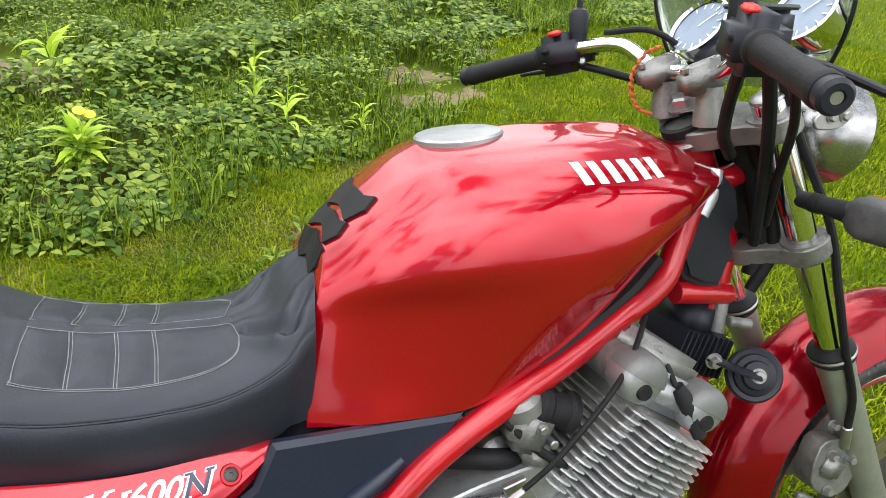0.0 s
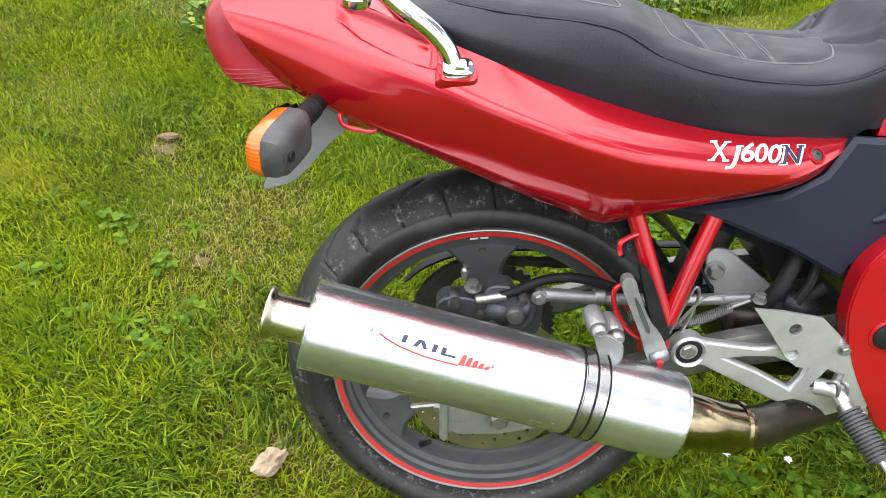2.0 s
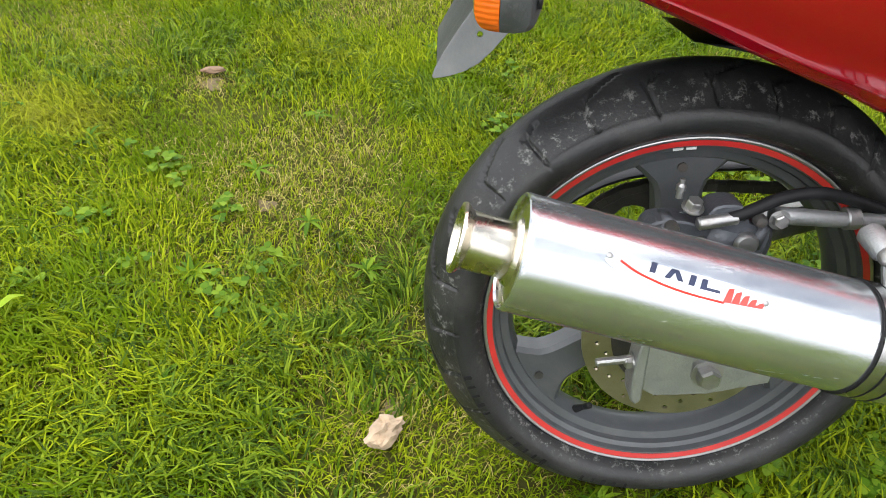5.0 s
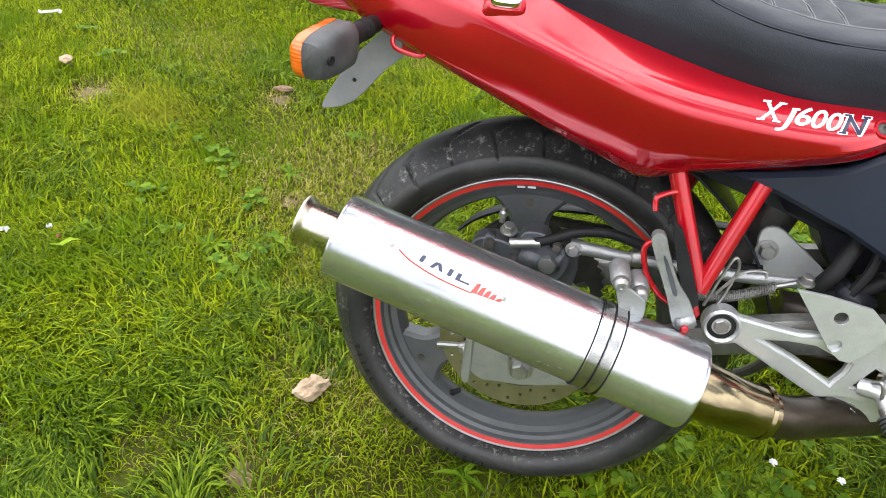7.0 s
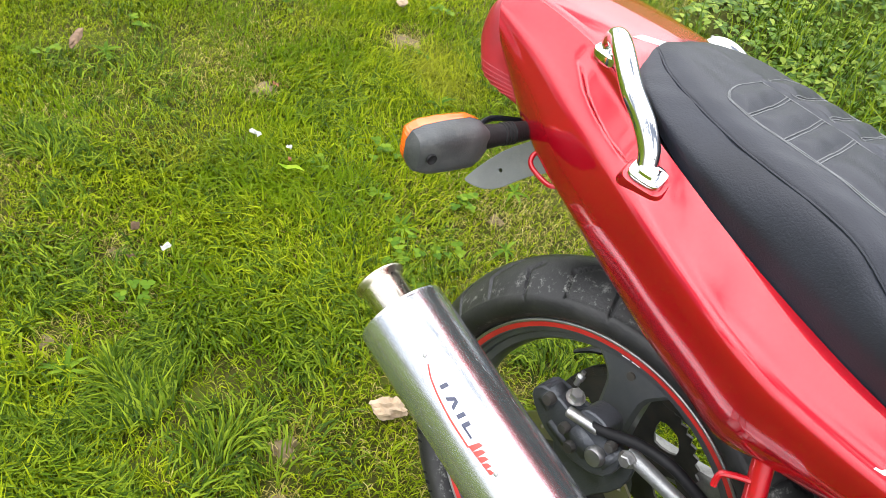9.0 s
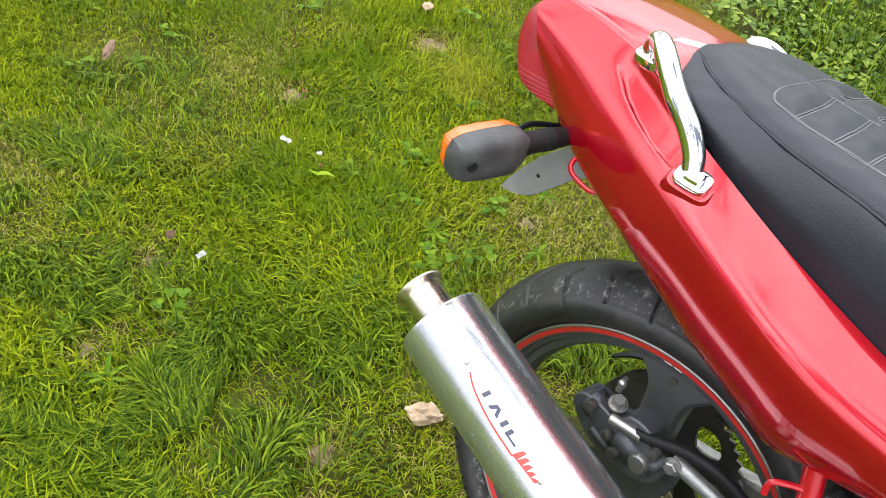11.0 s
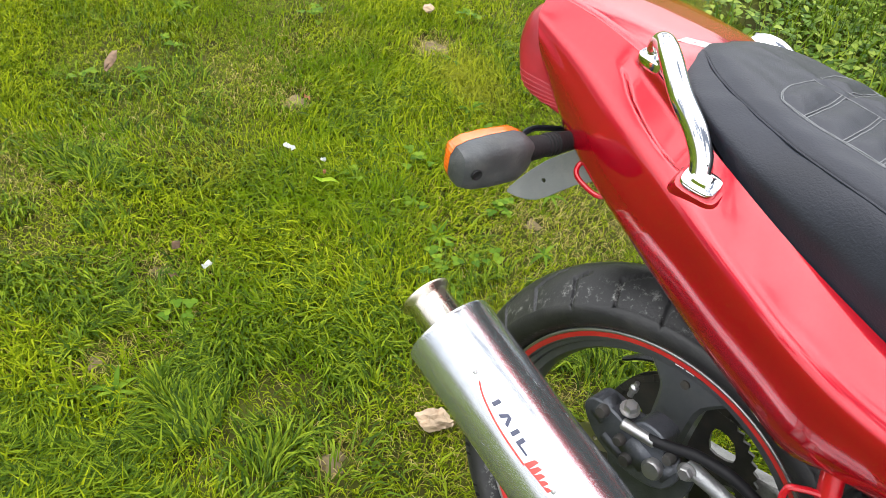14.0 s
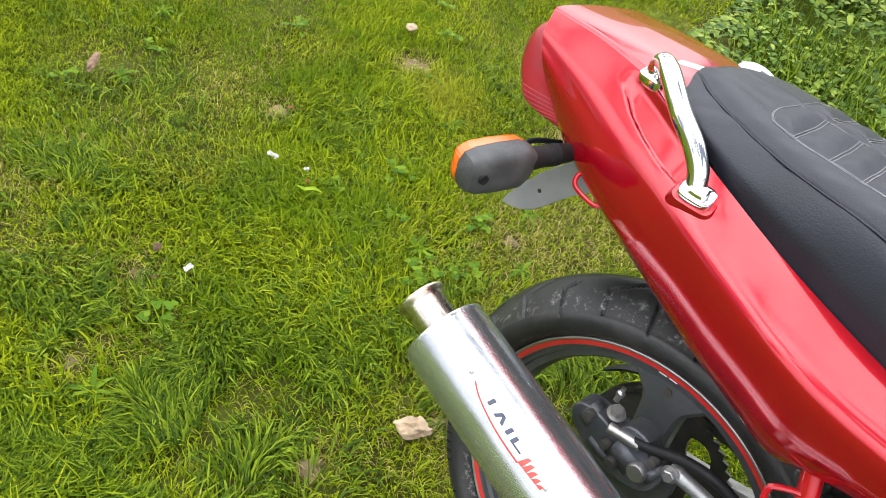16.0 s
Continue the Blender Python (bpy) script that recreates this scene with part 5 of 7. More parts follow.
bm = tube([(.450, -.137, .645), (.474, -.141, .660), (.506, -.142, .681), (.540, -.138, .703)], [.006, .012, .012, .007], 14, flat=.8)
part("panel_scoop", bm, PANEL, bike, "raised scoop on the black side panel")

# ---- engine
engine = group_part("engine", label="silver air-cooled four-cylinder engine")
part("crankcase", plate(smooth_loop([(.52, .56), (.54, .45), (.60, .40), (.70, .388), (.80, .40), (.86, .45), (.87, .53), (.83, .58), (.79, .62), (.72, .66), (.66, .655), (.60, .64), (.55, .62)], 3), -.145, .145, bevel=.012), CAST, engine)
part("sump", block((.69, 0, .385), (.22, .20, .05), None, .02), CAST, engine)
case = np.array(smooth_loop([(.510, .549), (.528, .591), (.565, .625), (.625, .641), (.680, .640), (.714, .606), (.726, .540), (.726, .466), (.698, .430), (.638, .414), (.570, .435), (.530, .492)], 5))
mid = np.array([.626, .516])
around = np.arctan2(case[:, 1] - mid[1], case[:, 0] - mid[0])
ringed = mid + np.stack([.0665 * np.cos(around), .0725 * np.sin(around)], 1)
rows = []
for blend, grow, y in ((0, 1.0, -.135), (0, 1.0, -.155), (0, .992, -.1605), (0, .975, -.1645), (0, .94, -.167), (.35, 1.0, -.1685), (.75, 1.0, -.1705), (1, 1.10, -.1735), (1, 1.03, -.178), (1, .985, -.186), (1, .93, -.1925), (1, .80, -.1965), (1, .4, -.199), (1, 0, -.1995)):
    loop = mid + (case * (1 - blend) + ringed * blend - mid) * max(grow, .0005)
    rows.append([(x, y, z) for x, z in loop])
bm = bmesh.new()
grid_faces(bm, rows, close_v=True)
part("clutch_cover", bm, COVER, engine, "satin silver clutch cover", sharp=60)
for x, z in ((.571, .614), (.530, .561), (.516, .582), (.533, .482), (.555, .448), (.616, .412), (.682, .414), (.722, .455), (.732, .512), (.638, .632), (.700, .612)):
    part("cover_boss", lathe([(0, .010), (.007, .010), (.0085, .007), (.0105, -.01)], (x, -.158, z), (0, -1, 0), 16), COVER, engine)
    part("cover_bolt", hexbolt((x, -.168, z), (0, -1, 0), .0052, .005, False), STEEL, engine)
part("lever_boss", tube([(.598, -.170, .585), (.608, -.182, .560), (.618, -.178, .525), (.622, -.170, .500)], [.014, .019, .015, .008], 16), COVER, engine)
part("boss_bolt", hexbolt((.615, -.192, .543), (0, -1, 0), .0055, .005), STEEL, engine)
part("lever_shaft", rod((.590, -.186, .600), (.604, -.190, .565), .009, 14), STEEL, engine)
part("lever_nut", hexbolt((.592, -.186, .598), (-.2, 0, 1), .009, .008), STEEL, engine)
part("clutch_lever", plate([(.560, .598), (.572, .622), (.582, .620), (.588, .602), (.596, .592), (.584, .585), (.572, .592)], -.186, -.191, bevel=.001), STEEL, engine)
part("clutch_wire", tube([(.566, -.190, .612), (.60, -.19, .632), (.638, -.189, .652)], .0013, 6), STEEL, engine)
part("cable_adjuster", rod((.632, -.195, .650), (.668, -.194, .670), .0055, 10), STEEL, engine)
part("adjuster_nut", hexbolt((.642, -.189, .654), (.85, 0, .5), .008, .007, False), STEEL, engine)
part("adjuster_bracket", plate([(.655, .650), (.648, .668), (.676, .676), (.690, .652), (.70, .628), (.692, .625)], -.172, -.182, bevel=.0015), STEEL, engine)
part("clutch_cable", tube([(.660, -.190, .662), (.684, -.193, .682), (.711, -.196, .708), (.763, -.190, .758), (.8045, -.172, .790), (.834, -.149, .814), (.868, -.112, .826)], .0036, 10), CABLE, engine, "black clutch cable")
part("filler_neck", tube([(.706, -.150, .545), (.704, -.170, .56), (.700, -.185, .575)], [.024, .021, .019], 18), COVER, engine)
part("filler_plug", block((.697, -.190, .592), (.040, .028, .020), pose(0, 0, 0, 20, 22, 0), .007), PLASTIC, engine, "black oil filler plug")
part("starter_cover", lathe([(0, .012), (.020, .010), (.032, 0), (.034, -.06)], (.682, -.10, .648), (0, -1, .2), 28), CAST, engine)
part("ignition_boss", lathe([(.062, -.10), (.060, 0), (.056, .004)], (.787, -.180, .506), (0, -1, 0), 40), CAST, engine)
part("ignition_cover", lathe([(.053, 0), (.0525, .012), (.0515, .0165), (.0485, .019), (.016, .0205), (.014, .019), (.012, .0185), (0, .0185)], (.787, -.1835, .506), (0, -1, 0), 48), COVER, engine, "round satin silver ignition cover")
for a in (-12, 160, 280):
    part("cover_screw", lathe([(0, .004), (.005, .004), (.006, 0)], (.787 + .042 * math.cos(radians(a)), -.2015, .506 + .042 * math.sin(radians(a))), (0, -1, 0), 12), STEEL, engine)
part("case_web", plate([(.715, .60), (.76, .625), (.83, .575), (.84, .54), (.76, .57), (.735, .55)], -.14, -.165, bevel=.006), CAST, engine)
part("small_block", block((.735, -.175, .468), (.030, .03, .045), pose(0, 0, 0, 0, -15, 0), .005), CAST, engine)
part("black_plug", lathe([(0, .012), (.012, .012), (.015, .006), (.015, 0)], (.769, -.196, .446), (0, -1, 0), 18), RUBBER, engine)

# cylinders lean forward; u runs along the fins, a up the bores
U, A = Vector((.857, 0, -.515)), Vector((.515, 0, .857))


def ua(u, a, y=0.0):
    return U * u + A * a + Vector((0, y, 0))


CYL = Matrix((tuple([U.x, 0, A.x, 0]), tuple([0, 1, 0, 0]), tuple([U.z, 0, A.z, 0]), (0, 0, 0, 1)))
# darker alloy than the fins puts shade into the gaps between them
cyl = part("cylinder_block", block((.392, 0, .99), (.10, .30, .17), None, .01), DARKALLOY, engine)
cyl.data.transform(CYL)
fin_out = [(.290, -.130), (.288, -.155), (.296, -.168), (.306, -.170), (.308, -.150), (.314, -.150), (.318, -.178), (.328, -.200), (.336, -.204), (.352, -.205), (.353, -.166), (.361, -.166), (.362, -.205), (.392, -.205), (.393, -.164), (.402, -.164), (.403, -.205), (.424, -.204), (.425, -.170), (.434, -.170), (.435, -.202), (.448, -.196), (.462, -.180), (.466, -.12), (.458, -.105), (.458, -.09), (.466, -.08), (.466, .08), (.458, .09), (.458, .105), (.466, .12), (.462, .18), (.40, .205), (.30, .193), (.290, .17)]
fin_bm = bmesh.new()
fv = [fin_bm.verts.new((u, y, 0)) for u, y in fin_out]
ff = fin_bm.faces.new(fv)
ex = bmesh.ops.extrude_face_region(fin_bm, geom=[ff])
bmesh.ops.translate(fin_bm, verts=[v for v in ex["geom"] if isinstance(v, bmesh.types.BMVert)], vec=(0, 0, .0026))
bmesh.ops.recalc_face_normals(fin_bm, faces=fin_bm.faces)
fin_me = bpy.data.meshes.new("cooling_fin")
fin_bm.to_mesh(fin_me)
fin_bm.free()
fin_me.materials.append(FIN)
for k in range(13):
    fin = new("cooling_fin", fin_me)
    fin.parent = cyl
    cut = 1 - .30 * max(0, k - 1) / 11
    fin.matrix_basis = CYL @ Matrix.Translation((.466 * (1 - cut), 0, .922 + k * .0104)) @ Matrix.Diagonal((cut, 1, 1, 1))
for u0, y0 in ((.300, -.155), (.335, -.184), (.376, -.186), (.413, -.182)):
    bm = bmesh.new()
    ring = []
    for k in (0, 1, 12):
        cut = 1 - .30 * max(0, k - 1) / 11
        mid = .466 * (1 - cut) + u0 * cut
        ring.append([bm.verts.new(ua(mid + du, .9235 + k * .0104, y)) for du, y in ((-.0034, -.12), (-.0026, y0), (.0026, y0), (.0034, -.12))])
    for lo, hi in zip(ring, ring[1:]):
        for i in range(4):
            bm.faces.new((lo[i], lo[(i + 1) % 4], hi[(i + 1) % 4], hi[i]))
    bm.faces.new(ring[0][::-1]), bm.faces.new(ring[-1])
    bmesh.ops.recalc_face_normals(bm, faces=bm.faces)
    part("fin_rib", bm, DARKALLOY, cyl, smooth=False)
head = part("cylinder_head", block((.375, 0, 1.085), (.14, .34, .05), None, .012), CAST, engine)
head.data.transform(CYL)
for u0 in (.308, .421):
    c = ua(u0, 1.090)
    rim = [(0, -.193), (.014, -.1925), (.024, -.190), (.030, -.185), (.033, -.176), (.033, -.150), (.029, -.140), (0, -.138)]
    for nm, mt, way, size, words in (("cam_cover", CAMGREY, 1, 1.0, "rounded grey cam cover"), ("cam_cap", CAST, -1, .955, "bare cast alloy cam cap")):
        bm = lathe(rim, c, (0, 1, 0), 36)
        bmesh.ops.bisect_plane(bm, geom=list(bm.verts) + list(bm.edges) + list(bm.faces), plane_co=c + A * .002, plane_no=A * way, clear_inner=True)
        bmesh.ops.holes_fill(bm, edges=[e for e in bm.edges if e.is_boundary], sides=0)
        bm.transform(Matrix.Translation(c + Vector((0, -.14, 0))) @ Matrix.Diagonal((size, size, size, 1)) @ Matrix.Translation(-c - Vector((0, -.14, 0))))
        part(nm, bm, mt, engine, words, sharp=50)
    # rest of the cam cover, its shade put into a darker alloy
    part("cam_housing", lathe([(0, -.142), (.026, -.142), (.026, .19), (0, .194)], c, (0, 1, 0), 24), DARKALLOY, engine)
    part("cam_plug", lathe([(0, .1935), (.009, .1935), (.0105, .190), (.0105, .17)], c - A * .010, (0, -1, 0), 18), RUBBER, engine)
# dark alloy paints the shade over the top of the head
part("head_cover", block((.36, 0, 1.118), (.12, .30, .04), None, .012), DARKALLOY, engine).data.transform(CYL)
for y in (-.165, -.055, .055, .165):
    part("plug_cap", tube([ua(.372, 1.10, y), ua(.40, 1.085, y - .01), ua(.43, 1.06, y - .02)], [.010, .012, .009], 12), RUBBER, engine, "grey-black spark plug cap")
    part("plug_lead", tube([ua(.372, 1.10, y), ua(.35, 1.122, y * .85), ua(.31, 1.135, y * .6), ua(.25, 1.14, y * .3)], .004, 8), CABLE, engine)
    part("header_pipe", tube([ua(.44, .975, y), ua(.49, .955, y * .9), (.935, y * .8, .50), (.925, y * .7, .42), (.87, y * .65, .350), (.72, y * .6, .325), (.52, y * .5, .325)], .0185, 16), OUTLET, engine, "stained steel exhaust header pipe")
for y in (-.128, -.045):
    part("intake_boot", lathe([(.020, -.045), (.026, -.040), (.026, -.030), (.021, -.024), (.022, .0), (.027, .004), (.027, .012)], (.748, y, .722), (.84, 0, -.35), 24), RUBBER, engine, "black rubber intake boot")
    part("carb_body", block((.700, y, .712), (.052, .058, .060), pose(0, 0, 0, 0, 24, 0), .012), DARKALLOY, engine, "grimy alloy carburettor body")
    part("carb_bowl", block((.712, y, .672), (.040, .046, .034), pose(0, 0, 0, 0, 24, 0), .009), DARKALLOY, engine)
    part("carb_cap", lathe([(0, .012), (.020, .011), (.026, .004), (.027, -.012)], (.690, y, .744), (-.35, 0, .9), 24), DARKALLOY, engine)
    part("carb_link", rod((.725, y - .03, .695), (.725, y + .035, .695), .006, 10), STEEL, engine)
    part("carb_screw", hexbolt((.706, y - .030, .722), (0, -1, 0), .005, .006), STEEL, engine)
part("fuel_hose", tube([(.66, -.13, .735), (.70, -.15, .695), (.735, -.15, .665), (.76, -.14, .645)], .006, 10), RUBBER, engine, "black rubber fuel hose")
part("breather_hose", tube([(.60, -.10, .668), (.65, -.125, .672), (.69, -.12, .66), (.71, -.10, .63)], .013, 14), RUBBER, engine, "black rubber breather hose")
part("guard_bar", tube([(.769, -.200, .446), (.784, -.206, .434), (.812, -.212, .421), (.849, -.216, .423), (.876, -.218, .443), (.886, -.218, .479), (.872, -.216, .518), (.842, -.205, .550), (.812, -.18, .565)], .0095, 16), CHROME, engine, "bent chromed engine guard bar")
part("guard_strut", tube([(.812, -.200, .488), (.833, -.212, .457), (.853, -.215, .428)], .0085, 10), CHROME, engine)

# ---- headstock, fork, wheel guard
part("head_tube", rod((.985, 0, 1.035), (1.075, 0, .855), .030, 28), FRAME_RED, frame_part)
part("gusset", plate([(.985, 1.00), (1.03, .98), (1.075, .87), (1.07, .80), (1.03, .79), (.99, .85), (.96, .92)], -.030, .030, bevel=.006), FRAME_RED, frame_part)
part("cross_tube", rod((.955, -.055, .828), (1.055, -.045, .812), .016, 16), FRAME_RED, frame_part)
part("side_bracket", tube([(.975, -.062, .938), (.990, -.058, .965), (1.000, -.05, .995)], [.011, .012, .011], 14), SILVER, frame_part, "worn bare alloy bracket")
part("knee_guard", plate([(.972, .958), (.986, .982), (1.004, .992), (1.030, .968), (1.040, .930), (1.030, .905), (1.038, .880), (1.022, .832), (.990, .836), (.962, .850), (.948, .880), (.958, .915)], -.050, -.068, bevel=.008, seg=3), PLASTIC, bike, "black plastic frame cover")

# dark mass added to close the bright gap between headstock and fork
gap_fill = group_part("fork_gap_fill", label="added black mass filling the dark gap behind the fork")
for pts, r in (([(1.03, -.035, 1.05), (1.07, -.045, .98), (1.095, -.05, .90), (1.09, -.05, .84)], .016), ([(1.06, -.02, 1.06), (1.10, -.02, .99), (1.125, -.02, .90)], .018), ([(1.05, -.06, 1.03), (1.085, -.066, .95), (1.10, -.07, .88), (1.08, -.06, .82)], .009), ([(1.05, .02, 1.05), (1.09, .03, .97), (1.12, .03, .88)], .018)):
    part("gap_fill_tube", tube(pts, r, 12), CABLE, gap_fill)
part("gap_fill_block", block((1.10, 0, .93), (.05, .09, .12), pose(0, 0, 0, 0, 28, 0), .02), RUBBER, gap_fill)
fork = group_part("front_fork", label="telescopic front fork")
FD = Vector((.515, 0, -1)).normalized()
FX = Vector((1, 0, .515)).normalized()
for s in (-.1, .1):
    top = Vector((1.022, s, 1.093))
    part("fork_tube", rod(top, top + FD * .46, .0205, 28), CHROME, fork, "chromed upper tube")
    part("fork_cap", lathe([(0, .008), (.014, .008), (.020, .004), (.021, 0)], top, -FD, 24), STEEL, fork)
    sl = part("fork_slider", lathe([(.0235, 0), (.0275, .003), (.0275, .03), (.0262, .036), (.0262, .34), (.022, .36), (.022, .40), (0, .40)], top + FD * .425, FD, 28), FORKGREY, fork, "dull grey lower slider")
    part("dust_seal", lathe([(.0205, -.006), (.026, -.004), (.033, .004), (.0335, .018), (.029, .024), (.0275, .024)], top + FD * .405, FD, 28), RUBBER, fork, "black rubber dust seal")
    part("seal_lip", lathe([(.0335, 0), (.0348, .003), (.0335, .006)], top + FD * .412, FD, 28), STEEL, fork)
for h, depth in ((.035, .028), (.225, .026)):
    c = Vector((1.022, 0, 1.093)) + FD * h - FX * .02
    m = Matrix.Translation(c) @ Matrix(((FX.x, 0, -FD.x, 0), (0, 1, 0, 0), (FX.z, 0, -FD.z, 0), (0, 0, 0, 1)))
    bm = plate(smooth_loop([(-.055, -.03), (-.055, .03), (-.02, .08), (.0, .125), (.035, .13), (.055, .10), (.04, .04), (.04, -.04), (.055, -.10), (.035, -.13), (0, -.125), (-.02, -.08)], 3), 0, depth, bevel=.004)
    bm.transform(m @ Matrix(((1, 0, 0, 0), (0, 0, 1, 0), (0, 1, 0, -depth / 2), (0, 0, 0, 1))))
    part("triple_clamp", bm, DARKALLOY, fork, "cast alloy triple clamp")
    for s in (-.1, .1):
        part("clamp_ring", lathe([(.0208, -.016), (.029, -.016), (.030, -.012), (.030, .012), (.029, .016), (.0208, .016)], Vector((1.022, s, 1.093)) + FD * h, FD, 28), DARKALLOY, fork)
part("stem_nut", hexbolt((.979, 0, 1.076), -FD, .016, .014), STEEL, fork)
part("stem_washer", lathe([(.0, 0), (.034, 0), (.036, .004), (.034, .008), (0, .008)], (.990, 0, 1.028), -FD, 32), STEEL, fork)
part("bearing_ring", lathe([(.025, 0), (.031, .002), (.031, .014), (.025, .016)], (.984, 0, 1.040), -FD, 32), RUBBER, fork)
# wheel guard round the front tyre
gu = []
for a in np.linspace(radians(188), radians(52), 30):
    rr = .345 + .028 * math.sin((a - radians(52)) / radians(136) * math.pi)
    gu.append([(1.443 + (rr - .080 * (abs(q) ** 2.6)) * math.cos(a), .074 * q, .395 + (rr - .080 * (abs(q) ** 2.6)) * math.sin(a)) for q in np.linspace(-1, 1, 17)])
bm = bmesh.new()
grid_faces(bm, gu)
bmesh.ops.solidify(bm, geom=list(bm.faces), thickness=.003)
part("front_mudguard", bm, RED, bike, "glossy red front mudguard", sharp=50)
part("guard_flap", plate([(1.100, .36), (1.092, .33), (1.105, .26), (1.118, .27), (1.112, .36)], -.055, .055, bevel=.002), PLASTIC, bike, "black plastic mudguard flap")
fc = group_part("front_brake", label="alloy front brake caliper on the fork")
# dark alloy here also carries the shade down by the wheel
part("caliper", plate(smooth_loop([(1.222, .560), (1.258, .568), (1.300, .538), (1.308, .505), (1.288, .466), (1.250, .468), (1.216, .500)], 3), -.070, -.106, bevel=.007), DARKALLOY, fc)
part("caliper_bridge", block((1.250, -.108, .522), (.04, .018, .038), pose(0, 0, 0, 0, 30, 0), .006), DARKALLOY, fc)
for x, z in ((1.235, .60), (1.275, .585), (1.245, .545), (1.285, .53), (1.25, .48)):
    part("caliper_bolt", hexbolt((x, -.108, z), (-.2, -1, .1), .006, .010), STEEL, fc)
part("lower_bracket", plate(smooth_loop([(1.20, .48), (1.24, .46), (1.29, .42), (1.27, .40), (1.21, .45)], 3), -.09, -.104, bevel=.004), DARKALLOY, fc)
part("brake_hose", tube([(1.245, -.125, .60), (1.235, -.13, .66), (1.20, -.132, .74), (1.165, -.13, .84), (1.14, -.12, .93), (1.08, -.10, 1.05), (1.02, -.12, 1.12)], .0060, 10), CABLE, fc, "black front brake hose")
part("hose_union", rod((1.25, -.122, .565), (1.243, -.126, .605), .0075, 12), STEEL, fc)
part("speedo_cable", tube([(1.215, -.075, .74), (1.19, -.08, .83), (1.17, -.08, .9)], .005, 8), CABLE, fc)

horn = group_part("horn", label="black round horn on a bracket")
hc = Vector((1.060, -.112, .714))
hd = Vector((-.42, -.82, .38)).normalized()
part("horn_body", lathe([(0, -.016), (.026, -.016), (.036, -.010), (.039, -.004), (.039, .002), (.036, .005), (.030, .004), (.028, .008), (.021, .011), (.019, .018), (.013, .020), (0, .020)], hc, hd, 36), PLASTIC, horn)
part("horn_nut", hexbolt(hc + hd * .022, hd, .007, .008), DARKALLOY, horn)
be = hc + hd * .0215
part("horn_bracket", tube([(1.012, -.078, .731), (1.022, -.100, .729), (1.036, -.122, .726), tuple(be)], [.015, .014, .014, .015], 10, flat=.30), PLASTIC, horn)
part("bracket_bolt", hexbolt((1.010, -.086, .731), (-.3, -1, 0), .008, .010), STEEL, horn)
coil = group_part("oil_cooler_pipework", label="chromed fittings and ribbed black radiator behind the fork")
part("fitting", rod((1.045, -.045, .80), (1.04, -.05, .75), .011, 18), DARKALLOY, coil)
part("fitting", rod((1.05, -.06, .775), (1.085, -.066, .768), .008, 16), DARKALLOY, coil)
part("fitting_hose", tube([(1.04, -.05, .755), (1.03, -.055, .73), (1.00, -.05, .71)], .012, 12), RUBBER, coil)
for k in range(10):
    part("cooler_fin", block((.965 + k * .009, -.02, .745 - k * .003), (.0025, .10, .06), pose(0, 0, 0, 0, 20, 0), 0), PLASTIC, coil, smooth=False)
part("down_tube_cover", block((1.02, 0, .77), (.05, .10, .06), None, .01), PLASTIC, coil)

# ---- handlebar
bar = group_part("handlebar", label="chromed handlebar with black grips")
BAR = [(.827, .390, 1.086), (.884, .26, 1.120), (.925, .185, 1.142), (.955, .125, 1.147), (.972, .06, 1.120), (.972, -.06, 1.120), (.955, -.125, 1.150), (.910, -.185, 1.165), (.866, -.25, 1.160), (.820, -.37, 1.133)]
part("bar_tube", tube(BAR, .011, 16, 80), CHROME, bar)
for y in (.046, -.046):
    part("riser", lathe([(0, 0), (.021, 0), (.020, .02), (.017, .038), (.017, .05)], (.984, y, 1.055), (-.12, 0, 1), 22), DARKALLOY, bar)
    cl = part("bar_clamp", block((.964, y, 1.116), (.062, .036, .036), pose(0, 0, 0, 0, -18, 0), .008), DARKALLOY, bar, "cast alloy bar clamp")
    for dx in (-.022, .022):
        part("clamp_bolt", lathe([(0, .002), (.003, .002), (.003, .006), (.0065, .006), (.0065, 0)], (.964 + dx - .004, y, 1.1285 + dx * .33), (-.31, 0, .95), 14), STEEL, cl)
gl0, gl1 = Vector((.894, .245, 1.124)), Vector((.826, .394, 1.085))
gr0, gr1 = Vector((.862, -.250, 1.160)), Vector((.817, -.380, 1.131))
for a, b in ((gl0, gl1), (gr0, gr1)):
    L = (b - a).length
    pr = [(.0, 0), (.019, 0), (.019, .008), (.0162, .011), (.0152, L * .5), (.0156, L - .014), (.0168, L - .012), (.0168, L - .003), (.0155, L)]
    part("grip", lathe(pr, a, b - a, 28), RUBBER, bar, "black rubber grip")
    part("bar_end", lathe([(.015, L - .001), (.0158, L + .012), (.0125, L + .016), (.007, L + .016), (.006, L + .013), (0, L + .013)], a, b - a, 24), PLASTIC, bar)
    part("end_screw", lathe([(0, L + .0145), (.0055, L + .0145), (.006, L + .013)], a, b - a, 12), STEEL, bar)
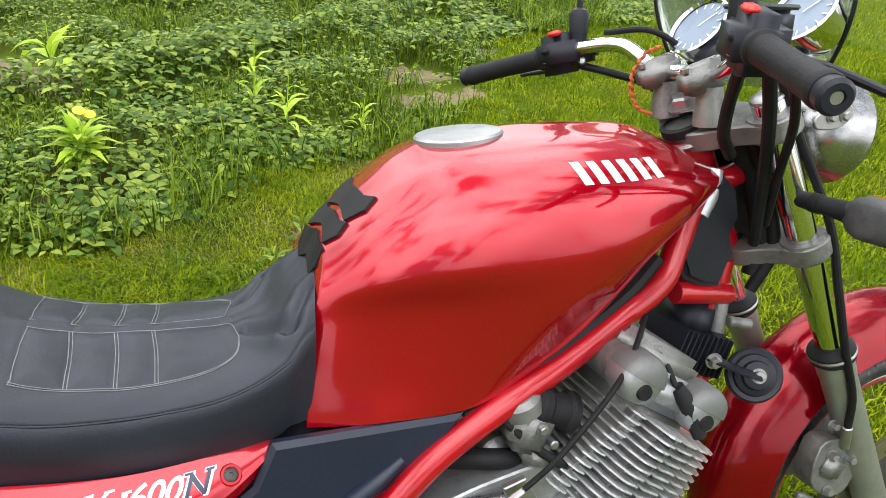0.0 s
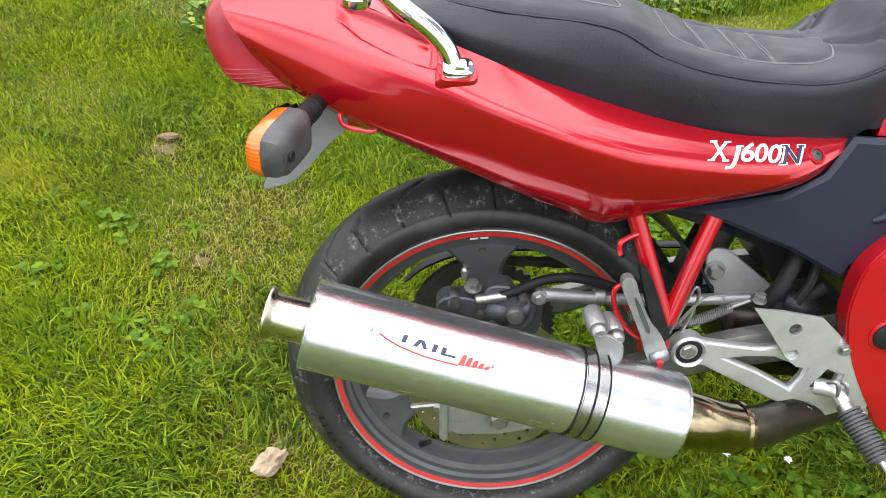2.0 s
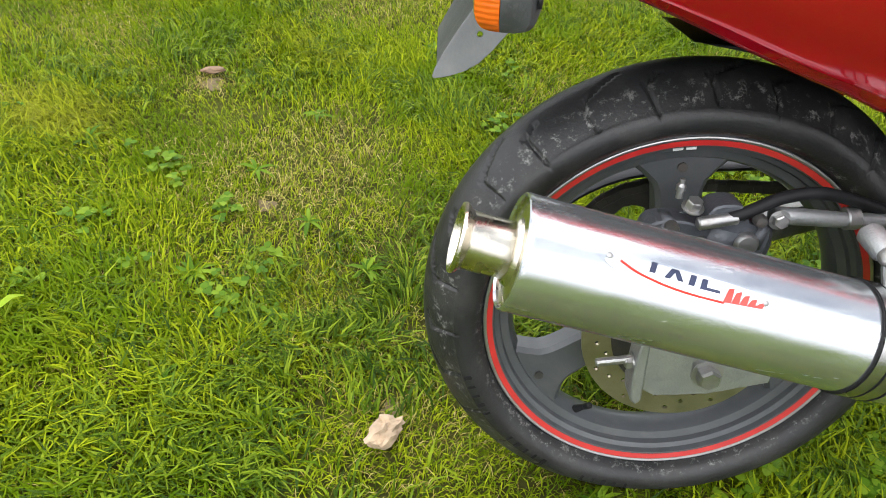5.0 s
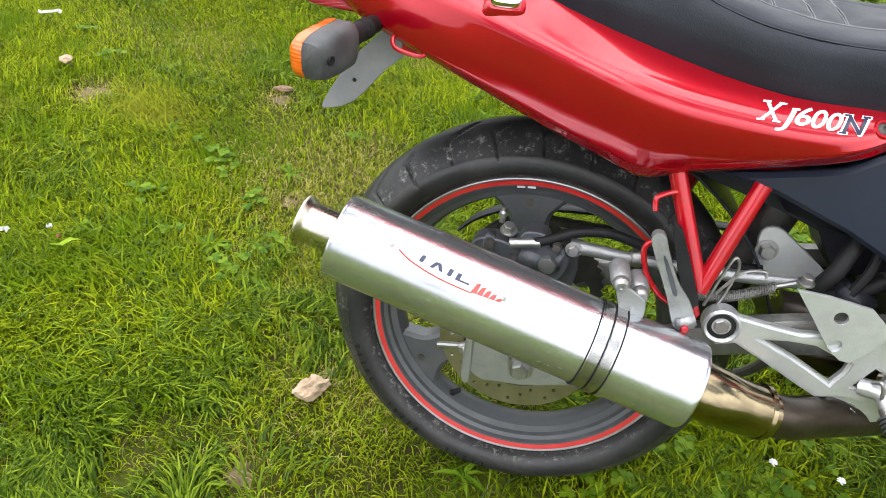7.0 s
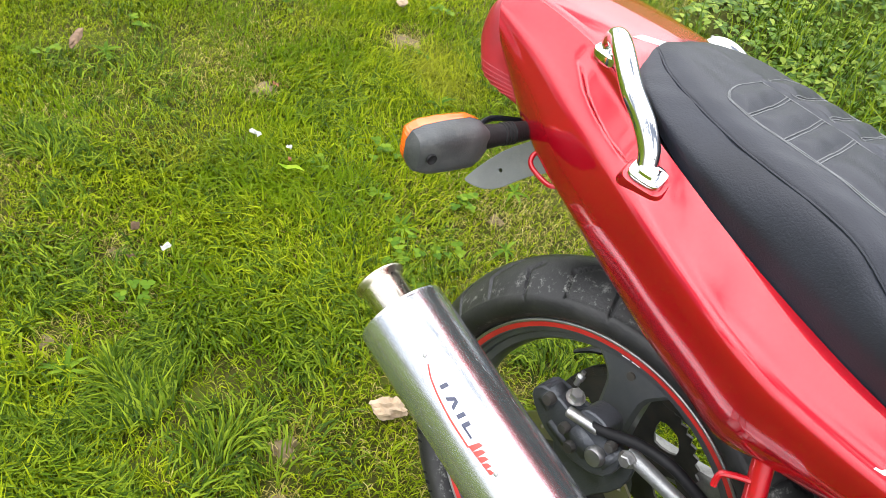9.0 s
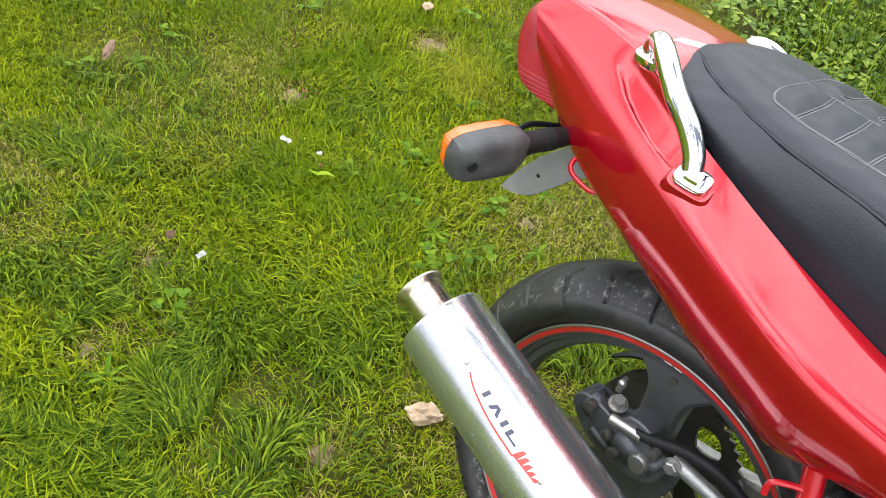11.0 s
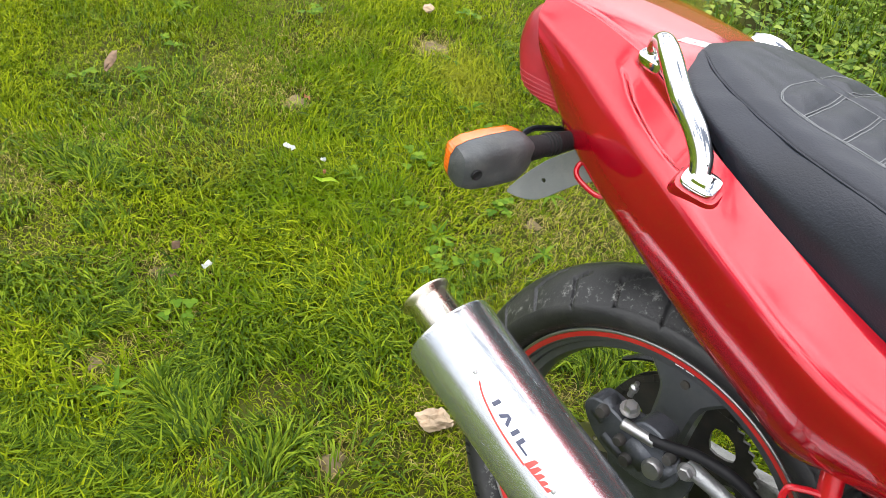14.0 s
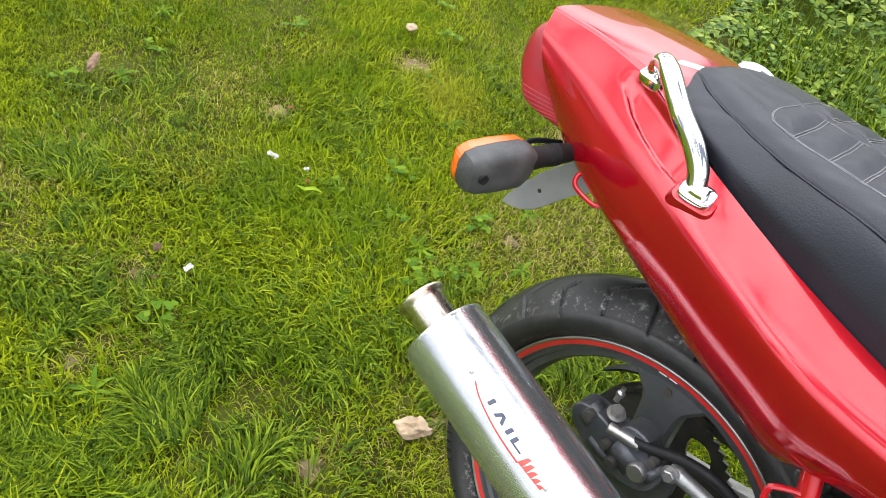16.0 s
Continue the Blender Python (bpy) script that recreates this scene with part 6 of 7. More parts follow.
for c, d, s in ((Vector((.905, .222, 1.130)), (gl0 - gl1), 1), (Vector((.880, -.220, 1.165)), (gr0 - gr1), -1)):
    q = d.to_track_quat("X", "Z").to_matrix().to_4x4()
    part("switch_housing", block(c, (.074, .054, .060), q, .014), PLASTIC, bar, "black switch housing")
    part("red_switch", block(c + Vector((-.014, -.006, .031)), (.020, .014, .008), q, .002), REDDECAL, bar, "small red kill switch")
    part("switch_button", block(c + Vector((-.026, -.004, .004)), (.014, .014, .012), q, .003), RUBBER, bar)
    part("switch_button", block(c + Vector((-.024, -.002, -.014)), (.014, .012, .008), q, .003), PLASTIC, bar)
    part("lever_perch", block(c + Vector((.028, -.03 * s, .004)), (.04, .03, .028), q, .008), PLASTIC, bar)
    part("mirror_mount", lathe([(.013, 0), (.0145, .010), (.0150, .042), (.0120, .049), (.0045, .052), (.0045, .14)], c + Vector((.022, -.014 if s > 0 else .046, .018)), (0, 0, 1), 18), PLASTIC, bar, "black mirror stem mount")
part("bar_screw", lathe([(0, .008), (.005, .007), (.007, .002), (.007, 0)], (.928, .19, 1.122), (-.6, -.7, .2), 12), STEEL, bar)
part("brake_lever", tube([(.93, -.20, 1.150), (.965, -.235, 1.140), (.985, -.30, 1.118), (.975, -.38, 1.100)], [.010, .010, .009, .008], 10, flat=.55), PLASTIC, bar, "black front brake lever")
part("clutch_perch_cable", tube([(.93, .20, 1.115), (.96, .14, 1.105), (.985, .08, 1.09), (1.03, .05, 1.03)], .006, 10), CABLE, bar)
part("lever", tube([(.935, .20, 1.125), (.965, .25, 1.125), (.955, .33, 1.10), (.93, .40, 1.085)], [.009, .009, .008, .007], 10, flat=.55), PLASTIC, bar, "black clutch lever")
reservoir = part("master_cylinder", block((.952, -.146, 1.182), (.052, .058, .032), pose(0, 0, 0, 0, 0, 15), .006), PLASTIC, bar, "black brake fluid reservoir")
part("reservoir_lid", block((.952, -.146, 1.1995), (.056, .062, .006), pose(0, 0, 0, 0, 0, 15), .002), GREYPLASTIC, reservoir, "faded black lid")
for k, pts in enumerate(([(.945, .16, 1.165), (.99, .10, 1.168), (1.04, .07, 1.12), (1.07, .05, 1.0)], [(.93, -.15, 1.13), (.952, -.115, 1.09), (.965, -.098, 1.05), (.995, -.08, 1.02)], [(.925, -.20, 1.14), (.965, -.170, 1.07), (1.015, -.122, .98), (1.05, -.085, .90)], [(.90, -.26, 1.14), (.955, -.215, 1.08), (1.01, -.15, 1.01), (1.05, -.10, .93)])):
    part("control_cable", tube(pts, (.0045, .008, .008, .0055)[k], 10), CABLE, bar, "black control cable")
# braided cord tied round the clamp
pts = []
for k in range(90):
    u = k / 89
    c = spline([(.952, .03, 1.150), (.940, .045, 1.140), (.930, .055, 1.115), (.930, .056, 1.09), (.938, .05, 1.068), (.95, .035, 1.06)], 90)[k]
    pts.append((c[0] + .0017 * math.cos(u * 75), c[1] + .0017 * math.sin(u * 75), c[2]))
part("tied_cord", tube(pts, .0024, 8, 90), CORD, bar, "braided orange cord tied round the clamp")

# ---- instruments, screen, headlamp
dash = group_part("instruments", label="two chrome-ringed dials")
dn = Vector((-.80, -.06, .60)).normalized()
for c in (Vector((1.034, .060, 1.176)), Vector((1.098, -.060, 1.196))):
    cup = part("dial_cup", lathe([(0, -.055), (.030, -.052), (.042, -.03), (.046, 0), (.047, .004), (.044, .006), (.041, .002)], c, dn, 40), CHROME, dash, "chromed dial housing")
    part("dial_face", lathe([(0, .0), (.0415, 0)], c, dn, 40), DIALFACE, cup, "dark blue dial")
    d, a, b = axes_of(dn)
    for k in range(13):
        t = radians(-45 + k * 22.5)
        v = a * math.cos(t) + b * math.sin(t)
        part("dial_mark", rod(c + v * .030 + dn * .001, c + v * .037 + dn * .001, .0011, 4, 0), WHITE, cup)
    part("needle", rod(c + dn * .002, c + (a * -.8 + b * .6) * .030 + dn * .002, .0009, 4, 0), WHITE, cup)
part("dash_panel", block((1.035, 0, 1.145), (.07, .06, .03), pose(0, 0, 0, 0, -38, 0), .006), PLASTIC, dash)
# the screen turns with the handlebar
screen_bm = bmesh.new()
rows = []
for i in range(14):
    v = i / 13
    wide = .095 + .045 * math.sin(min(1, v * 1.5) * math.pi / 2)
    rows.append([(1.10 - .41 * wide * math.sin(q) + .91 * (.085 * math.cos(q) - .045 * v), .035 + .91 * wide * math.sin(q) + .41 * (.085 * math.cos(q) - .045 * v), 1.09 + .20 * v) for q in np.linspace(-1.5, 1.5, 24)])
grid_faces(screen_bm, rows)
bmesh.ops.solidify(screen_bm, geom=list(screen_bm.faces), thickness=.0025)
GLASS = mat("smoked_screen", (0.42, 0.50, 0.44), 0.05, 0, 0, 0.02, 20, trans=0.9)
fly = part("fly_screen", screen_bm, GLASS, bike, "small smoked windscreen round the dials")
for side in (0, -1):
    part("screen_edge", tube([r[side] for r in rows], .0028, 8, 40), CABLE, fly, "dark bead along the screen's edge")
lampf = group_part("headlamp", label="round chromed headlamp")
hx = Vector((.98, 0, -.18)).normalized()
part("shell", lathe([(0, -.078), (.030, -.075), (.055, -.058), (.070, -.03), (.075, 0), (.078, .012), (.073, .022)], (1.228, 0, 1.034), hx, 48), STRAP, lampf, "chromed shell")
part("lens", lathe([(.073, .020), (.050, .034), (0, .040)], (1.228, 0, 1.034), hx, 48), GLASS, lampf, "clear headlamp glass")
part("lamp_bracket", plate(smooth_loop([(1.108, 1.068), (1.138, 1.082), (1.166, 1.082), (1.170, 1.066), (1.148, 1.052), (1.113, 1.052)], 3), -.094, -.099, bevel=.002), STEEL, lampf)
for x, z in ((1.134, 1.068), (1.156, 1.069)):
    part("bracket_bolt", hexbolt((x, -.099, z), (0, -1, 0), .006, .005), STEEL, lampf)
indicator("turn_signal", (1.085, -.112, .966), (1.118, -.290, .958), "front turn signal on a black stalk", 1)
indicator("turn_signal", (1.12, .12, .955), (1.14, .28, .955), "front turn signal on a black stalk", 1)

# ================================================================ GROUND
def gz(x):
    """The lawn rises gently towards the front wheel."""
    u = np.clip(np.asarray(x, float) / 2.6, 0, 1)
    return .15 * u * u * (3 - 2 * u)


axis = np.unique(np.concatenate([-np.geomspace(6, 400, 14), np.linspace(-6, 6, 61), np.geomspace(6, 400, 14)]))
gx, gy = np.meshgrid(axis, axis, indexing="ij")
gk = len(axis)
gi = (np.arange(gk - 1)[:, None] * gk + np.arange(gk - 1)[None]).ravel()
me = bpy.data.meshes.new("ground")
wob = .006 * np.sin(gx * 2.3 + 1.0) * np.sin(gy * 1.9) * (np.abs(gx) < 6)
me.from_pydata(np.stack([gx, gy, gz(gx) + wob - .004], -1).reshape(-1, 3).tolist(), [], np.stack([gi, gi + gk, gi + gk + 1, gi + 1], 1).tolist())
tagged(link("ground", me, SOIL, None, "lawn soil with moss and thatch under the grass"), category="ground", kind="structure")

rng = np.random.default_rng(7)


def scatter(n, x0, x1, y0, y1):
    return np.c_[rng.uniform(x0, x1, n), rng.uniform(y0, y1, n)]


def lumps(xy, scale, seed):
    """Smooth patchy values from 0 to 1 over the lawn."""
    r = np.random.default_rng(seed)
    v = np.zeros(len(xy))
    for k in range(7):
        a = r.uniform(0, 2 * np.pi)
        f = scale * r.uniform(.6, 2.4)
        v += np.sin((xy[:, 0] * np.cos(a) + xy[:, 1] * np.sin(a)) * f + r.uniform(0, 6.3))
    return 1 / (1 + np.exp(-1.1 * v))


BARE = ((-.868, -.388, .045), (-.425, -.150, .055), (-.345, -.215, .04), (-1.414, .411, .07), (-.36, .10, .05), (-1.02, -.19, .05), (-1.45, .95, .10), (-.66, .62, .04), (-.9, 1.12, .06), (1.60, 3.40, .17), (1.72, 3.32, .12), (1.50, 2.98, .15), (1.68, 2.95, .16), (1.84, 3.00, .12), (2.18, 3.72, .12), (-.55, 3.75, .42), (-1.15, 4.0, .5), (-.2, 3.55, .2), (.72, 1.78, .05))


def bare(xy):
    """How bare the soil is at a place, 0 to 1."""
    v = np.zeros(len(xy))
    for x, y, r in BARE:
        v = np.maximum(v, np.exp(-(((xy[:, 0] - x) ** 2 + (xy[:, 1] - y) ** 2) / r**2) ** 1.5))
    return v


def weed_edge(x):
    return np.interp(x, [-3, -1.25, -1.1, -.4, .0, .3, .6, 1.1, 1.5, 2.0, 2.3, 3.0, 4.0, 5.0, 6.0], [9, 3.0, 1.98, 1.98, 1.82, 2.05, 2.3, 2.45, 2.6, 3.2, 3.95, 4.3, 4.6, 6.0, 9.0])


def blades(name, xy, h, w, lean, material, label, category, turn=None, spread=1.7):
    """Bent blades, one joined mesh; xy, h, w, lean are arrays."""
    n = len(xy)
    r = np.random.default_rng(len(name) + n)
    la = r.uniform(0, 2 * np.pi, n) if turn is None else turn + r.normal(0, spread, n)
    az = la + np.pi / 2 + r.normal(0, .5, n)
    side = np.stack([np.cos(az), np.sin(az), 0 * az], 1) * (w / 2)[:, None]
    ld = np.stack([np.cos(la), np.sin(la), 0 * la], 1)
    base = np.c_[xy, gz(xy[:, 0]) - .006]
    up = np.array([0, 0, 1.0])
    ang = np.minimum(lean * 1.25, 1.75)
    m1 = base + up * (h * .52 * np.cos(ang * .35))[:, None] + ld * (h * .52 * np.sin(ang * .35))[:, None]
    tip = m1 + up * (h * .52 * np.cos(ang * 1.15))[:, None] + ld * (h * .52 * np.sin(ang * 1.15))[:, None]
    co = np.stack([base - side * .7, base + side * .7, m1 + side, m1 - side, tip], 1).reshape(-1, 3)
    me = bpy.data.meshes.new(name)
    me.vertices.add(5 * n)
    me.vertices.foreach_set("co", co.ravel())
    k = 5 * np.arange(n)[:, None]
    loops = np.concatenate([k + [0, 1, 2, 3], k + [3, 2, 4]], 1).ravel()
    me.loops.add(len(loops))
    me.loops.foreach_set("vertex_index", loops.astype(np.int32))
    me.polygons.add(2 * n)
    me.polygons.foreach_set("loop_start", (7 * np.arange(n)[:, None] + [0, 4]).ravel().astype(np.int32))
    me.update(calc_edges=True)
    return tagged(link(name, me, material, None, label), category=category, kind="stuff")


def leaf_sheet(name, at, heading, size, tilt, material, label, category, width=.62, kind="stuff", droop=.25, parent=None):
    """Pointed leaves with a folded middle rib, joined; at holds their stalk ends."""
    n = len(at)
    c, s = np.cos(heading), np.sin(heading)
    ct, st = np.cos(tilt), np.sin(tilt)
    fw = np.stack([c * ct, s * ct, st], 1)
    sd = np.stack([-s, c, 0 * c], 1)
    up = np.cross(fw, sd)
    L, W = size[:, None], (size * width / 2)[:, None]
    pts = [at, at + fw * L * .30 + sd * W * .85 + up * L * .07, at + fw * L * .30 + up * L * .02, at + fw * L * .30 - sd * W * .85 + up * L * .07,
           at + fw * L * .66 + sd * W * .80 - up * L * droop * .25 + up * L * .05, at + fw * L * .66 - up * L * droop * .25, at + fw * L * .66 - sd * W * .80 - up * L * droop * .25 + up * L * .05, at + fw * L - up * L * droop]
    co = np.stack(pts, 1).reshape(-1, 3)
    k = 8 * np.arange(n)[:, None]
    loops = np.concatenate([k + [0, 2, 1], k + [0, 3, 2], k + [1, 2, 5, 4], k + [2, 3, 6, 5], k + [4, 5, 7], k + [5, 6, 7]], 1).ravel()
    me = bpy.data.meshes.new(name)
    me.vertices.add(8 * n)
    me.vertices.foreach_set("co", co.ravel())
    me.loops.add(len(loops))
    me.loops.foreach_set("vertex_index", loops.astype(np.int32))
    me.polygons.add(6 * n)
    me.polygons.foreach_set("loop_start", (20 * np.arange(n)[:, None] + [0, 3, 6, 10, 14, 17]).ravel().astype(np.int32))
    me.update(calc_edges=True)
    ob = link(name, me, material, parent, label)
    return tagged(ob, category=category, kind=kind) if kind else ob


# short lawn
near = scatter(510000, -2.7, 1.7, -.85, 2.5)
keep = (rng.uniform(0, 1, len(near)) > bare(near) * .95) & (near[:, 1] < weed_edge(near[:, 0]) + .1)
keep &= rng.uniform(0, 1, len(near)) < .50 + .5 * lumps(near, 9, 3)
edge = np.min([near[:, 0] + 2.7, 1.7 - near[:, 0], near[:, 1] + .85, 2.5 - near[:, 1]], 0)
near = near[keep & (rng.uniform(0, .28, len(near)) < edge + .02)]
long = lumps(near, 5.5, 11)
m = len(near)
h = (.024 + .034 * long) * rng.uniform(.4, 1.5, m)
blades("grass", near, h, rng.uniform(.0014, .0034, m) * (.80 + .7 * long), rng.uniform(.55, 1.75, m), GRASS, "short mown green lawn grass with yellowed patches", "grass", 6.3 * lumps(near, 3.0, 5), 1.3)
tuft = scatter(170000, -2.6, 1.5, -.82, 2.2)
deep = lumps(tuft, 4.2, 21) * lumps(tuft, 11, 23) ** .5
# clumps from x = .05 on also put the motorcycle's shade into darker blades
clump = np.concatenate([np.c_[rng.normal(x, .13, 2800), rng.normal(y, .11, 2800)] for x, y in ((-.73, -.50), (-.92, -.58), (-.80, -.66), (-.60, -.42), (-.88, -.36), (-1.12, -.60), (-.55, -.62), (-.70, -.28), (-1.0, -.47), (-.62, -.05), (-1.35, -.2), (-.45, .30), (-1.25, .55), (.20, .12), (.38, -.02), (.52, .16), (.70, .05), (.85, .25), (.45, .36), (.05, .30))])
tuft = np.concatenate([tuft[(rng.uniform(.30, .95, len(tuft)) < deep) & (bare(tuft) < .3) & (tuft[:, 1] < weed_edge(tuft[:, 0]))], clump[lumps(clump, 16, 22) > .40]])
m = len(tuft)
blades("coarse_grass", tuft, rng.uniform(.032, .082, m), rng.uniform(.0024, .0050, m), rng.uniform(.6, 1.7, m), TUFT, "coarser darker green grass tufts, some adding shade under the motorcycle", "grass", 12.6 * lumps(tuft, 9, 8), .55)
dry = scatter(150000, -2.6, 1.6, -.82, 2.3)
dry = dry[(rng.uniform(0, 1, len(dry)) < .10 + .9 * lumps(dry, 5, 31) ** 2.5 + bare(dry)) & (dry[:, 1] < weed_edge(dry[:, 0]))]
m = len(dry)
blades("dry_grass", dry, rng.uniform(.02, .055, m), rng.uniform(.0008, .0018, m), rng.uniform(1.0, 2.0, m), STRAW, "dry straw-coloured blades among the grass", "grass")
far = np.concatenate([scatter(150000, 1.5, 5.5, -.8, 4.6), scatter(60000, 4.5, 10, 1.2, 7.5), scatter(30000, -4.5, -2.5, -1.1, 5.0), scatter(44000, -4.0, -1.2, 2.2, 6.0), scatter(70000, -6, 7, -5.5, -.75), scatter(30000, -9, -4.3, -4, 7)])
far = far[(far[:, 1] < weed_edge(far[:, 0])) & (bare(far) < .5) & (rng.uniform(0, 1, len(far)) < (9.0 - np.hypot(far[:, 0] - 2, far[:, 1] - 1.5)) / 3.5)]
m = len(far)
blades("far_grass", far, rng.uniform(.02, .070, m), rng.uniform(.0030, .0070, m), rng.uniform(.3, 1.6, m), GRASS, "mown lawn grass further off", "grass", 6.3 * lumps(far, 3, 6))

# weeds behind the motorcycle
wd = scatter(27000, -1.3, 5.4, 1.7, 6.8)
wd = wd[(wd[:, 1] > weed_edge(wd[:, 0]) - .12 * rng.uniform(0, 1, len(wd))) & (rng.uniform(0, 1, len(wd)) > bare(wd) * 1.3)]
rise = np.clip((wd[:, 1] - weed_edge(wd[:, 0])) * 1.1 + .25, .15, 1)
tall = (.05 + .17 * lumps(wd, 4, 41)) * rise * rng.uniform(.5, 1.15, len(wd))
at, hd, sz, tl = [], [], [], []
for k in range(3):
    hdg = rng.uniform(0, 2.1, len(wd)) + 2.1 * k
    at.append(np.c_[wd + .008 * np.stack([np.cos(hdg), np.sin(hdg)], 1), gz(wd[:, 0]) + tall])
    hd.append(hdg), sz.append(rng.uniform(.020, .056, len(wd)) * (.65 + .7 * lumps(wd, 3, 43))), tl.append(rng.uniform(-.35, .45, len(wd)))
leaf_sheet("weeds", np.concatenate(at), np.concatenate(hd), np.concatenate(sz), np.concatenate(tl), WEED, "low leafy green weeds behind the lawn", "weeds", .72)
m = len(wd)
stem = wd[: m // 2]
blades("weed_stems", stem, tall[: m // 2] * 1.02, np.full(len(stem), .0025), rng.uniform(0, .25, len(stem)), WEED, "thin green weed stems", "weeds")
tg = scatter(40000, -1.3, 4.0, 1.8, 6.0)
tg = tg[(tg[:, 1] > weed_edge(tg[:, 0]) - .15) & (bare(tg) < .4) & (lumps(tg, 4, 51) > .35)]
m = len(tg)
blades("tall_grass", tg, rng.uniform(.08, .26, m), rng.uniform(.003, .007, m), rng.uniform(.3, 1.2, m), TUFT, "tall grass growing between the weeds", "grass")

# clover and broad leaves in the lawn
# real clover by the engine, thickened to deepen the shade there
spots = np.concatenate([scatter(24, -2.5, .3, -.7, 1.9), scatter(230, .15, 1.3, -.35, .9), np.c_[rng.normal(-.85, .16, 9), rng.normal(.50, .14, 9)]])
at, hd, sz, tl = [], [], [], []
for x, y in spots:
    for j in range(int(rng.integers(4, 11))):
        p = np.array([x, y]) + rng.normal(0, .022, 2)
        hgt = rng.uniform(.016, .038)
        a0 = rng.uniform(0, 6.3)
        s0 = rng.uniform(.011, .019)
        for q in range(3):
            at.append((*p, gz(p[0]) + hgt)), hd.append(a0 + q * 2.09), sz.append(s0), tl.append(rng.uniform(-.1, .3))
leaf_sheet("clover", np.array(at), np.array(hd), np.array(sz), np.array(tl), CLOVER, "three-leaved clover growing in the lawn", "clover", 1.0, droop=.1)
spots = np.concatenate([scatter(14, -2.3, .2, -.6, 1.8), scatter(14, .2, 1.2, -.3, .6), np.array([[-.70, .72], [-.56, .55], [-.75, .38], [-.58, .28], [-.72, .12], [-1.1, .80]])])
at, hd, sz, tl = [], [], [], []
for x, y in spots:
    a0 = rng.uniform(0, 6.3)
    for j in range(int(rng.integers(9, 16))):
        at.append((x, y, gz(x) + .012)), hd.append(a0 + j * 2.4), sz.append(rng.uniform(.025, .055)), tl.append(rng.uniform(.12, .7))
leaf_sheet("broad_leaf_weeds", np.array(at), np.array(hd), np.array(sz), np.array(tl), CLOVER, "flat rosettes of long-leaved lawn weeds", "weeds", .22, droop=.45)


# bare patches
def earth_patch(x, y, r):
    """Crumbly earth with a ragged rim that dips under the turf."""
    bm = bmesh.new()
    rows = []
    for i in range(9):
        v = i / 8
        ring = []
        for a in np.linspace(0, 2 * math.pi, 40, endpoint=False):
            q = r * v * (1 + .22 * math.sin(a * 3 + x * 9) + .13 * math.sin(a * 7 + y * 5) + .08 * math.sin(a * 11 + x * 31))
            px, py = x + q * math.cos(a), y + q * math.sin(a)
            ring.append((px, py, float(gz(px)) + .005 - .012 * v**2 + .006 * noise.noise((px * 23, py * 23, 0)) + .004 * noise.noise((px * 60, py * 60, 3))))
        rows.append(ring)
    grid_faces(bm, rows, close_v=True)
    bmesh.ops.remove_doubles(bm, verts=bm.verts, dist=1e-5)
    return tagged(part("earth_patch", bm, EARTH, None, "small bare patch of dry brown earth in the lawn"), category="earth", kind="structure")


for x, y, r in BARE:
    earth_patch(x, y, r * (.5 if y < 2 else .95))

# single plants
def big_plant(x, y, n, size, height, material, label, lift=.5):
    ob = tagged(new("weed_plant"), label, "plant")
    ob.matrix_basis = Matrix.Translation((x, y, float(gz(x))))
    r = np.random.default_rng(int(abs(x * 100) + n))
    at, hd, sz, tl = [], [], [], []
    for j in range(n):
        a = j * 2.4 + r.uniform(-.3, .3)
        z = height * r.uniform(.05, .75)
        at.append((.01 * math.cos(a), .01 * math.sin(a), z)), hd.append(a), sz.append(size * r.uniform(.6, 1.1)), tl.append(r.uniform(.1, 1.0) * lift * 2)
    leaf_sheet("leaves", np.array(at), np.array(hd), np.array(sz), np.array(tl), material, "", "", .34, "", .5, ob)
    part("stem", tube([(0, 0, -.01), (.005, .003, height * .5), (.01, -.004, height)], [.004, .003, .002], 8), material, ob)
    return ob


YELLOW = mat("yellow_petals", (0.85, 0.55, 0.02), 0.6, 0, 0, 0.1, 60)
DAISY = mat("white_petals", (0.8, 0.8, 0.78), 0.6, 0, 0, 0.05, 60)
dand = big_plant(-.02, 2.42, 64, .125, .23, LIME, "large lime-green sow thistle with a yellow flower", .75)
for k, (dx, dy, dz) in enumerate(((.012, -.004, .275), (.045, .01, .255))):
    part("flower_head", lathe([(0, .014), (.016, .013), (.024, .008), (.014, 0), (0, 0)], (dx, dy, dz), (.2, -.4, 1), 14), YELLOW, dand, "small yellow flower")
for q in (((.82, 2.72), 14, .11, .28, LIME), ((.70, 2.95), 14, .10, .40, LIME), ((1.15, 2.62), 10, .07, .18, LIME), ((.72, 1.72), 10, .06, .12, WEED), ((.60, 1.58), 9, .055, .08, WEED), ((-.25, 3.7), 12, .22, .30, LIME), ((-.05, 3.35), 9, .18, .22, LIME)):
    big_plant(*q[0], *q[1:], label="bright green leafy weed plant", lift=.6)
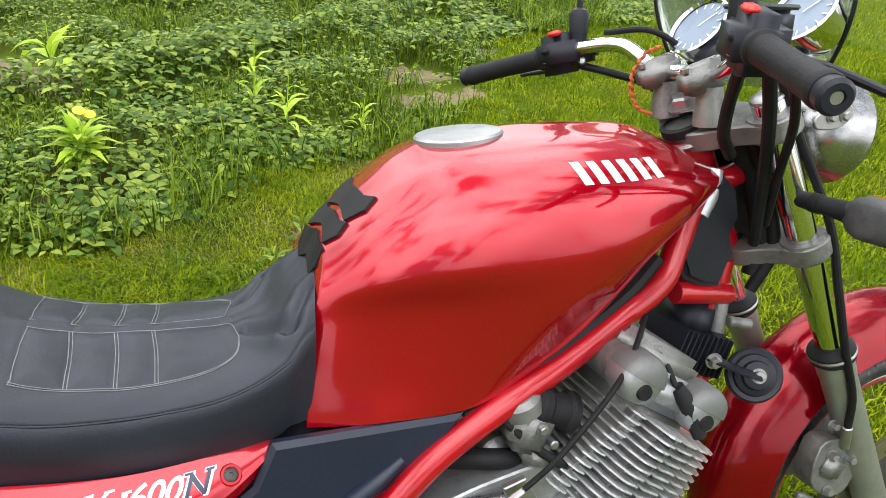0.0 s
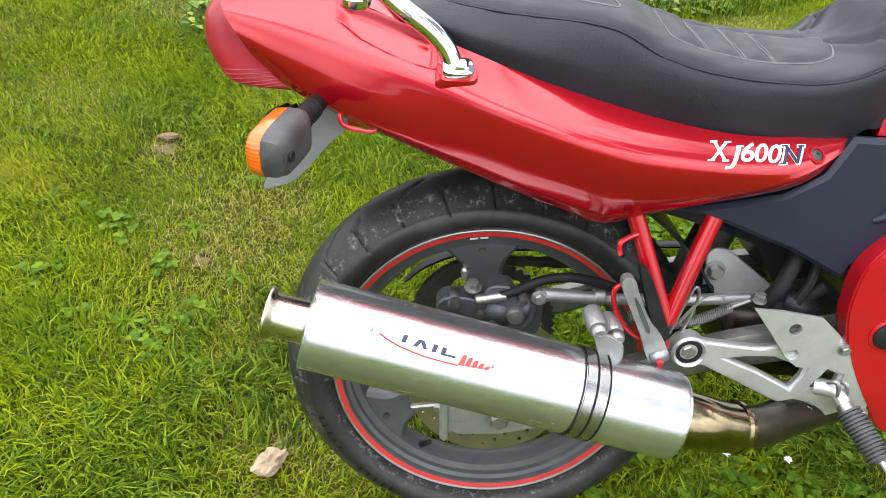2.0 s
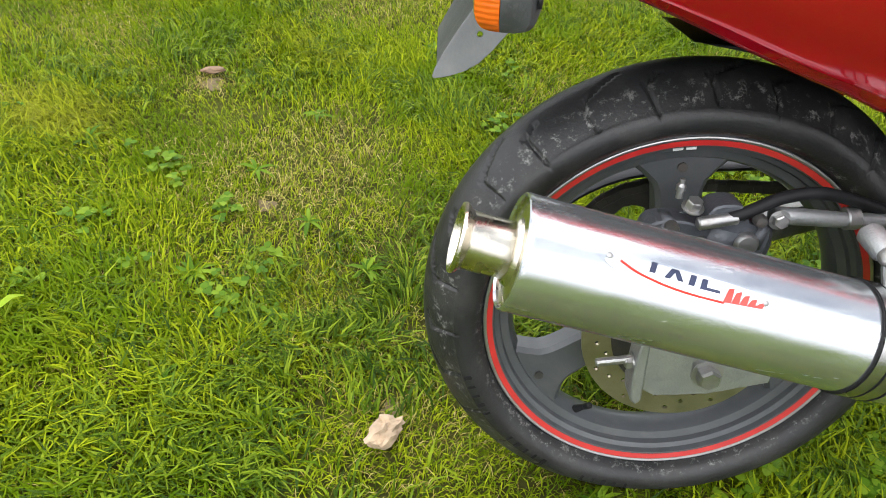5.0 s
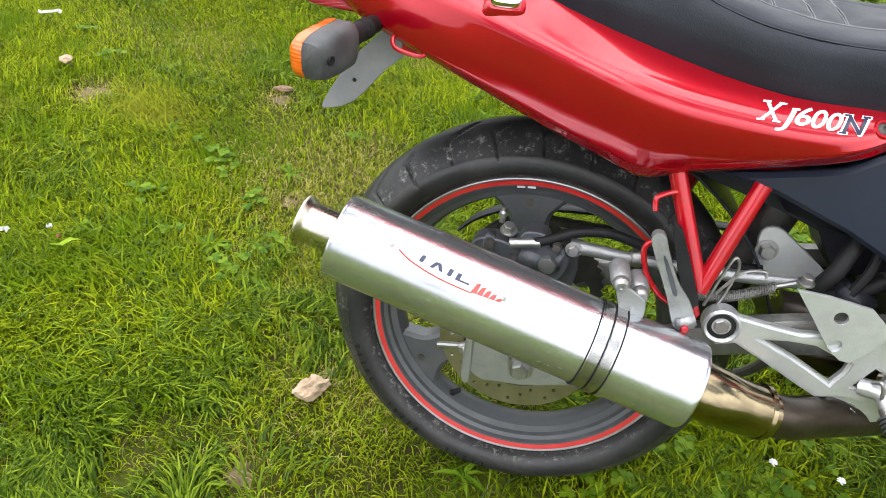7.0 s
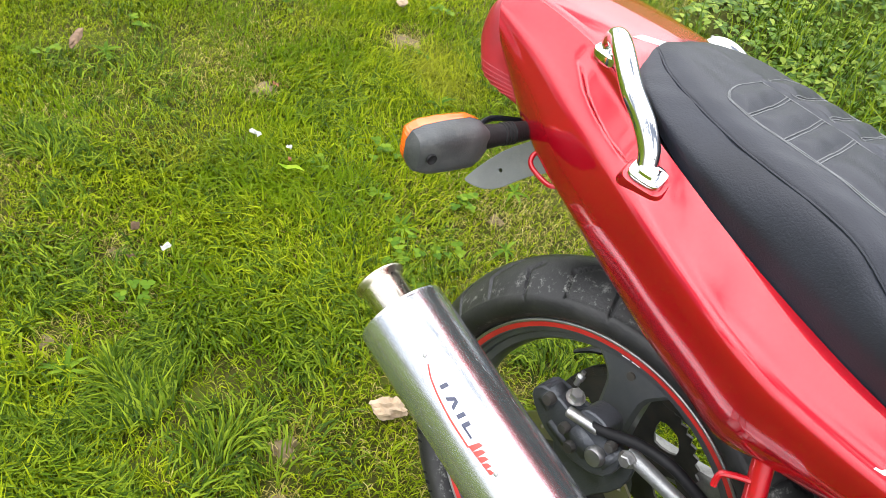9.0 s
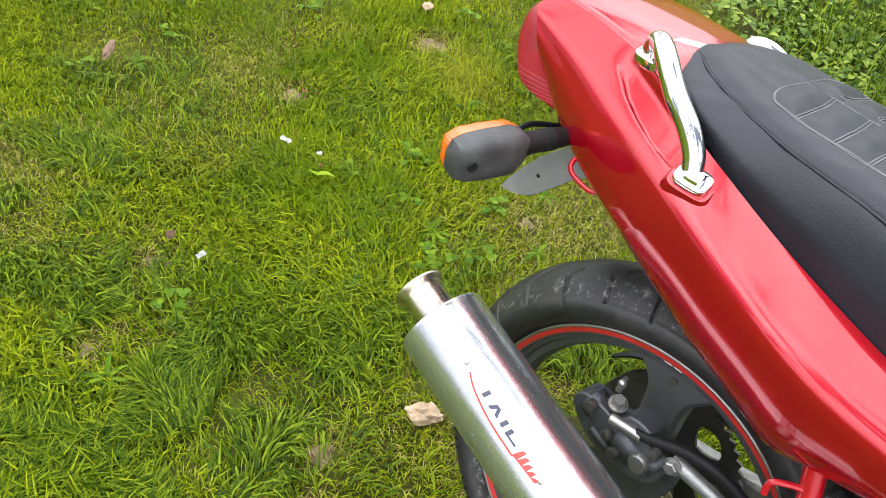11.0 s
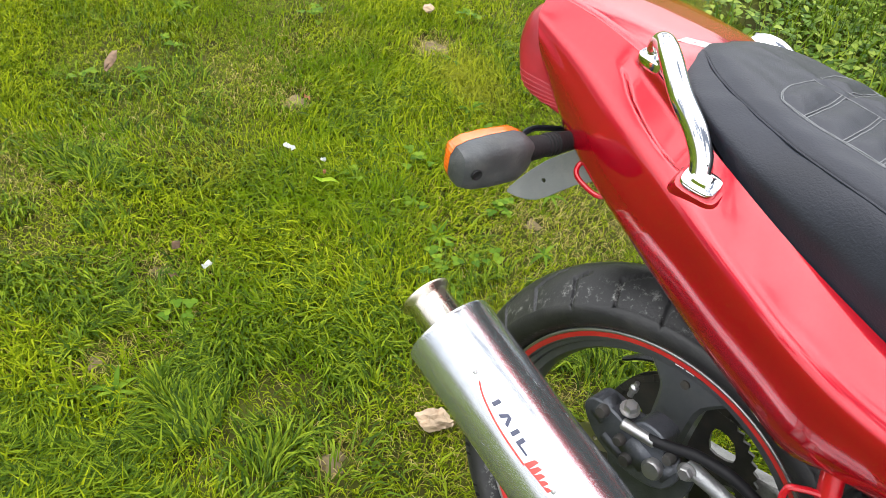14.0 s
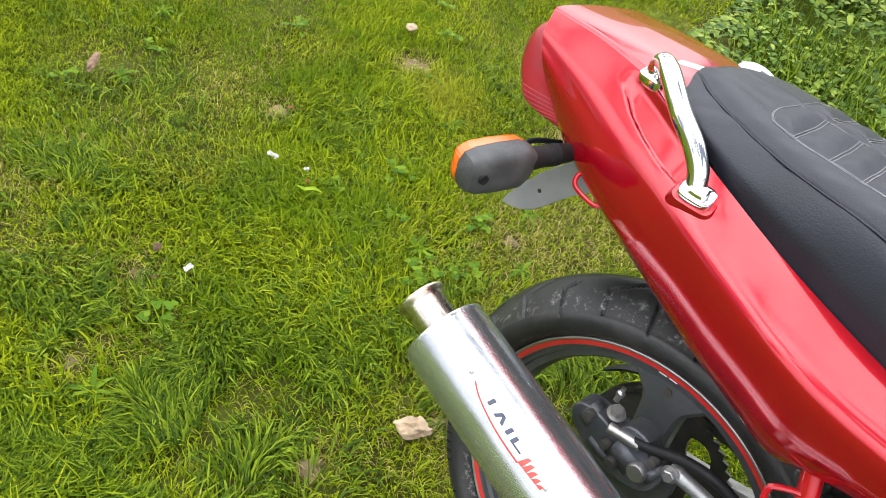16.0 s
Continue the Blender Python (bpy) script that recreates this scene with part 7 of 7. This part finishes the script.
# daisies, litter, stones, leaves
for x, y in ((.469, .095), (.578, .084), (.62, .20)):
    d = tagged(new("daisy"), "small white clover flower in the grass", "flower", "clover flowers")
    d.matrix_basis = Matrix.Translation((x, y, float(gz(x))))
    part("stalk", tube([(0, 0, 0), (.002, 0, .03), (0, 0, .045)], .001, 6), CLOVER, d)
    bm = bmesh.new()
    for j in range(22):
        a, e = j * 2.4, .2 + 1.2 * (j / 22)
        v = Vector((math.cos(a) * math.cos(e), math.sin(a) * math.cos(e), math.sin(e)))
        rod(Vector((0, 0, .046)), Vector((0, 0, .046)) + v * .008, .0013, 5, 0, bm)
    part("petals", bm, DAISY, d)


def lump_thing(name, x, y, size, material, label, category, seed, z=.02, turn=0, broken=False):
    bm = bmesh.new()
    bmesh.ops.create_icosphere(bm, subdivisions=3, radius=1)
    for v in bm.verts:
        q = v.co * 1.7 + Vector((seed * 3.1, seed, 0))
        v.co *= 1 + .35 * noise.noise(q) + .12 * noise.noise(q * 3.3) + (.30 * noise.cell(v.co * 2.1) if broken else 0)
    bm.transform(Matrix.Translation((x, y, float(gz(x)) + z)) @ Matrix.Rotation(turn, 4, "Z") @ Matrix.Diagonal((*size, 1)))
    return tagged(part(name, bm, material, None, label, smooth=not broken), category=category)


STONE = mat("pale_stone", (0.36, 0.27, 0.18), 0.9, 0, 0, 0.25, 40, 0.8, 200, (0.28, 0.18, 0.10), 45, 0.7)
BARK = mat("brown_bark", (0.16, 0.10, 0.06), 0.9, 0, 0, 0.4, 60, 0.8, 200)
PAPER = mat("white_paper", (0.75, 0.75, 0.74), 0.8, 0, 0, 0.06, 60, 0.3, 200)
BRICKRED = mat("reddish_clay", (0.38, 0.17, 0.09), 0.9, 0, 0, 0.3, 60, 0.6, 200)
lump_thing("stone", -.366, .043, (.031, .020, .015), STONE, "pale beige stone lying in the grass", "stone", 1, .030, .9, True)
lump_thing("stone", -1.598, 1.054, (.020, .016, .013), STONE, "small beige stone lying in the lawn", "stone", 2, .04)
lump_thing("stick", -1.774, .042, (.050, .012, .010), BARK, "piece of brown bark lying in the grass", "bark", 4, .055, 2.5)
lump_thing("stick", -.9, 1.14, (.030, .016, .007), BARK, "clump of brown dead grass and bark", "bark", 6, .024, .2)


def scrap(name, x, y, length, width, turn, material, label, category, z=.058, crumpled=False):
    bm = bmesh.new()
    rows = []
    for i in range(7):
        u = i / 6 - .5
        wv = width * ((.80 + .16 * math.sin(9 * u + 40 * x)) if crumpled else 1 - .9 * abs(2 * u) ** 2.4)
        fold = .22 * width if crumpled else 0
        rows.append([(u * length + fold * math.sin(5 * q + i), wv * q, .004 * math.sin(u * 9) + .006 * abs(q) + fold * math.sin(2.1 * i + 7 * q)) for q in (-.5, -.2, .2, .5)])
    grid_faces(bm, rows)
    bmesh.ops.solidify(bm, geom=list(bm.faces), thickness=.0006)
    bm.transform(Matrix.Translation((x, y, float(gz(x)) + z)) @ Matrix.Rotation(turn, 4, "Z") @ Matrix.Rotation(.15, 4, "Y"))
    return tagged(part(name, bm, material, None, label), category=category)


scrap("leaf", -1.022, .246, .064, .014, .95, LIME, "yellow-green fallen leaf on the lawn", "leaf")
scrap("paper_scrap", -1.181, .242, .026, .016, .4, PAPER, "small white scrap of paper on the lawn", "paper", crumpled=True)
scrap("paper_scrap", -1.091, .284, .012, .010, .9, PAPER, "tiny white scrap of paper on the lawn", "paper", crumpled=True)
scrap("paper_scrap", -.928, -.118, .024, .014, 1.9, PAPER, "small white scrap of paper on the lawn", "paper", crumpled=True)
scrap("paper_scrap", -1.843, 1.319, .075, .022, .9, PAPER, "crumpled white paper on the lawn", "paper", crumpled=True)
scrap("paper_scrap", -.42, 3.72, .06, .05, .3, PAPER, "crumpled white paper on bare earth", "paper", .02, crumpled=True)
scrap("dead_leaf", -1.016, -.143, .040, .018, 2.6, BARK, "dark brown dead leaf on the lawn", "leaf")
scrap("dead_leaf", -.940, -.187, .020, .008, 1.0, BARK, "dark brown dead leaf on the lawn", "leaf")
scrap("dead_leaf", -1.05, .26, .018, .008, 2.6, BRICKRED, "small reddish dead leaf on the lawn", "leaf")
scrap("dead_leaf", -1.34, .40, .022, .012, .3, BRICKRED, "small reddish dead leaf on the lawn", "leaf")
